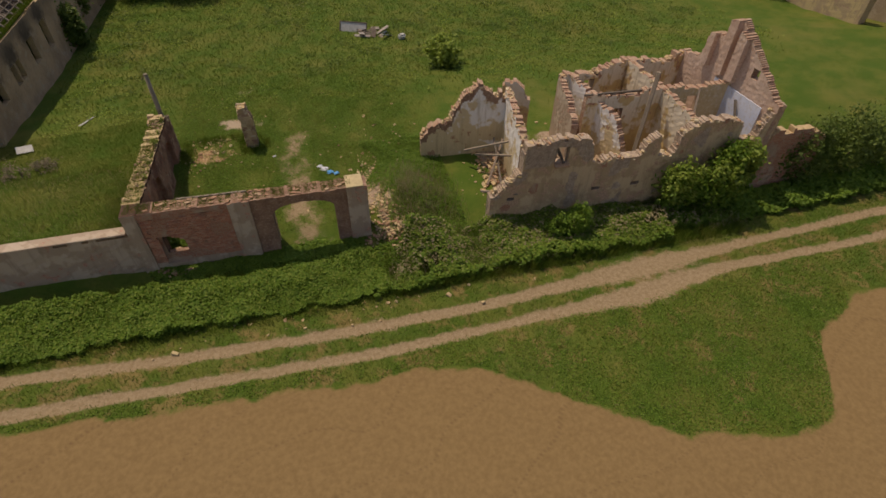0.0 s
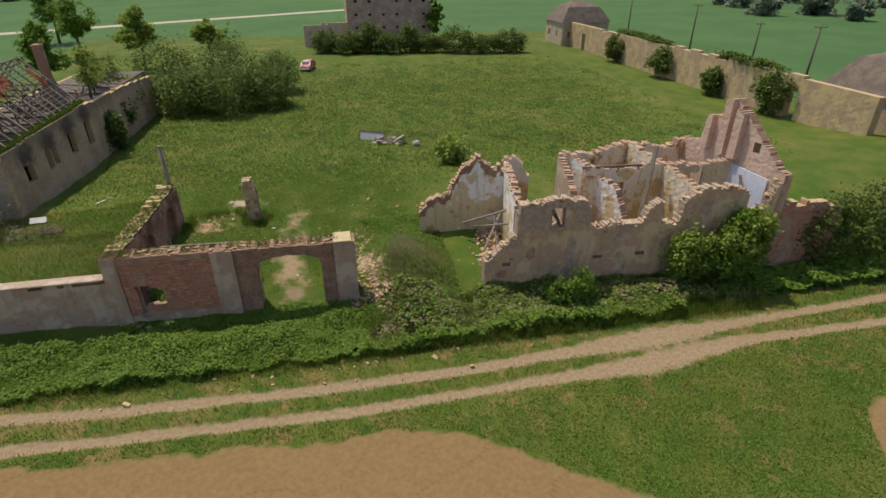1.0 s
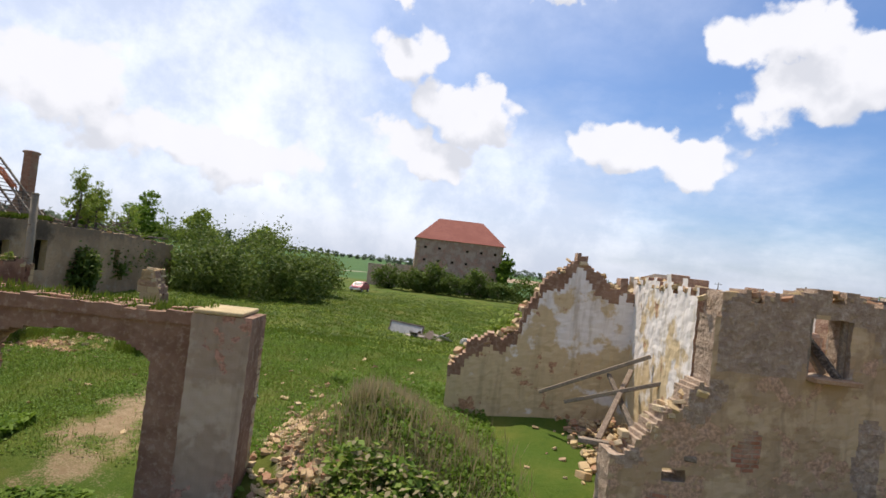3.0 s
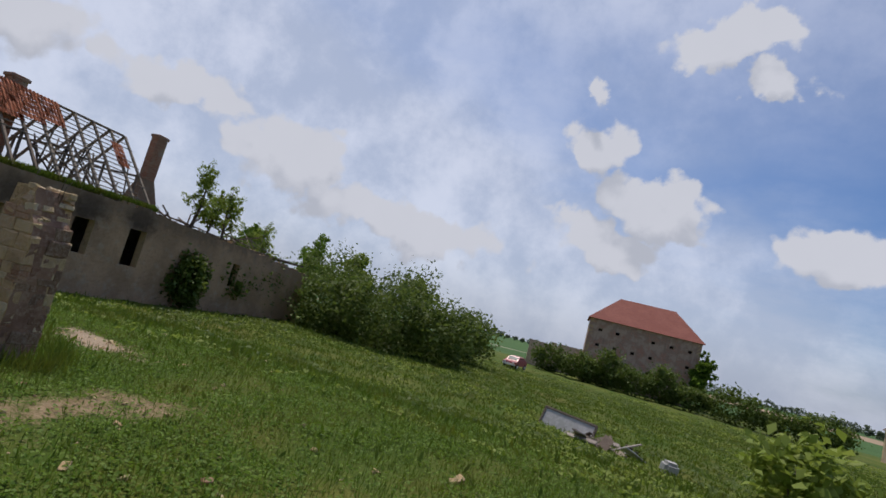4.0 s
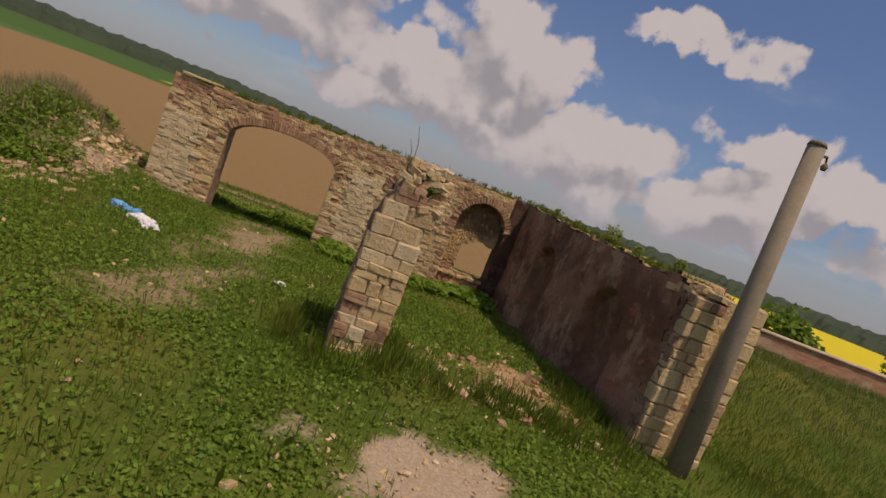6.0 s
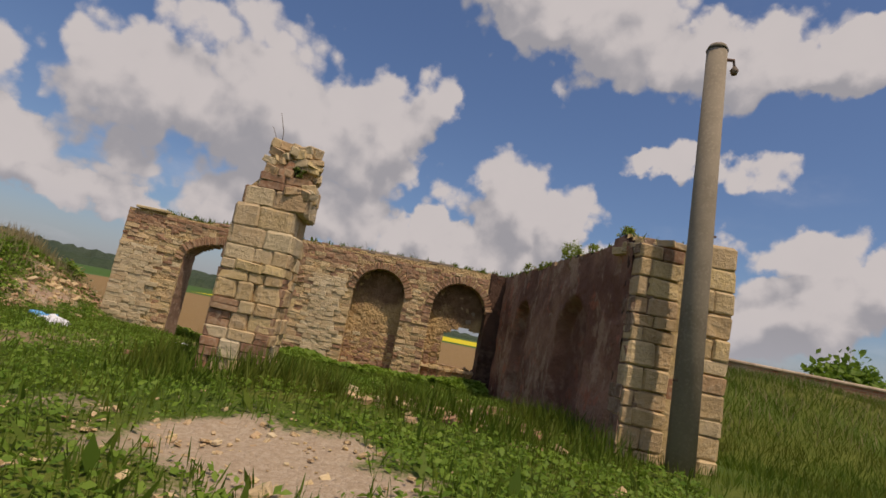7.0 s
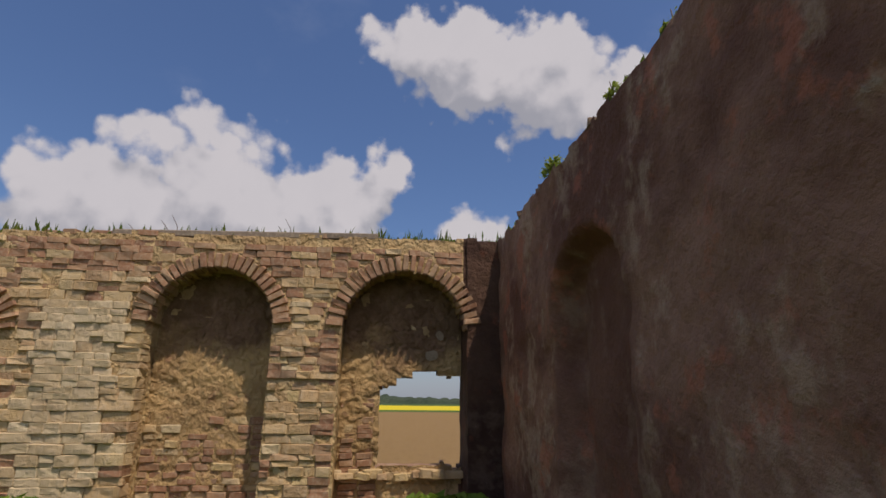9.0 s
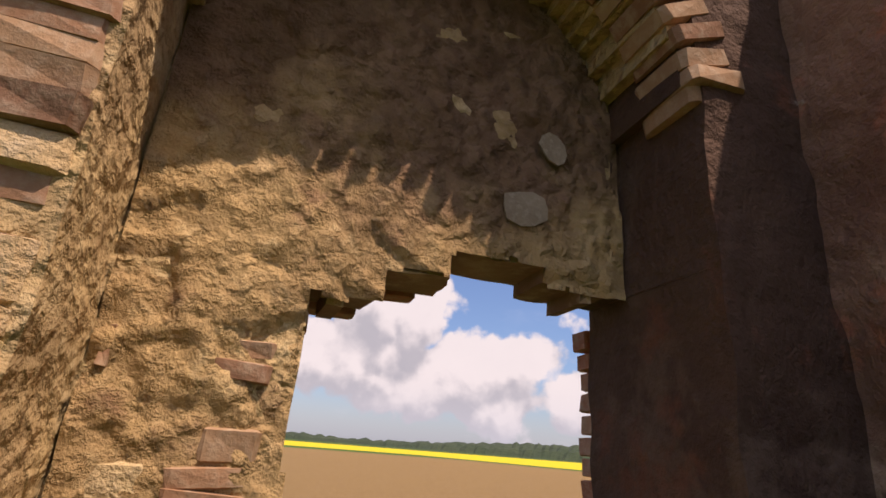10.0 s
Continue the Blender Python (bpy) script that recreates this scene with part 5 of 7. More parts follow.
def ridge_hill():
    """A long wooded rise: a rounded bank whose crest is crowded with tree tops."""
    verts, faces = [], []
    n = 520
    for i in range(n + 1):
        a = radians(98 + i * 190 / n)
        high = 15 + 7 * math.sin(a * 3.0 + 1.0) + 3 * math.sin(a * 9.0) + 2.4 * noise.noise(Vector((i * 0.9, 2, 0))) + 1.6 * noise.noise(Vector((i * 0.31, 5, 0)))
        for j, (r, f) in enumerate(((520, 0.0), (540, 0.42), (560, 0.6), (600, 0.82), (640, 1.0), (700, 0.9), (800, 0.0))):
            rr = r + 9 * noise.noise(Vector((i * 0.4, j * 3.0, 1)))
            verts.append((rr * math.sin(a), rr * math.cos(a), high * f + (2.2 * noise.noise(Vector((i * 1.7, j * 2.3, 4))) if 0 < f else -1) + 1.0))
    for i in range(n):
        for j in range(6):
            faces.append((i * 7 + j, i * 7 + j + 1, i * 7 + j + 8, i * 7 + j + 7))
    mat = mottled("wooded_hill", (0.030, 0.048, 0.024), (0.042, 0.060, 0.030), (0.022, 0.036, 0.020), 0.03, 0.12, bump=1.0, dist=2.0)
    return tagged(mesh_ob("forest_ridge", verts, faces, mat), "dark wooded ridge beyond the yellow rape field", "forest", kind="stuff")


ridge_hill()
k = np.arange(200)
ang = np.radians(-75 + k * 0.78)
rad = 700 + 90 * np.sin(k * 0.23)
far_woods("tree_line", "distant tree line along the horizon", rad * np.sin(ang), rad * np.cos(ang), 0 * ang, 8.5, 4, LEAF_HAZE)
bush("thicket", "dark thicket of brambles beside the barn gable", [(-20, 10.6, 1.4, 2.4, 1.6, 1.6), (-24, 9.6, 1.8, 2.8, 2.2, 1.9), (-18.6, 8.9, 0.9, 1.6, 1.3, 0.9), (-28, 9, 2.0, 3.0, 2.6, 2.2), (-22.3, 12.2, 1.3, 2.6, 1.1, 1.6), (-33, 9, 2.2, 3.4, 3.0, 2.4)], 3600, 0.11, SCRUB, 8)
bush("bramble_bush", "dry grey-brown shrub on the bank", [(-14.6, 9.4, 1.0, 0.8, 0.9, 0.6), (-15.8, 9.0, 1.1, 0.9, 0.9, 0.7)], 700, 0.07, DRY_TWIG, 14)
bush("elder_bush", "light green elder scrub outside the yard wall", [(-20.8, -2.2, 2.3, 1.5, 1.2, 1.4), (-28.5, -2.4, 2.3, 2.2, 1.5, 1.5), (-33, -2.5, 2.2, 2.2, 1.6, 1.5)], 1800, 0.17, LEAF, 6)
bush("thicket", "bushes growing over the stable wall", [(52.2, 30, 2.2, 1.6, 2.4, 2.2), (51.8, 40, 1.5, 1.4, 1.6, 1.6), (51.5, 52, 2.0, 1.6, 2.2, 2.0), (51.5, 66, 1.8, 1.5, 2.0, 2.0), (53.3, 36, 4.4, 0.8, 6.0, 0.7), (53.0, 60, 4.4, 0.8, 8.0, 0.6)], 1500, 0.26, LEAF_DARK, 6)
k = np.arange(90)
ang = np.radians(238 + k * 0.42 + 0.5 * np.sin(k * 2.9))
rad = 370 + 28 * np.sin(k * 1.9) - 0.5 * k
far_woods("field_trees", "dark line of field trees beyond the rape field", rad * np.sin(ang), rad * np.cos(ang), 0 * ang, 16, 9, LEAF_WOOD)
k = np.arange(22)
ang = np.radians(41 + k * 1.25 + 0.9 * np.sin(k * 2.3))
rad = 235 + 45 * np.sin(k * 1.7)
far_woods("copse", "loose copse of tall trees beyond the green field", rad * np.sin(ang), rad * np.cos(ang), 0 * ang, 9, 6, LEAF_HAZE)
k = np.arange(40)
ang = np.radians(-52 + k * 0.9 + 0.8 * np.sin(k * 2.3))
rad = 330 + 60 * np.sin(k * 1.7)
far_woods("copse", "row of field trees in the hazy distance", rad * np.sin(ang), rad * np.cos(ang), 0 * ang, 10, 8, LEAF_HAZE)
bush("thicket", "overgrown thicket of elder and bramble in the yard", [(-14, 44, 2, 3.5, 3, 2.6), (-9, 43, 2.2, 3.5, 3, 3.2), (-4.5, 45, 2, 3, 3, 2.6), (-17, 50, 3, 4, 4, 4), (-10, 52, 3, 4, 4, 4), (-4, 54, 2, 3, 3, 2.5), (-20, 40, 2.5, 3, 3, 3), (-18.5, 36, 1.6, 1.4, 2, 1.8), (-17.5, 31, 1.4, 1.0, 1.6, 1.7)], 4200, 0.19, LEAF_DARK, 6)
bush("thicket", "dark bushes in front of the granary", [(7.5, 84, 1.6, 3, 2, 2.0), (11, 85, 2.2, 2.2, 2, 3.0), (14.5, 83, 1.6, 3, 2, 1.9), (18.6, 84, 2.0, 2.4, 2, 2.7), (22, 83, 1.3, 3, 2, 1.5), (27, 82, 1.6, 3.4, 3, 2.6), (32, 80, 1.2, 4, 2, 1.5), (37, 80, 1.6, 3, 2, 2.2), (3, 86, 1.5, 3, 2, 2.0)], 2600, 0.24, LEAF_DARK, 6)


def hedge(name, label, n, x0, x1, y0, y1, high, size, mat):
    x = x0 + (x1 - x0) * RNG.random(n)
    y = y0 + (y1 - y0) * RNG.random(n)
    inward = np.minimum(np.minimum(x - x0, x1 - x) / 3.0, np.minimum(y - y0, y1 - y) / 0.7)
    ok = inward > 1.1 * patchy(x, y, 0.9) * patchy(x, y, 0.37) + 0.1 * RNG.random(n)
    x, y = x[ok], y[ok]
    n = len(x)
    lump = 0.08 + 0.85 * patchy(x, y, 1.5) ** 1.3 + 0.35 * patchy(x, y, 0.5)
    z = ground_z(x, y) + high * lump * RNG.random(n) ** 0.6
    d = unit(n)
    d[:, 2] = np.abs(d[:, 2]) + 1.0
    d /= np.linalg.norm(d, axis=1, keepdims=True)
    t = np.cross(d, unit(n))
    t /= np.linalg.norm(t, axis=1, keepdims=True)
    b = np.cross(d, t)
    s = size * (0.6 + 0.8 * RNG.random((n, 1)))
    ob = quads_mesh(name, np.column_stack([x, y, z]), t * s * 0.5, b * s * 0.8, mat, bend=0.3)
    return tagged(ob, label, "undergrowth", kind="stuff")


hedge("nettle_bank", "dense green nettles along the foot of the wall", 105000, -26, 6.5, -4.4, -1.0, 0.62, 0.08, LEAF)
hedge("gate_herbs", "low green herbs in front of the gate", 16000, -8.5, 4.0, -1.8, 0.3, 0.16, 0.09, LEAF)
hedge("bramble_bank", "tangled dark brambles below the ruined house", 22000, 4.8, 20, -4.0, -0.5, 0.85, 0.09, LEAF_DARK)
hedge("bramble_leaves", "fresh green bramble leaves below the ruined house", 34000, 4.6, 20, -4.3, -0.6, 0.9, 0.09, LEAF)
hedge("nettle_tips", "pale sunlit nettle tips along the wall", 22000, -26, 6.5, -4.3, -1.2, 0.66, 0.07, LEAF_LIGHT)
hedge("bramble_tips", "pale new shoots on the brambles", 14000, 4.6, 20, -4.2, -0.6, 0.95, 0.08, LEAF_LIGHT)
hedge("dry_stalks", "dry stalks among the brambles", 9000, 3.6, 22, -3.6, -0.6, 1.0, 0.08, STRAW)
hedge("bramble_bank_low", "green undergrowth beside the track", 26000, 18, 42, -3.6, -1.2, 0.7, 0.14, LEAF)


# ---- masonry pieces ----
def stone_mesh(name, mat, seed, jitter=0.07, bevel=0.13):
    """A unit block with worn edges."""
    bm = box_bm(1, 1, 1, bevel=bevel)
    for v in bm.verts:
        p = v.co
        v.co = p + Vector((wob(p.x + seed, p.y, p.z, 2.3), wob(p.x, p.y + seed, p.z, 2.3), wob(p.x, p.y, p.z + seed, 2.3))) * jitter * 1.6
    me = bpy.data.meshes.new(name)
    bm.to_mesh(me)
    bm.free()
    me.materials.append(mat)
    return me


BRICK_MESHES = [stone_mesh("brick", BRICKY, 3.7 * k, 0.065, 0.08) for k in range(8)]
STONE_MESHES = [stone_mesh("stone", STONY, 5.3 * k + 1, 0.07, 0.09) for k in range(12)]


RED_BRICK = varied("red_facing_brick", [(0.40, 0.16, 0.09), (0.46, 0.20, 0.115), (0.34, 0.135, 0.08), (0.48, 0.27, 0.17), (0.40, 0.18, 0.11)], bump=0.8, dist=0.02)
RED_MESHES = [stone_mesh("brick", RED_BRICK, 2.9 * k + 1, 0.06, 0.055) for k in range(5)]
# sooty stone, dark enough to carry the shade of sun-averted faces too
SOOT_SHADE_STONE = varied("soot_shade_stone", [(0.20, 0.125, 0.08), (0.26, 0.17, 0.105), (0.15, 0.09, 0.06), (0.23, 0.125, 0.08), (0.30, 0.21, 0.13)], bump=1.0, dist=0.03, fine=16.0)
PALE_STONE = varied("limewashed_block", [(0.56, 0.455, 0.285), (0.49, 0.38, 0.23), (0.60, 0.50, 0.33), (0.45, 0.33, 0.19)], grime_amount=0.25, bump=1.0, dist=0.03, fine=14.0)
PALE_MESHES = [stone_mesh("stone", PALE_STONE, 6.1 * k + 3, 0.07, 0.09) for k in range(6)]
SOOT_SHADE_MESHES = [stone_mesh("stone", SOOT_SHADE_STONE, 4.1 * k + 2, 0.07, 0.07) for k in range(6)]


def piece(name, mesh, parent, m):
    ob = new(name, mesh)
    ob.parent = parent
    ob.matrix_basis = m
    return ob


def block_m(at, size, turn=0.0, roll=0.0, lean=0.0):
    return Matrix.Translation(at) @ Euler((lean, roll, turn)).to_matrix().to_4x4() @ Matrix.Diagonal((*size, 1))


def joined(name, items, parent=None, label=""):
    """Many blocks (mesh, matrix) in one mesh; the material of each is kept."""
    verts, faces, fm, mats, base = [], [], [], [], 0
    cache = {}
    for me, m in items:
        if me.name not in cache:
            co = np.empty(len(me.vertices) * 3)
            me.vertices.foreach_get("co", co)
            cache[me.name] = (np.c_[co.reshape(-1, 3), np.ones(len(me.vertices))], [tuple(p.vertices) for p in me.polygons])
        co, polys = cache[me.name]
        mat = me.materials[0]
        if mat not in mats:
            mats.append(mat)
        verts.append((co @ np.array(m).T)[:, :3])
        faces += [tuple(i + base for i in p) for p in polys]
        fm += [mats.index(mat)] * len(polys)
        base += len(co)
    return mesh_ob(name, np.concatenate(verts).tolist(), faces, mats, parent, fm, label)


rnd = random.Random(11)


def courses(x0, x1, z0, top, skip, low, high, narrow, wide, redness):
    """Irregular courses over a face, filled from edge to edge: (x, z, width, height, is_brick) for each piece."""
    out, z = [], z0
    while z < top(0.5 * (x0 + x1)):
        h = rnd.uniform(low, high)
        grid = np.arange(x0, x1, 0.02)
        free = [not skip(v, z + h / 2) and z + h * 0.7 < top(v) for v in grid]
        i = 0
        while i < len(grid):
            if not free[i]:
                i += 1
                continue
            j = i
            while j + 1 < len(grid) and free[j + 1]:
                j += 1
            x, end = float(grid[i]), float(grid[j]) + 0.02
            while x < end - 0.03:
                red = rnd.random() < redness(x, z)
                w = rnd.uniform(0.14, 0.26) if red else rnd.uniform(narrow, wide)
                if end - x - w < 0.09:
                    w = end - x
                w = min(w, end - x)
                cx = x + w / 2
                if red and h > 0.105:
                    for f in (0.25, 0.75):
                        out.append((cx, z + h * f, w - 0.012, h * 0.46, True))
                elif not red and h > 0.11 and rnd.random() < 0.3:
                    f = rnd.uniform(0.35, 0.65)
                    out.append((cx, z + h * f / 2, w - 0.012, h * f - 0.01, False))
                    out.append((cx, z + h * (1 + f) / 2, w - 0.012, h * (1 - f) - 0.01, False))
                else:
                    out.append((cx, z + h / 2, w - 0.012, h - 0.010, red))
                x += w
            i = j + 1
        z += h
    return out


def niche_zone(x, z, grow=0.0):
    return any(in_niche(x, z, c, half + grow, spring) for c, half, spring in NICHES)


def inner_skip(x, z):
    if under_arch(x, z, 1.53, 2.40, 0.60) or (z > 2.3 and under_arch(x, z, 1.78, 2.40, 0.84)):
        return True
    if z > 2.43 and niche_zone(x, z, 0.23):
        return True
    if z > 0.42 and niche_zone(x, z):
        return True
    return x < -6.80


def inner_red(x, z):
    if z > 3.0:
        return 0.85
    if abs(x + 5.38) < 0.12 or abs(x + 4.60) < 0.10:
        return 0.7
    return 0.17


inner = courses(-7.22, 3.30, 0.12, lambda x: gate_top(x) - 0.06, inner_skip, 0.062, 0.135, 0.13, 0.36, inner_red)
near_bits, far_bits = [], []
for x, z, w, h, red in inner:
    pale = -2.78 < x < -1.90 and z < 2.75 or 2.2 < x and z < 2.6
    me = rnd.choice(BRICK_MESHES if red and not pale else PALE_MESHES if pale else STONE_MESHES)
    m = block_m((x, 0.685 + (0.03 if pale else 0) + rnd.uniform(-0.018, 0.018), z + 0.03 * wob(x * 0.9, 2, z * 0.7)), (w + 0.022, 0.26, h + 0.016), rnd.uniform(-0.04, 0.04), rnd.uniform(-0.035, 0.035))
    (near_bits if -7.0 < x < -4.55 and 0.75 < z < 3.0 else far_bits).append((me, m, red))
for me, m, red in near_bits[:290]:
    piece("brick" if red else "stone", me, gate_wall, m)
# lower rubble inside the niches
for cx, half, zt in ((-3.79, 0.70, 1.42), (-6.04, 0.71, 1.66)):
    for x, z, w, h, red in courses(cx - half, cx + half, 0.15, lambda x: zt + 0.25 * wob(x, 4, 2, 2.1), lambda x, z: in_hole(x, z) or (-6.86 < x < -5.77 and z > 0.84) or (cx < -5 and x < -5.82), 0.07, 0.11, 0.15, 0.34, lambda x, z: 0.8):
        far_bits.append((rnd.choice(BRICK_MESHES if red else STONE_MESHES), block_m((x, NICHE_Y - 0.046 + rnd.uniform(-0.02, 0.02), z), (w * 0.9, 0.14, h), 0.0, rnd.uniform(-0.07, 0.07)), red))
for k in range(14):
    far_bits.append((rnd.choice(STONE_MESHES), block_m((-6.74 + k * 0.11, NICHE_Y - 0.03 + rnd.uniform(-0.05, 0.08), 0.80 + rnd.uniform(-0.03, 0.03)), (rnd.uniform(0.12, 0.24), 0.2, rnd.uniform(0.06, 0.12)), rnd.uniform(-0.3, 0.3), rnd.uniform(-0.1, 0.1)), False))
tagged(joined("rubble_facing", [(me, m) for me, m, _ in far_bits + near_bits[290:]], gate_wall), kind="stuff")


def ring(cx, half_w, spring, rise, power, count, length, thick, y, depth, name="arch_brick"):
    """Bricks set on edge round an arch."""
    pts = []
    for k in range(401):
        x = -half_w + 2 * half_w * k / 400
        pts.append(Vector((x, spring + rise * max(1 - (abs(x) / half_w) ** power, 0.0) ** (1 / power))))
    run = [0.0]
    for a, b in zip(pts, pts[1:]):
        run.append(run[-1] + (b - a).length)
    for k in range(count):
        want = run[-1] * (k + 0.5) / count
        i = min(range(len(run)), key=lambda q: abs(run[q] - want))
        d = (pts[min(i + 3, 400)] - pts[max(i - 3, 0)]).normalized()
        out = Vector((-d.y, d.x))
        if out.y < 0 and abs(out.x) < 0.9:
            out = -out
        if pts[i].x < 0 and out.x > 0.2:
            out = -out
        if pts[i].x > 0 and out.x < -0.2:
            out = -out
        ln = length * rnd.uniform(0.85, 1.08)
        c = pts[i] + out * (ln / 2 - 0.01)
        ang = math.atan2(out.x, out.y) + rnd.uniform(-0.05, 0.05)
        piece(name, rnd.choice(BRICK_MESHES), gate_wall, block_m((cx + c.x, y + rnd.uniform(-0.02, 0.02), c.y), (thick * rnd.uniform(0.8, 1.0), depth, ln), 0.0, ang))


ring(-3.79, 0.715, 2.48, 0.715, 2.0, 29, 0.21, 0.072, 0.72, 0.24)
ring(-6.06, 0.76, 2.47, 0.76, 2.0, 29, 0.21, 0.072, 0.72, 0.24)
ring(ARCH_X, 1.53, 2.40, 0.60, 2.2, 50, 0.25, 0.070, 0.72, 0.24)
# loose bricks on top of the wall, and a grey wall plate
for k in range(46):
    x = -7.2 + 10.2 * rnd.random()
    piece("brick", rnd.choice(BRICK_MESHES), gate_wall, block_m((x, rnd.uniform(0.05, 0.75), gate_top(x) + 0.02), (rnd.uniform(0.18, 0.28), 0.13, 0.07), rnd.uniform(-0.4, 0.4), rnd.uniform(-0.06, 0.06)))
for a, b in (((-2.5, 0.73, 3.59), (-5.7, 0.75, 3.67)),):
    plate = beam("wall_plate", a, b, 0.08, 0.10, TIMBER)
    tagged(plate, "weathered grey timber lying along the wall top", "timber")

# bricks of the outer panel
outer_bits = []
for x, z, w, h, red in courses(-7.42, -3.42, 0.5, lambda x: 3.25, lambda x, z: in_hole(x, z) or abs(x + 6.4) < 0.55 and z < 1.9, 0.075, 0.088, 0.2, 0.27, lambda x, z: 1.0):
    if wob(x, 1, z, 0.8) > -0.18:
        outer_bits.append((rnd.choice(RED_MESHES), block_m((x, 0.005 + rnd.uniform(-0.03, 0.015), z), (w, 0.1, h), 0.0, rnd.uniform(-0.02, 0.02))))
tagged(joined("brick_facing", outer_bits, gate_wall), kind="stuff")

# ---- pillar blocks ----
z = 0.45
while z < 3.10:
    big = 2.28 < z < 2.85
    h = rnd.uniform(0.20, 0.26) if big else rnd.uniform(0.10, 0.22)
    e, w_, n_, q_ = pillar_sides(z + h / 2)
    for face in range(4):
        a0, a1 = ((w_, e) if face in (0, 2) else (q_, n_))
        x = a0
        while x < a1 - 0.03:
            w = rnd.uniform(0.26, 0.40) if big else rnd.uniform(0.12, 0.34)
            if a1 - x - w < 0.11:
                w = a1 - x
            c, d, proud = x + w / 2, 0.18, rnd.uniform(-0.02, 0.018)
            corner = x + w > a1 - 0.02 if face == 1 else c < a0 + 0.2 or c > a1 - 0.2
            x += w
            if face == 1 and not corner and rnd.random() < 0.6:
                continue
            red = rnd.random() < (0.30 if corner else 0.06) and not big
            if face == 0:
                at, size = (c, n_ - d / 2 + 0.012 + proud), (w - 0.006, d)
            elif face == 2:
                at, size = (c, q_ + d / 2 - 0.008), (w - 0.006, d)
            elif face == 1:
                at, size = (e - d / 2 + 0.010 + proud * 0.5, c), (d, w - 0.006)
            else:
                at, size = (w_ + d / 2 - 0.012 - proud, c), (d, w - 0.006)
            # east face turned from the sun: mostly darker stones, shade in the colour
            kinds = SOOT_SHADE_MESHES if face == 1 and rnd.random() < 0.8 else STONE_MESHES if rnd.random() < 0.7 else PALE_MESHES
            for f, k in (((0.25, 0.46), (0.75, 0.46)) if red else ((0.5, 1.0),)):
                piece("brick" if red else "stone", rnd.choice(BRICK_MESHES if red else kinds), pillar, block_m((*at, z + h * f), (*size, h * k + 0.004), rnd.uniform(-0.04, 0.04), rnd.uniform(-0.06, 0.06) * (face in (0, 2)), rnd.uniform(-0.06, 0.06) * (face in (1, 3))))
    z += h
for k in range(84):
    z = 3.0 + 0.55 * rnd.random()
    e, w_, n_, q_ = pillar_sides(z)
    if rnd.random() < 0.45:
        x, y = rnd.uniform(w_, e), n_ - 0.05
    else:
        x, y = rnd.uniform(w_ + 0.03, e - 0.03), rnd.uniform(q_ + 0.05, n_ - 0.05)
    piece("stone", rnd.choice(STONE_MESHES + PALE_MESHES + BRICK_MESHES[:2]), pillar, block_m((x, y, z), (rnd.uniform(0.09, 0.22), rnd.uniform(0.10, 0.20), rnd.uniform(0.06, 0.13)), rnd.uniform(-0.6, 0.6), rnd.uniform(-0.35, 0.35), rnd.uniform(-0.25, 0.25)))

# ---- blocks at the end of the side wall, and its outer buttress ----
slab_wall("buttress", (-8.14, 9.20), (-7.76, 9.20), 0.0, lambda s: 3.18, 0.0, 0.72, [PLASTER_GREY, MORTAR, STONY], None, 0.1, 0.1, 0.02, side_wall)
for xa, xb, yy, zt in ((-7.54, -7.00, 9.84, 3.28), (-7.78, -7.54, 9.74, 3.32), (-8.16, -7.76, 9.92, 3.22)):
    z = 0.2
    while z < zt - 0.1:
        h = rnd.uniform(0.14, 0.30)
        x = xa
        while x < xb - 0.03:
            w = min(rnd.uniform(0.2, 0.42), xb - x)
            if xb - x - w < 0.12:
                w = xb - x
            red = rnd.random() < 0.08
            piece("brick" if red else "stone", rnd.choice(BRICK_MESHES if red else STONE_MESHES), side_wall, block_m((x + w / 2, yy - 0.08 + rnd.uniform(-0.02, 0.02), z + h / 2), (w - 0.008, 0.24, h - 0.008), 0.0, rnd.uniform(-0.03, 0.03)))
            x += w
        z += h
for k in range(90):
    s = rnd.uniform(0.0, 8.6)
    p = SIDE_A.lerp(SIDE_B, s / 8.9)
    piece("stone", rnd.choice(SOOT_SHADE_MESHES), side_wall, block_m((p.x - rnd.uniform(0.0, 0.8), p.y, float(np.interp(s, [0, 1, 4, 6, 7.6, 8.3, 8.9], [3.7, 3.63, 3.53, 3.45, 3.39, 3.44, 3.2])) + rnd.uniform(-0.06, 0.0)), (rnd.uniform(0.10, 0.22), rnd.uniform(0.10, 0.2), rnd.uniform(0.05, 0.10)), rnd.uniform(-1, 1), rnd.uniform(-0.2, 0.2)))


# rough face of the end pier toward the room, soot and shade coloured in
z = 0.2
while z < 3.15:
    h = rnd.uniform(0.12, 0.26)
    y = 9.60 + rnd.uniform(-0.10, 0.10)
    while y < 9.78:
        w = min(rnd.uniform(0.12, 0.24), 9.86 - y)
        piece("stone", rnd.choice(SOOT_SHADE_MESHES), side_wall, block_m((-7.11 + rnd.uniform(-0.02, 0.02), y + w / 2, z + h / 2), (0.22, w - 0.006, h - 0.006), rnd.uniform(-0.06, 0.06)))
        y += w
    z += h
for k in range(34):
    piece("stone", rnd.choice(STONE_MESHES + SOOT_SHADE_MESHES), side_wall, block_m((rnd.uniform(-7.8, -7.02), rnd.uniform(9.2, 9.75), 3.18 + 0.34 * rnd.random() * rnd.random()), (rnd.uniform(0.12, 0.26), rnd.uniform(0.12, 0.24), rnd.uniform(0.07, 0.14)), rnd.uniform(-0.8, 0.8), rnd.uniform(-0.15, 0.15)))


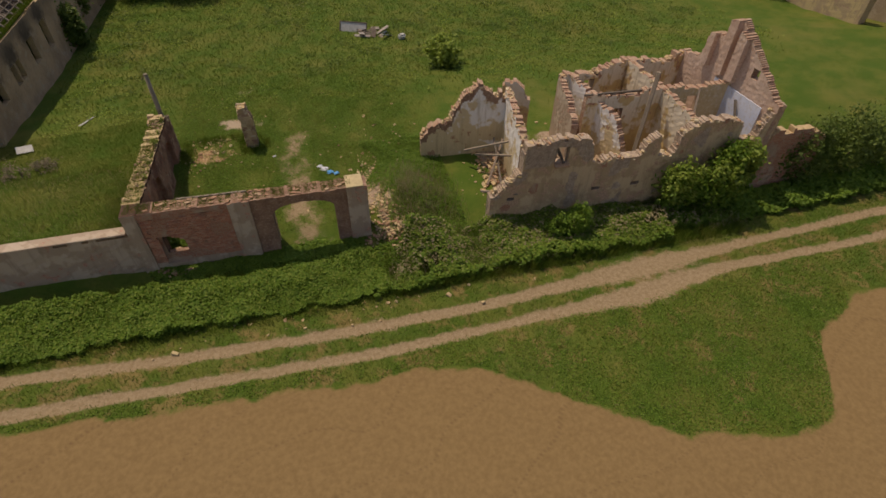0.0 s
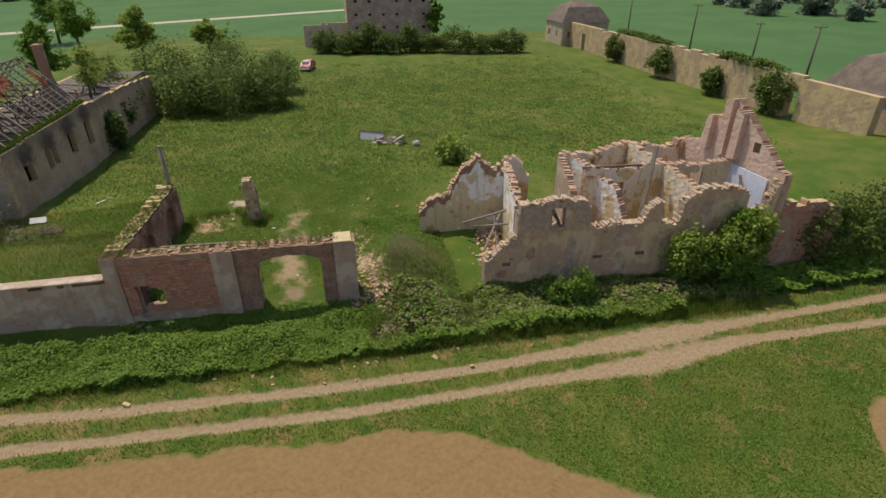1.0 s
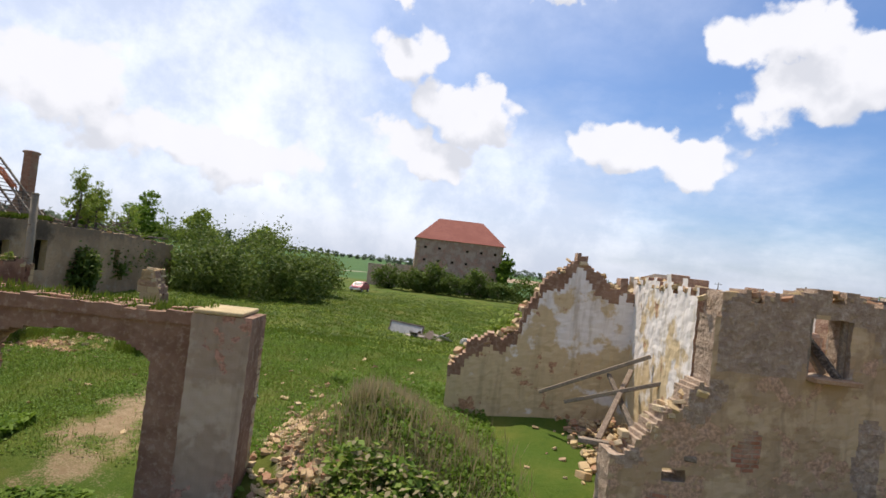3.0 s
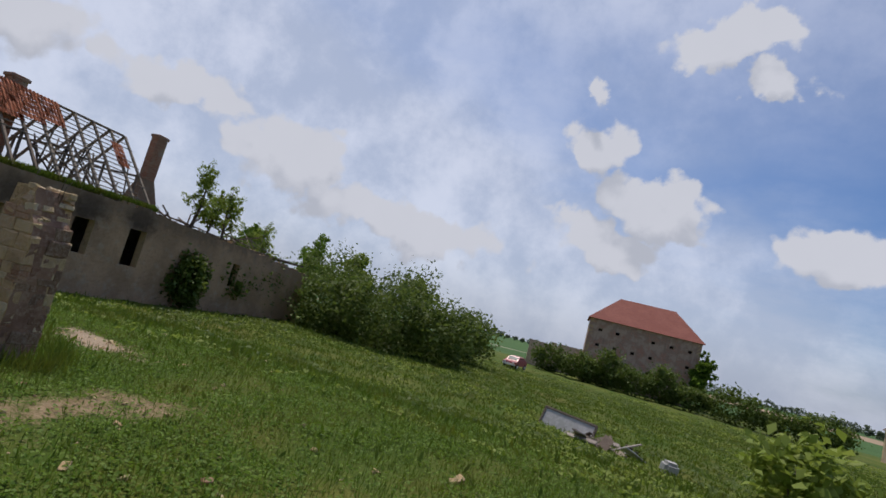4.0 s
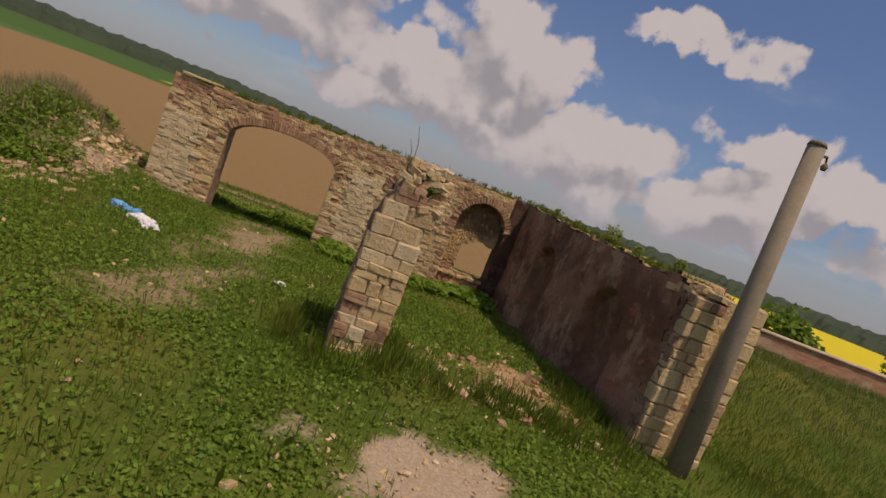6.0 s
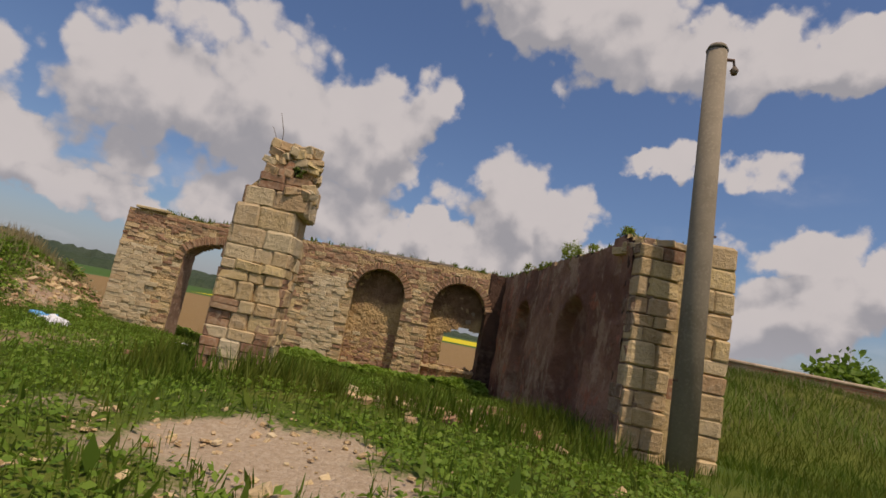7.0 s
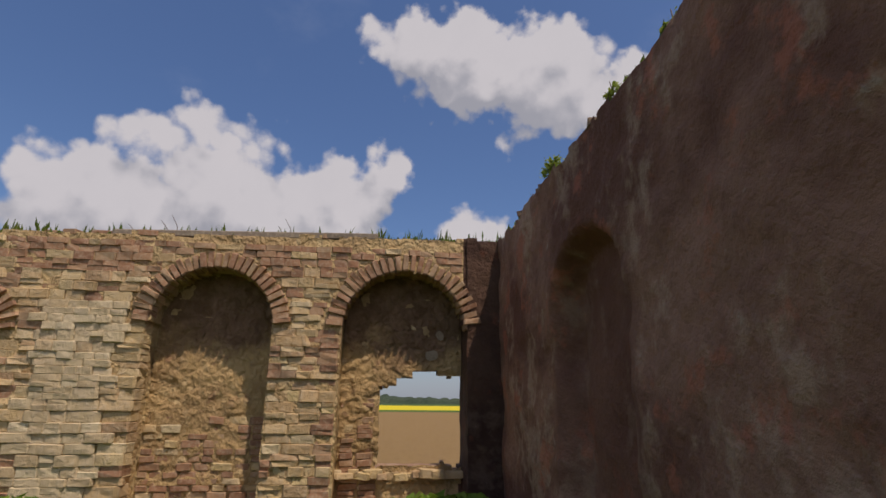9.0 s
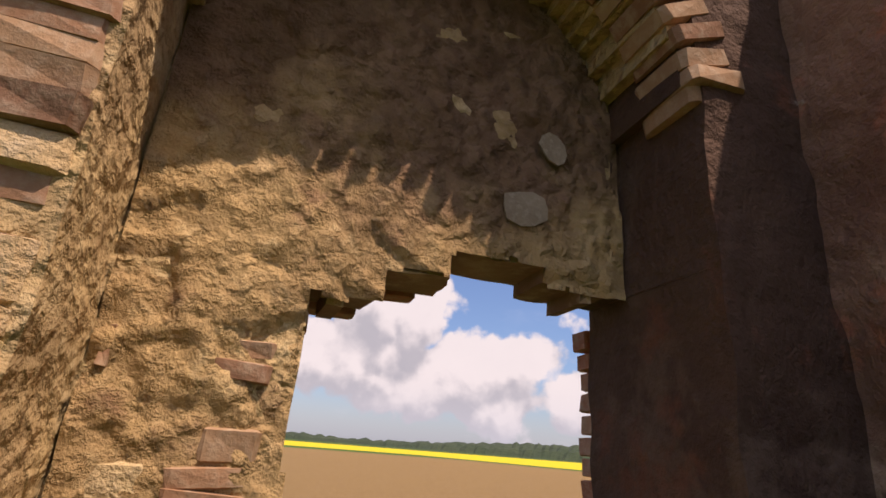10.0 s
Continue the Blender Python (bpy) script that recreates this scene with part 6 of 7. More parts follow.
# ---- rubble heaps ----
def rubble(name, label, n, x0, y0, sx, sy, small, large, redness=0.45, lift=0.0, parent=None):
    items = []
    for _ in range(n):
        x, y = rnd.gauss(x0, sx), rnd.gauss(y0, sy)
        s = small + (large - small) * rnd.random() ** 2.5
        me = rnd.choice(BRICK_MESHES if rnd.random() < redness else STONE_MESHES)
        items.append((me, block_m((x, y, gz1(x, y) + lift * math.exp(-((x - x0) / sx) ** 2 - ((y - y0) / sy) ** 2) * rnd.random() + s * 0.15), (s * rnd.uniform(0.8, 1.5), s * rnd.uniform(0.6, 1.0), s * rnd.uniform(0.35, 0.6)), rnd.uniform(0, 3.1), rnd.uniform(-0.5, 0.5), rnd.uniform(-0.5, 0.5))))
    return tagged(joined(name, items), label, "rubble", kind="stuff")


rubble("rubble_slope", "broken bricks and stones sliding from the bank beside the gate", 560, 4.0, 2.2, 0.5, 2.2, 0.04, 0.17, 0.35)
rubble("brick_spill", "spilled red bricks in front of the gate pier", 420, 4.5, -1.2, 0.7, 0.9, 0.06, 0.24, 0.6, 0.5)
rubble("fallen_masonry", "low line of fallen stones between pillar and side wall", 60, -4.9, 10.1, 0.9, 0.2, 0.04, 0.20, 0.25, 0.06)
rubble("room_rubble", "scattered stones and mortar inside the gatehouse", 190, -5.3, 8.8, 0.9, 0.8, 0.03, 0.17, 0.5)
rubble("white_rubble", "pale mortar rubble lying in the grass", 240, -3.5, 12.15, 0.8, 0.45, 0.015, 0.06, 0.0)
rubble("meadow_stones", "scattered pale stones in the grass", 130, -1.0, 8.0, 3.2, 4.0, 0.03, 0.12, 0.2)
rubble("meadow_stones", "scattered stones and rubbish beside the ruined house", 80, 5.2, 7.5, 1.2, 2.6, 0.04, 0.18, 0.3)
rubble("wall_foot_stones", "fallen bricks at the foot of the gate wall", 60, -6.6, -0.4, 0.5, 0.25, 0.08, 0.28, 0.5)
rubble("room_debris", "collapsed brick and plaster filling the roofless rooms", 900, 18.3, 2.6, 2.7, 1.5, 0.08, 0.38, 0.4, 0.9)
rubble("room_debris", "collapsed masonry in the end room", 340, 11.5, 2.8, 0.65, 1.4, 0.06, 0.26, 0.4, 0.9)
rubble("track_stones", "pale stones beside the farm track", 40, 2.0, -4.9, 9.0, 0.4, 0.06, 0.2, 0.0)


# ---- grass ----
def scatter(n, x0, x1, y0, y1, keep=None):
    x, y = x0 + (x1 - x0) * RNG.random(n), y0 + (y1 - y0) * RNG.random(n)
    f, d, r = zones(x, y)
    ok = (f < 0.35) & (d < 0.30 + 0.5 * RNG.random(n) ** 3) & (r < 0.35 + 0.5 * RNG.random(n) ** 2)
    if keep is not None:
        ok &= keep(x, y)
    return np.column_stack([x, y])[ok]


def turf(name, label, pts, high, mat, width=0.02, lean=0.5):
    ob = blades(name, pts, ground_z(pts[:, 0], pts[:, 1]) - 0.01, high, mat, width, lean)
    return tagged(ob, label, "grass", kind="stuff")


def inside_yard(x, y):
    return ~((x > -8.5) & (x < -6.95) & (y < 10)) & ~((x > -8.2) & (x < 3.6) & (y < 0.95)) & ~((x > -3.08) & (x < -2.28) & (y > 9.04) & (y < 9.84)) & ~((x > 7.5) & (x < 25.3) & (y > -1) & (y < 7))


def herbs(name, label, n, x0, x1, y0, y1, high, size, mat, keep=inside_yard):
    pts = scatter(n, x0, x1, y0, y1, keep)
    m = len(pts)
    lump = patchy(pts[:, 0], pts[:, 1], 0.9)
    z = ground_z(pts[:, 0], pts[:, 1]) + high * (0.3 + 0.7 * lump) * RNG.random(m)
    d = unit(m)
    d[:, 2] = np.abs(d[:, 2]) + 0.7
    d /= np.linalg.norm(d, axis=1, keepdims=True)
    t = np.cross(d, unit(m))
    t /= np.linalg.norm(t, axis=1, keepdims=True)
    s = size * (0.5 + 0.9 * RNG.random((m, 1)))
    ob = quads_mesh(name, np.column_stack([pts, z]), t * s * 0.5, np.cross(d, t) * s * 0.8, mat, bend=0.3)
    return tagged(ob, label, "undergrowth", kind="stuff")


herbs("yard_herbs", "lush green herbs and clover in the yard", 230000, -7.3, 9.0, 0.9, 22.0, 0.12, 0.036, LEAF, lambda x, y: inside_yard(x, y) & (RNG.random(len(x)) < (1 - smooth(y, 12, 22)) * (1 - smooth(x, 5, 9)) * (0.25 + 0.75 * smooth(patchy(x, y, 1.4), 0.25, 0.6))))
herbs("yard_weeds", "bright green weeds along the foot of the gate wall", 9000, -7.2, -1.7, 0.85, 2.6, 0.30, 0.12, LEAF)
turf("yard_grass", "fresh green meadow grass near the pillar", scatter(120000, -13, 12, 1.0, 27.0, lambda x, y: inside_yard(x, y) & (RNG.random(len(x)) < (1 - smooth(y, 13, 27)) * (1 - smooth(x, 5, 12)) * smooth(x, -13, -10))), 0.14, GRASS, 0.006)
turf("meadow_grass", "wide green meadow of rough grass", scatter(120000, -17, 46, 9.0, 76.0, lambda x, y: inside_yard(x, y) & (RNG.random(len(x)) < smooth(y, 9, 22) * (1 - smooth(y, 50, 76)) * (1 - smooth(x, 28, 46)))), 0.20, GRASS, 0.03, 1.2)
herbs("meadow_clumps", "darker clumps of weeds scattered over the meadow", 80000, -16, 44, 19.0, 74.0, 0.30, 0.12, LEAF_DARK, lambda x, y: inside_yard(x, y) & (patchy(x, y, 2.6) * patchy(x, y, 0.9) > 0.36))
herbs("meadow_tufts", "yellow-green grass tufts scattered over the meadow", 110000, -16, 44, 14.0, 74.0, 0.22, 0.09, LEAF_LIGHT, lambda x, y: inside_yard(x, y) & (patchy(x + 31, y, 3.4) * patchy(x, y + 17, 0.8) > 0.32))
turf("bank_grass", "tall green and dry grass on the bank behind the wall", scatter(80000, -24, -8.4, 0.6, 14.0, lambda x, y: RNG.random(len(x)) < 1 - smooth(-x, 16, 24)), 0.17, GRASS, 0.006, 0.9)
turf("bank_straw", "tall dry straw-coloured grass on the bank", scatter(5000, -24, -8.6, 0.6, 8.0), 0.26, STRAW, 0.005, 0.9)
turf("mound_straw", "dry straw-coloured grass on the rubble bank", scatter(26000, 4.2, 9.0, -1.6, 5.0, lambda x, y: RNG.random(len(x)) < 0.75 * np.exp(-((x - 6.2) / 1.6) ** 2 - ((y - 1.3) / 2.4) ** 2) * (0.3 + 1.2 * patchy(x, y, 0.7))), 0.38, STRAW, 0.009)
herbs("mound_herbs", "green brambles over the rubble bank", 30000, 3.8, 8.6, -1.5, 8.0, 0.36, 0.06, LEAF, lambda x, y: x > 4.2 + 0.5 * np.sin(y * 1.3))
def tufted(x, y):
    foot = np.exp(-((np.hypot(x + 2.67, y - 9.44) - 0.75) / 0.3) ** 2)
    line = np.exp(-((x + 4.9) / 1.6) ** 2 - ((y - 10.3) / 0.35) ** 2)
    corner = np.exp(-((x + 6.6) / 0.4) ** 2 - ((y - 9.3) / 0.9) ** 2)
    return inside_yard(x, y) & (RNG.random(len(x)) < np.maximum(np.maximum(foot, line), corner) * smooth(patchy(x, y, 0.5), 0.25, 0.6))


turf("pillar_tufts", "tall fresh grass tufts at the foot of the pillar and wall", scatter(26000, -7.0, -1.2, 7.8, 11.4, tufted), 0.30, GRASS, 0.007, 0.7)
turf("verge_grass", "rough grass on the verges of the farm track", scatter(130000, -30, 36, -15.6, -3.4), 0.12, GRASS, 0.014, 0.9)
turf("verge_straw", "dry yellow grass between the wheel tracks", scatter(30000, -30, 36, -15.0, -3.4, lambda x, y: RNG.random(len(x)) < 0.15 + 0.85 * smooth(patchy(x, y, 1.2), 0.45, 0.65)), 0.12, STRAW, 0.010, 0.9)
herbs("verge_weeds", "green weeds on the verge", 90000, -24, 26, -15.6, -7.4, 0.09, 0.045, LEAF, lambda x, y: (patchy(x, y, 1.6) + 0.5 * patchy(x, y, 0.5) > 0.62 - 0.5 * smooth(x, 11, 14)) & (y > -15.6))


def wall_grass(name, label, n, fx, fy, fz, high):
    u = RNG.random(n)
    pts = np.array([[fx(a), fy(a)] for a in u])
    ob = blades(name, pts, np.array([fz(a) for a in u]), high, GRASS, 0.014, 0.5)
    return tagged(ob, label, "grass", kind="stuff")


clump = lambda a: (math.floor(a * 26) + 0.5 + (a * 26 % 1 - 0.5) * 0.55) / 26
wall_grass("side_wall_grass", "tufts of grass growing along the wall top", 1100, lambda a: -7.34 + 0.22 * a - 0.8 * RNG.random(), lambda a: 0.9 + 8.6 * clump(a), lambda a: float(np.interp(8.6 * a, [0, 1, 4, 6, 7.6, 8.3, 8.9], [3.7, 3.63, 3.53, 3.45, 3.39, 3.44, 3.2])), 0.10)
wall_grass("gate_wall_grass", "thin grass growing on the gate wall", 900, lambda a: -8.0 + 10.6 * clump(a), lambda a: 0.1 + 0.65 * RNG.random(), lambda a: gate_top(-8.0 + 10.6 * a) + 0.02, 0.13)
wall_grass("gate_wall_moss", "brown-green moss and low grass along the gate wall top", 9000, lambda a: -8.0 + 10.9 * a, lambda a: 0.02 + 0.76 * RNG.random(), lambda a: gate_top(-8.0 + 10.9 * a) - 0.01, 0.045)
wall_grass("side_wall_moss", "brown-green moss along the side wall top", 7000, lambda a: -7.32 + 0.22 * a - 0.8 * RNG.random(), lambda a: 0.9 + 8.6 * a, lambda a: float(np.interp(8.6 * a, [0, 1, 4, 6, 7.6, 8.3, 8.9], [3.7, 3.63, 3.53, 3.45, 3.39, 3.44, 3.2])) - 0.01, 0.05)
turf("bank_tall_grass", "tall soft grass among the brambles", scatter(36000, 3.6, 24, -4.4, -0.9), 0.46, GRASS, 0.011, 0.9)
turf("bank_tall_straw", "tall pale dry grass among the brambles", scatter(9000, 3.6, 24, -4.0, -0.9, lambda x, y: patchy(x, y, 1.2) > 0.55), 0.6, STRAW, 0.008, 0.9)
turf("nettle_grass", "soft grass among the nettles", scatter(26000, -22, 5, -4.6, -1.0), 0.34, GRASS, 0.010, 0.9)
wall_grass("barn_eave_grass", "grass and moss along the barn eaves", 16000, lambda a: (BARN_M @ bpt(16 * a, 0.3, 0)).x + 0.12 - 0.6 * RNG.random(), lambda a: (BARN_M @ bpt(16 * a, 0.3, 0)).y, lambda a: 4.55 + 0.24 * a, 0.28)

# ---- barn roof tiles ----
bm = bmesh.new()
rows = []
for i in range(7):
    x = -0.12 + 0.24 * i / 6
    rows.append([bm.verts.new((x, y, 0.03 * math.cos((i / 6 - 0.3) * 2 * math.pi) + 0.02 * (y < 0))) for y in (-0.21, 0.21)])
for a, b in zip(rows, rows[1:]):
    bm.faces.new((a[0], b[0], b[1], a[1]))
bmesh.ops.solidify(bm, geom=bm.faces[:], thickness=0.015)
TILE = bpy.data.meshes.new("roof_tile")
bm.to_mesh(TILE)
bm.free()
TILE.materials.append(ROOF_TILE)
slope = math.atan2(RIDGE_Z - EAVE_Z, HALF - 0.2)
tile_turn = Matrix(((BDIR.x, BSIDE.x, 0), (BDIR.y, BSIDE.y, 0), (0, 0, 1))).to_4x4() @ Matrix.Rotation(slope, 4, "X")
for row in range(13):
    for col in range(66):
        s, f = 1.6 + 0.215 * col, 0.16 + 0.064 * row
        patch = (4.7 < s < 9.2 and f > 0.50 + 0.10 * (s > 8)) or (9.1 < s < 10.6 and f > 0.66) or (13.7 < s < 14.6 and 0.45 < f < 0.75)
        if patch and f < 0.99:
            piece("roof_tile", TILE, barn, Matrix.Translation(bpt(s, 0.2 + (HALF - 0.2) * f - 0.06, EAVE_Z + 0.22 + (RIDGE_Z - EAVE_Z) * f)) @ tile_turn)
# collapsed timbers over the lower end of the barn
for k in range(44):
    s = rnd.uniform(15, 34)
    beam("fallen_timber", bpt(s, rnd.uniform(0.3, 5), 4.5 + rnd.uniform(0, 0.5)), bpt(s + rnd.uniform(-2, 2), rnd.uniform(1, 9), 4.6 + rnd.uniform(0, 1.3)), 0.09, 0.11, rnd.choice((TIMBER, DARK_TIMBER)), barn)
for k in range(44):
    s = rnd.uniform(1.0, 15)
    beam("loose_brace", bpt(s, rnd.uniform(0.5, 4), EAVE_Z), bpt(s + rnd.uniform(-1.2, 1.2), rnd.uniform(2, 6), rnd.uniform(6.0, 7.8)), 0.07, 0.08, rnd.choice((TIMBER, DARK_TIMBER)), barn)


# ---- trees ----
def tree(name, label, x, y, base, high, crown, leaf, mat, per=700, size=0.22, seed=1, fill=0.45):
    r = random.Random(seed)
    t = thing(name, label, "tree")
    top = Vector((x + r.uniform(-0.4, 0.4), y + r.uniform(-0.4, 0.4), base + high * 0.92))
    foot = Vector((x, y, base - 0.2))
    mid = foot.lerp(top, 0.5) + Vector((r.uniform(-0.2, 0.2), r.uniform(-0.2, 0.2), 0))
    tube("trunk", [foot, mid, top], [0.02 * high + 0.04, 0.012 * high + 0.02, 0.015], BARK, t, 8)
    blobs = []
    for k in range(9):
        f = r.uniform(0.35, 0.9)
        a = r.uniform(0, 6.28)
        reach = crown * (1.15 - f) * r.uniform(0.7, 1.2)
        root = foot.lerp(top, f * 0.85)
        tip = root + Vector((math.cos(a) * reach, math.sin(a) * reach, high * 0.14))
        tube("limb", [root, root.lerp(tip, 0.5) + Vector((0, 0, 0.1)), tip], [0.035, 0.022, 0.01], BARK, t, 6)
        blobs.append((tip.x, tip.y, tip.z, crown * fill, crown * fill, high * 0.12))
        inner = root.lerp(tip, 0.55)
        blobs.append((inner.x, inner.y, inner.z, crown * fill * 0.8, crown * fill * 0.8, high * 0.09))
    blobs.append((top.x, top.y, top.z - high * 0.05, crown * 0.4, crown * 0.4, high * 0.12))
    leaves("crown", blobs, per * leaf, size, mat, t)
    return t


for k, (x, y, b, hgt, crown, leaf) in enumerate(((-18.5, 31.0, 4.0, 5.2, 1.0, 0.09), (-18.9, 33.2, 4.0, 3.9, 0.9, 0.045), (-19.4, 35.6, 3.8, 4.8, 1.0, 0.04), (-19.2, 40, 1.0, 6.2, 1.5, 0.25))):
    tree("birch_tree", "slender birch sapling growing on the barn wall", x, y, b, hgt, crown, leaf, LEAF_LIGHT, size=0.085, seed=k + 5, fill=0.62)
for k, (x, y, hgt, crown, mat) in enumerate(((-26, 74, 10, 3.0, LEAF_LIGHT), (-40, 88, 13, 3.2, LEAF), (-15, 70, 8, 2.6, LEAF_LIGHT), (-52, 110, 14, 3.5, LEAF), (24.6, 92, 9, 1.8, LEAF), (-34, 60, 9, 2.6, LEAF))):
    tree("poplar_tree", "tall loose-crowned tree beyond the yard", x, y, -0.4, hgt, crown, 0.45, mat, size=0.26, seed=k + 20, fill=0.6)


# ---- loose things ----
def car_at(x, y, turn):
    car = thing("parked_car", "small red and white hatchback parked on the meadow lane", "car")
    paint = mottled("red_car_paint", (0.42, 0.10, 0.11), (0.46, 0.12, 0.12), (0.40, 0.10, 0.11), 1.0, 8.0, rough=0.35, bump=0.0, spec=0.5)
    glass = mottled("dark_car_glass", (0.03, 0.035, 0.04), (0.04, 0.045, 0.05), (0.03, 0.03, 0.035), 1.0, 8.0, rough=0.12, bump=0.0, spec=0.6)
    white = mottled("white_car_paint", (0.72, 0.70, 0.68), (0.68, 0.66, 0.64), (0.70, 0.68, 0.66), 1.0, 8.0, rough=0.4, bump=0.0, spec=0.5)
    tyre = mottled("tyre_rubber", (0.03, 0.03, 0.03), (0.04, 0.04, 0.04), (0.03, 0.03, 0.03), 3.0, 20.0)
    side = [(-1.95, 0.35), (-2.0, 0.75), (-1.2, 0.92), (-0.5, 1.42), (1.1, 1.46), (1.75, 0.98), (1.95, 0.9), (1.98, 0.35)]
    bm = bmesh.new()
    left = [bm.verts.new((px, -0.82 if pz < 1.0 else -0.62, pz)) for px, pz in side]
    right = [bm.verts.new((px, 0.82 if pz < 1.0 else 0.62, pz)) for px, pz in side]
    bm.faces.new(left)
    bm.faces.new(right[::-1])
    for i in range(len(side)):
        j = (i + 1) % len(side)
        bm.faces.new((left[i], right[i], right[j], left[j]))
    bmesh.ops.bevel(bm, geom=bm.edges[:], offset=0.06, segments=2, affect="EDGES")
    part("body", bm, paint, car)
    part("windscreen", box_bm(0.05, 1.15, 0.62, bevel=0.02), glass, car).matrix_basis = pose(-0.88, 0, 1.18, 0, 52, 0)
    part("rear_window", box_bm(0.05, 1.1, 0.55, bevel=0.02), glass, car).matrix_basis = pose(1.46, 0, 1.24, 0, -52, 0)
    part("bumper", box_bm(0.14, 1.6, 0.22, (-2.0, 0, 0.45), 0.04), white, car)
    for sx in (-1, 1):
        part("side_window", box_bm(1.4, 0.03, 0.34, (0.3, sx * 0.69, 1.2), 0.01), glass, car)
        for fx in (-1.25, 1.3):
            wheel = tube("wheel", [(fx, sx * 0.70, 0.31), (fx, sx * 0.86, 0.31)], [0.31, 0.31], tyre, car, 18)
            tube("rim", [(fx, sx * 0.855, 0.31), (fx, sx * 0.875, 0.31)], [0.18, 0.18], white, wheel, 14)
        part("headlight", box_bm(0.08, 0.3, 0.14, (-1.98, sx * 0.55, 0.68), 0.03), white, car)
    car.matrix_basis = Matrix.Translation((x, y, gz1(x, y))) @ Matrix.Rotation(turn, 4, "Z")
    return car


car_at(-0.4, 69.0, radians(75))

# heap of discarded panels and boards in the meadow
white_board = mottled("white_board", (0.50, 0.49, 0.46), (0.40, 0.39, 0.36), (0.56, 0.55, 0.53), 2.0, 9.0)
dump = thing("scrap_heap", "heap of discarded window panels and boards in the meadow", "scrap heap")
dump.matrix_basis = Matrix.Translation((0.8, 0.9, -0.85))
part("panel", box_bm(2.4, 0.12, 1.0, bevel=0.02), white_board, dump).matrix_basis = pose(5.6, 28.2, 0.75, -32, 4, -14)
for k, (dx, dy, w, tilt) in enumerate(((-1.22, 0, 0.1, 0), (1.22, 0, 0.1, 0))):
    part("frame_bar", box_bm(0.1, 0.16, 1.05, (dx, 0, 0), 0.01), DARK_TIMBER, dump).matrix_basis = pose(5.6, 28.18, 0.76, -32, 4, -14)
part("frame_bar", box_bm(2.5, 0.16, 0.1, (0, 0, 0.5), 0.01), DARK_TIMBER, dump).matrix_basis = pose(5.6, 28.18, 0.76, -32, 4, -14)
for k in range(16):
    part("board", box_bm(rnd.uniform(0.5, 1.5), rnd.uniform(0.15, 0.6), 0.06, bevel=0.01), rnd.choice((white_board, DARK_TIMBER, TIMBER, PLASTER_GREY)), dump).matrix_basis = pose(rnd.uniform(6.0, 8.8), rnd.uniform(26.0, 28.4), 0.5 + rnd.uniform(0, 0.25), rnd.uniform(-30, 30), rnd.uniform(-30, 30), rnd.uniform(0, 180))
stone_box = thing("stone_block", "pale concrete lump lying in the meadow", "stone")
part("block", box_bm(0.7, 0.5, 0.5, (0, 0, 0.22), 0.12, 2), white_board, stone_box).matrix_basis = pose(10.4, 26.3, gz1(10.4, 26.3), 8, 5, 30)


def crumpled(name, label, x, y, s, colour, seed):
    mat = mottled(name + "_plastic", colour, tuple(0.85 * v for v in colour), tuple(min(1, 1.1 * v) for v in colour), 3.0, 14.0, rough=0.5, bump=0.3)
    bm = bmesh.new()
    bmesh.ops.create_icosphere(bm, subdivisions=3, radius=1.0)
    for v in bm.verts:
        p = v.co.copy()
        k = 1 + 0.45 * wob(p.x + seed, p.y, p.z, 1.6) + 0.22 * wob(p.x, p.y + seed, p.z, 4.5)
        v.co = Vector((p.x * k * s, p.y * k * s * 0.8, max(p.z * k * s * 0.45, -0.02)))
    ob = part(name, bm, mat)
    ob.matrix_basis = Matrix.Translation((x, y, gz1(x, y) + 0.04))
    return tagged(ob, label, "litter")


crumpled("plastic_bag", "crumpled bright blue plastic bag in the grass", 1.75, 5.5, 0.19, (0.10, 0.32, 0.62), 1)
crumpled("plastic_bag", "crumpled blue plastic sheet in the grass", 2.1, 5.3, 0.17, (0.12, 0.36, 0.66), 4)
crumpled("refuse_bag", "crumpled white refuse bag in the grass", 1.45, 5.9, 0.22, (0.66, 0.66, 0.68), 7)
crumpled("refuse_bag", "torn white plastic bag in the grass", 1.2, 6.2, 0.18, (0.60, 0.60, 0.64), 9)
crumpled("refuse_bag", "small white litter beside the pillar", -1.4, 7.7, 0.10, (0.62, 0.62, 0.64), 12)


def telegraph(x, y, high):
    t = thing("telegraph_pole", "dark wooden telegraph pole with a cross-arm", "utility pole", "telegraph poles")
    tube("shaft", [(x, y, gz1(x, y) - 0.3), (x, y, high)], [0.16, 0.11], DARK_TIMBER, t, 8)
    beam("cross_arm", (x - 0.9, y, high - 0.35), (x + 0.9, y, high - 0.35), 0.1, 0.12, DARK_TIMBER, t)
    for k in (-0.8, 0.0, 0.8):
        tube("insulator", [(x + k, y, high - 0.29), (x + k, y, high - 0.12)], [0.04, 0.03], DARK_TIMBER, t, 6)


for x, y, high in ((68.5, 53.7, 7.0), (72, 75, 8.0), (62, 36, 8.5), (78, 110, 8.0)):
    telegraph(x, y, high)

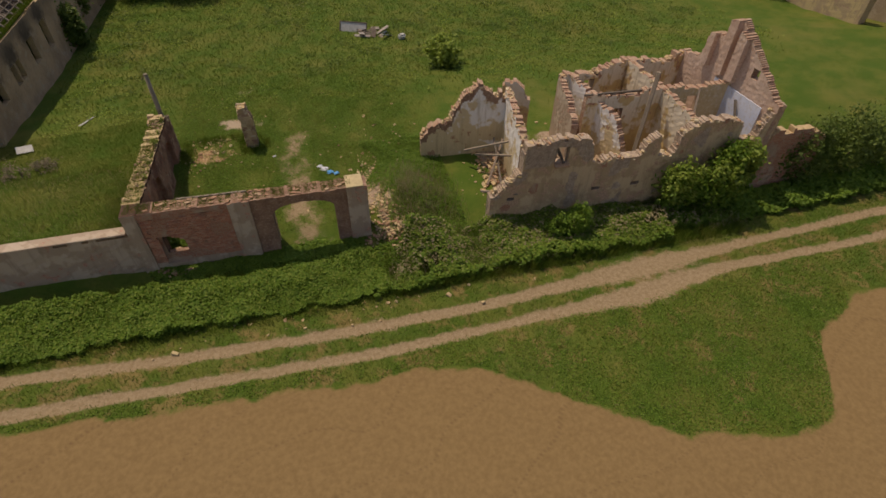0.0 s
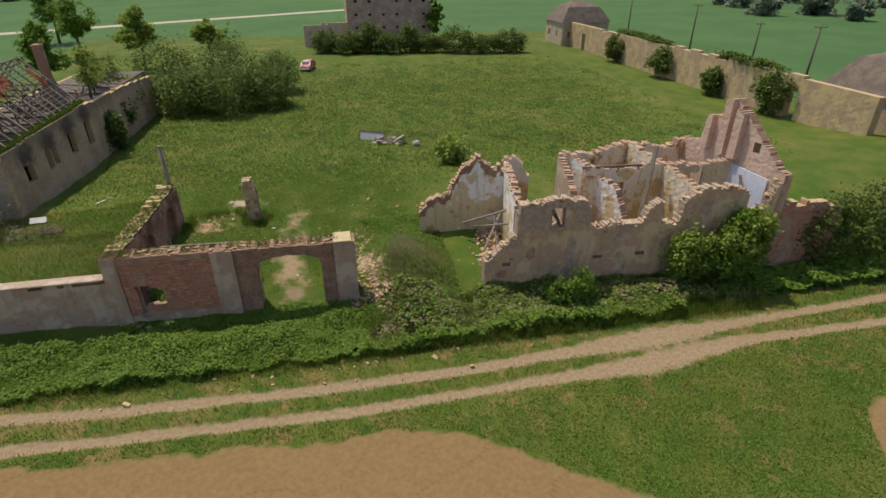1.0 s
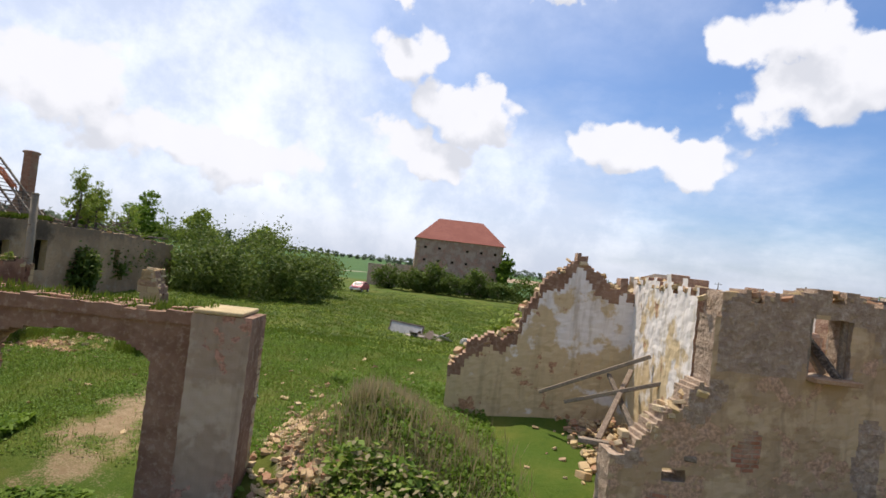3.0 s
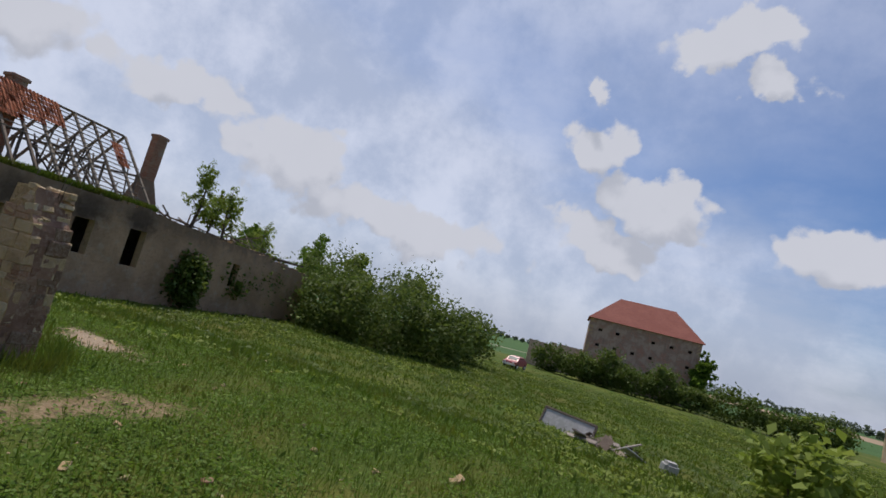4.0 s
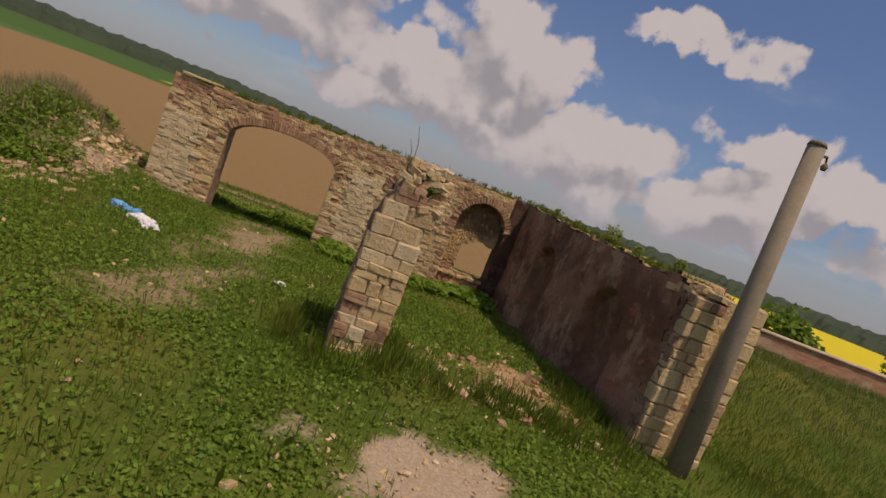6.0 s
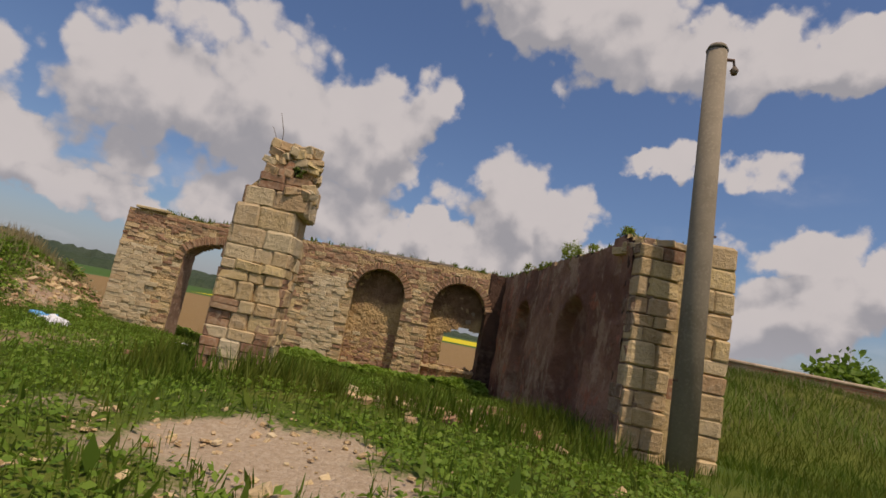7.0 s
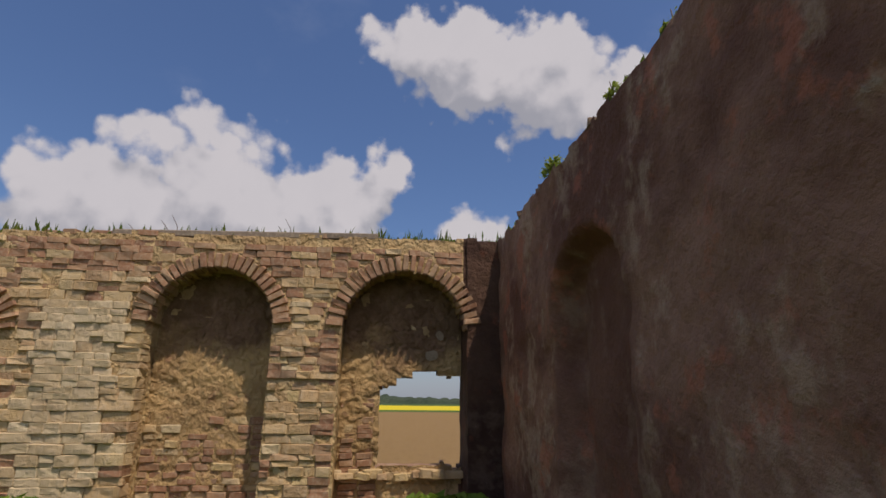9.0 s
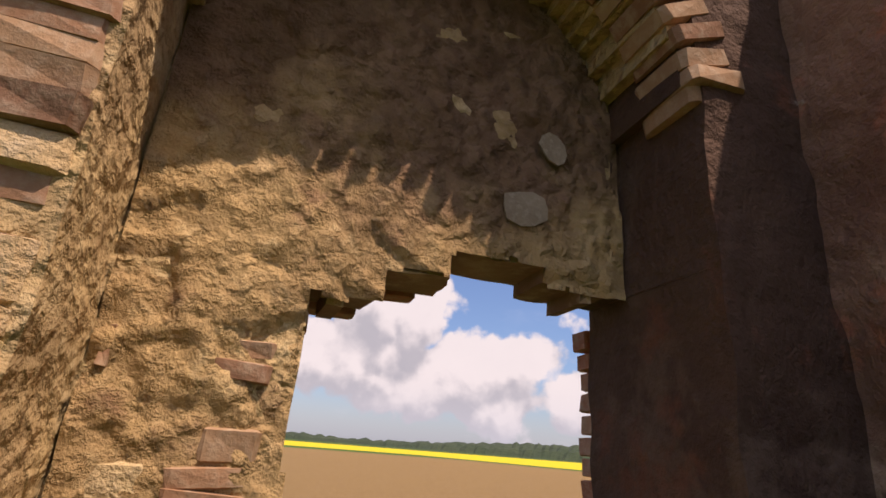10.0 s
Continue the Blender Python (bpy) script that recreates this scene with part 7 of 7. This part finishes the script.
# plank and white panel lying before the barn
plank = part("fallen_plank", box_bm(1.5, 0.12, 0.04, bevel=0.01), white_board)
plank.matrix_basis = pose(-13.6, 15.6, gz1(-13.6, 15.6) + 0.06, 3, 2, 60)
tagged(plank, "pale plank lying in the grass before the barn", "plank")
sheet = part("board_sheet", box_bm(0.9, 0.6, 0.05, bevel=0.01), white_board)
sheet.matrix_basis = pose(-16.6, 12.6, gz1(-16.6, 12.6) + 0.2, 18, 6, 20)
tagged(sheet, "white board propped in the grass", "board")

# beams lying in the roofless rooms
for a, b in (((8.3, 1.2, 1.2), (10.2, 3.6, 2.3)), ((8.6, 3.9, 1.2), (10.3, 1.6, 2.6)), ((9.0, 0.8, 1.3), (9.9, 4.2, 2.0)), ((7.6, 0.6, 1.4), (9.5, -0.2, 1.5)), ((8.0, 4.3, 1.3), (10.1, 2.6, 2.9))):
    beam("fallen_beam", a, b, 0.10, 0.12, rnd.choice((DARK_TIMBER, TIMBER)), ruin)
for a, b in (((15.0, 3.2, 4.95), (19.8, 3.0, 4.9)), ((20.6, 0.4, 3.0), (22.4, 2.4, 4.9)), ((23.9, 0.2, 2.6), (24.5, 1.6, 4.4)), ((12.0, -0.3, 3.3), (11.7, 0.4, 4.3)), ((12.1, 0.1, 3.3), (11.5, 0.2, 4.2))):
    beam("timber", a, b, 0.12, 0.12, rnd.choice((DARK_TIMBER, TIMBER)), ruin)
beam("window_sill", (11.40, -0.36, 3.25), (12.26, -0.42, 3.25), 0.09, 0.30, BRICKY, ruin)
for x in (11.47, 12.18):
    beam("window_post", (x, -0.16, 3.28), (x, -0.18, 4.42), 0.08, 0.1, TIMBER, ruin)

# stones crowning the broken walls of the ruined house
crown = []
for line in (((7.9, 0.1), (25.2, -0.6), [(0, 1.5), (0.4, 1.65), (1.0, 2.3), (1.7, 2.95), (1.78, 4.7), (4.3, 4.95), (5.3, 4.75), (5.75, 4.3), (5.9, 3.2), (6.6, 3.0), (7.2, 3.3), (7.9, 3.1), (9.0, 3.1), (9.1, 3.9), (9.9, 4.3), (10.05, 3.0), (11.1, 2.9), (11.25, 4.3), (12.3, 4.9), (14.3, 4.9), (15.0, 4.6), (15.1, 3.3), (16.3, 3.4), (16.8, 5.0), (17.3, 5.4)]),
             ((9.8, 0.3), (10.95, 4.9), [(0, 4.7), (2, 4.75), (4.8, 4.9)]), ((10.9, 4.9), (5.6, 5.95), [(0, 4.4), (0.9, 4.7), (1.95, 5.3), (2.5, 4.7), (3.2, 3.85), (3.45, 3.0), (4.8, 2.2), (5.4, 1.6)]),
             ((20.4, -0.2), (20.0, 5.9), [(0, 4.6), (2.4, 4.9), (6, 5.2)]), ((24.9, 6.9), (14.9, 5.7), [(0, 4.9), (1.8, 4.4), (4, 4.9), (6, 5.0), (8, 4.6), (10, 4.9)])):
    a, b, prof = Vector(line[0]), Vector(line[1]), line[2]
    length = (b - a).length
    for _ in range(int(length * 14)):
        s = rnd.random() * length
        p = a.lerp(b, s / length)
        crown.append((rnd.choice(BRICK_MESHES if rnd.random() < 0.22 else STONE_MESHES + PALE_MESHES), block_m((p.x + rnd.uniform(-0.15, 0.15), p.y + rnd.uniform(-0.18, 0.18), float(np.interp(s, [q[0] for q in prof], [q[1] for q in prof])) - rnd.uniform(0.0, 0.15)), (rnd.uniform(0.10, 0.30), rnd.uniform(0.10, 0.24), rnd.uniform(0.05, 0.15)), rnd.uniform(0, 3), rnd.uniform(-0.5, 0.5), rnd.uniform(-0.5, 0.5))))
tagged(joined("wall_crest", crown, ruin), kind="stuff")


# ---- weeds rooted on the walls ----
def wall_weed(name, label, x, y, z, r, mat, n):
    w = thing(name, label, "weed")
    for k in range(4):
        a = k * 1.7 + x
        tube("stem", [(x, y, z - 0.06), (x + 0.4 * r * math.cos(a), y + 0.4 * r * math.sin(a), z + 0.8 * r), (x + 0.7 * r * math.cos(a), y + 0.7 * r * math.sin(a), z + 1.5 * r)], [0.008, 0.006, 0.003], BARK, w, 5)
    leaves("foliage", [(x, y, z + 0.8 * r, 0.8 * r, 0.8 * r, 0.8 * r)], n * 3, 0.022, mat, w)


for y, r, n in ((2.2, 0.10, 80), (2.9, 0.16, 160), (4.3, 0.13, 110), (5.1, 0.10, 80), (6.3, 0.24, 380), (7.5, 0.14, 140), (8.9, 0.16, 170)):
    wall_weed("wall_weed", "small green weed rooted on the broken wall top", -7.44 + 0.026 * y, y, float(np.interp(y - 0.86, [0, 1, 4, 6, 7.6, 8.3, 8.9], [3.7, 3.63, 3.53, 3.45, 3.39, 3.44, 3.2])), r, LEAF_LIGHT, n)
wall_weed("pillar_weed", "small dark weed growing in the broken pillar top", -2.90, 9.72, 3.17, 0.10, LEAF_DARK, 120)
for x, y, z, h in ((-2.58, 9.47, 3.45, 0.55), (-2.53, 9.49, 3.45, 0.35), (-4.6, 0.6, 3.6, 0.30), (-4.5, 0.55, 3.6, 0.22), (-3.2, 0.6, 3.55, 0.34), (-2.7, 0.6, 3.55, 0.2), (-3.1, 0.65, 3.55, 0.25)):
    stalk = tube("dry_stalk", [(x, y, z - 0.08), (x + 0.03, y, z + 0.6 * h), (x + 0.10, y + 0.03, z + h)], [0.006, 0.005, 0.003], BARK, None, 5)
    tagged(stalk, "thin dry plant stalk standing on the wall top", "plant", "dry stalks")
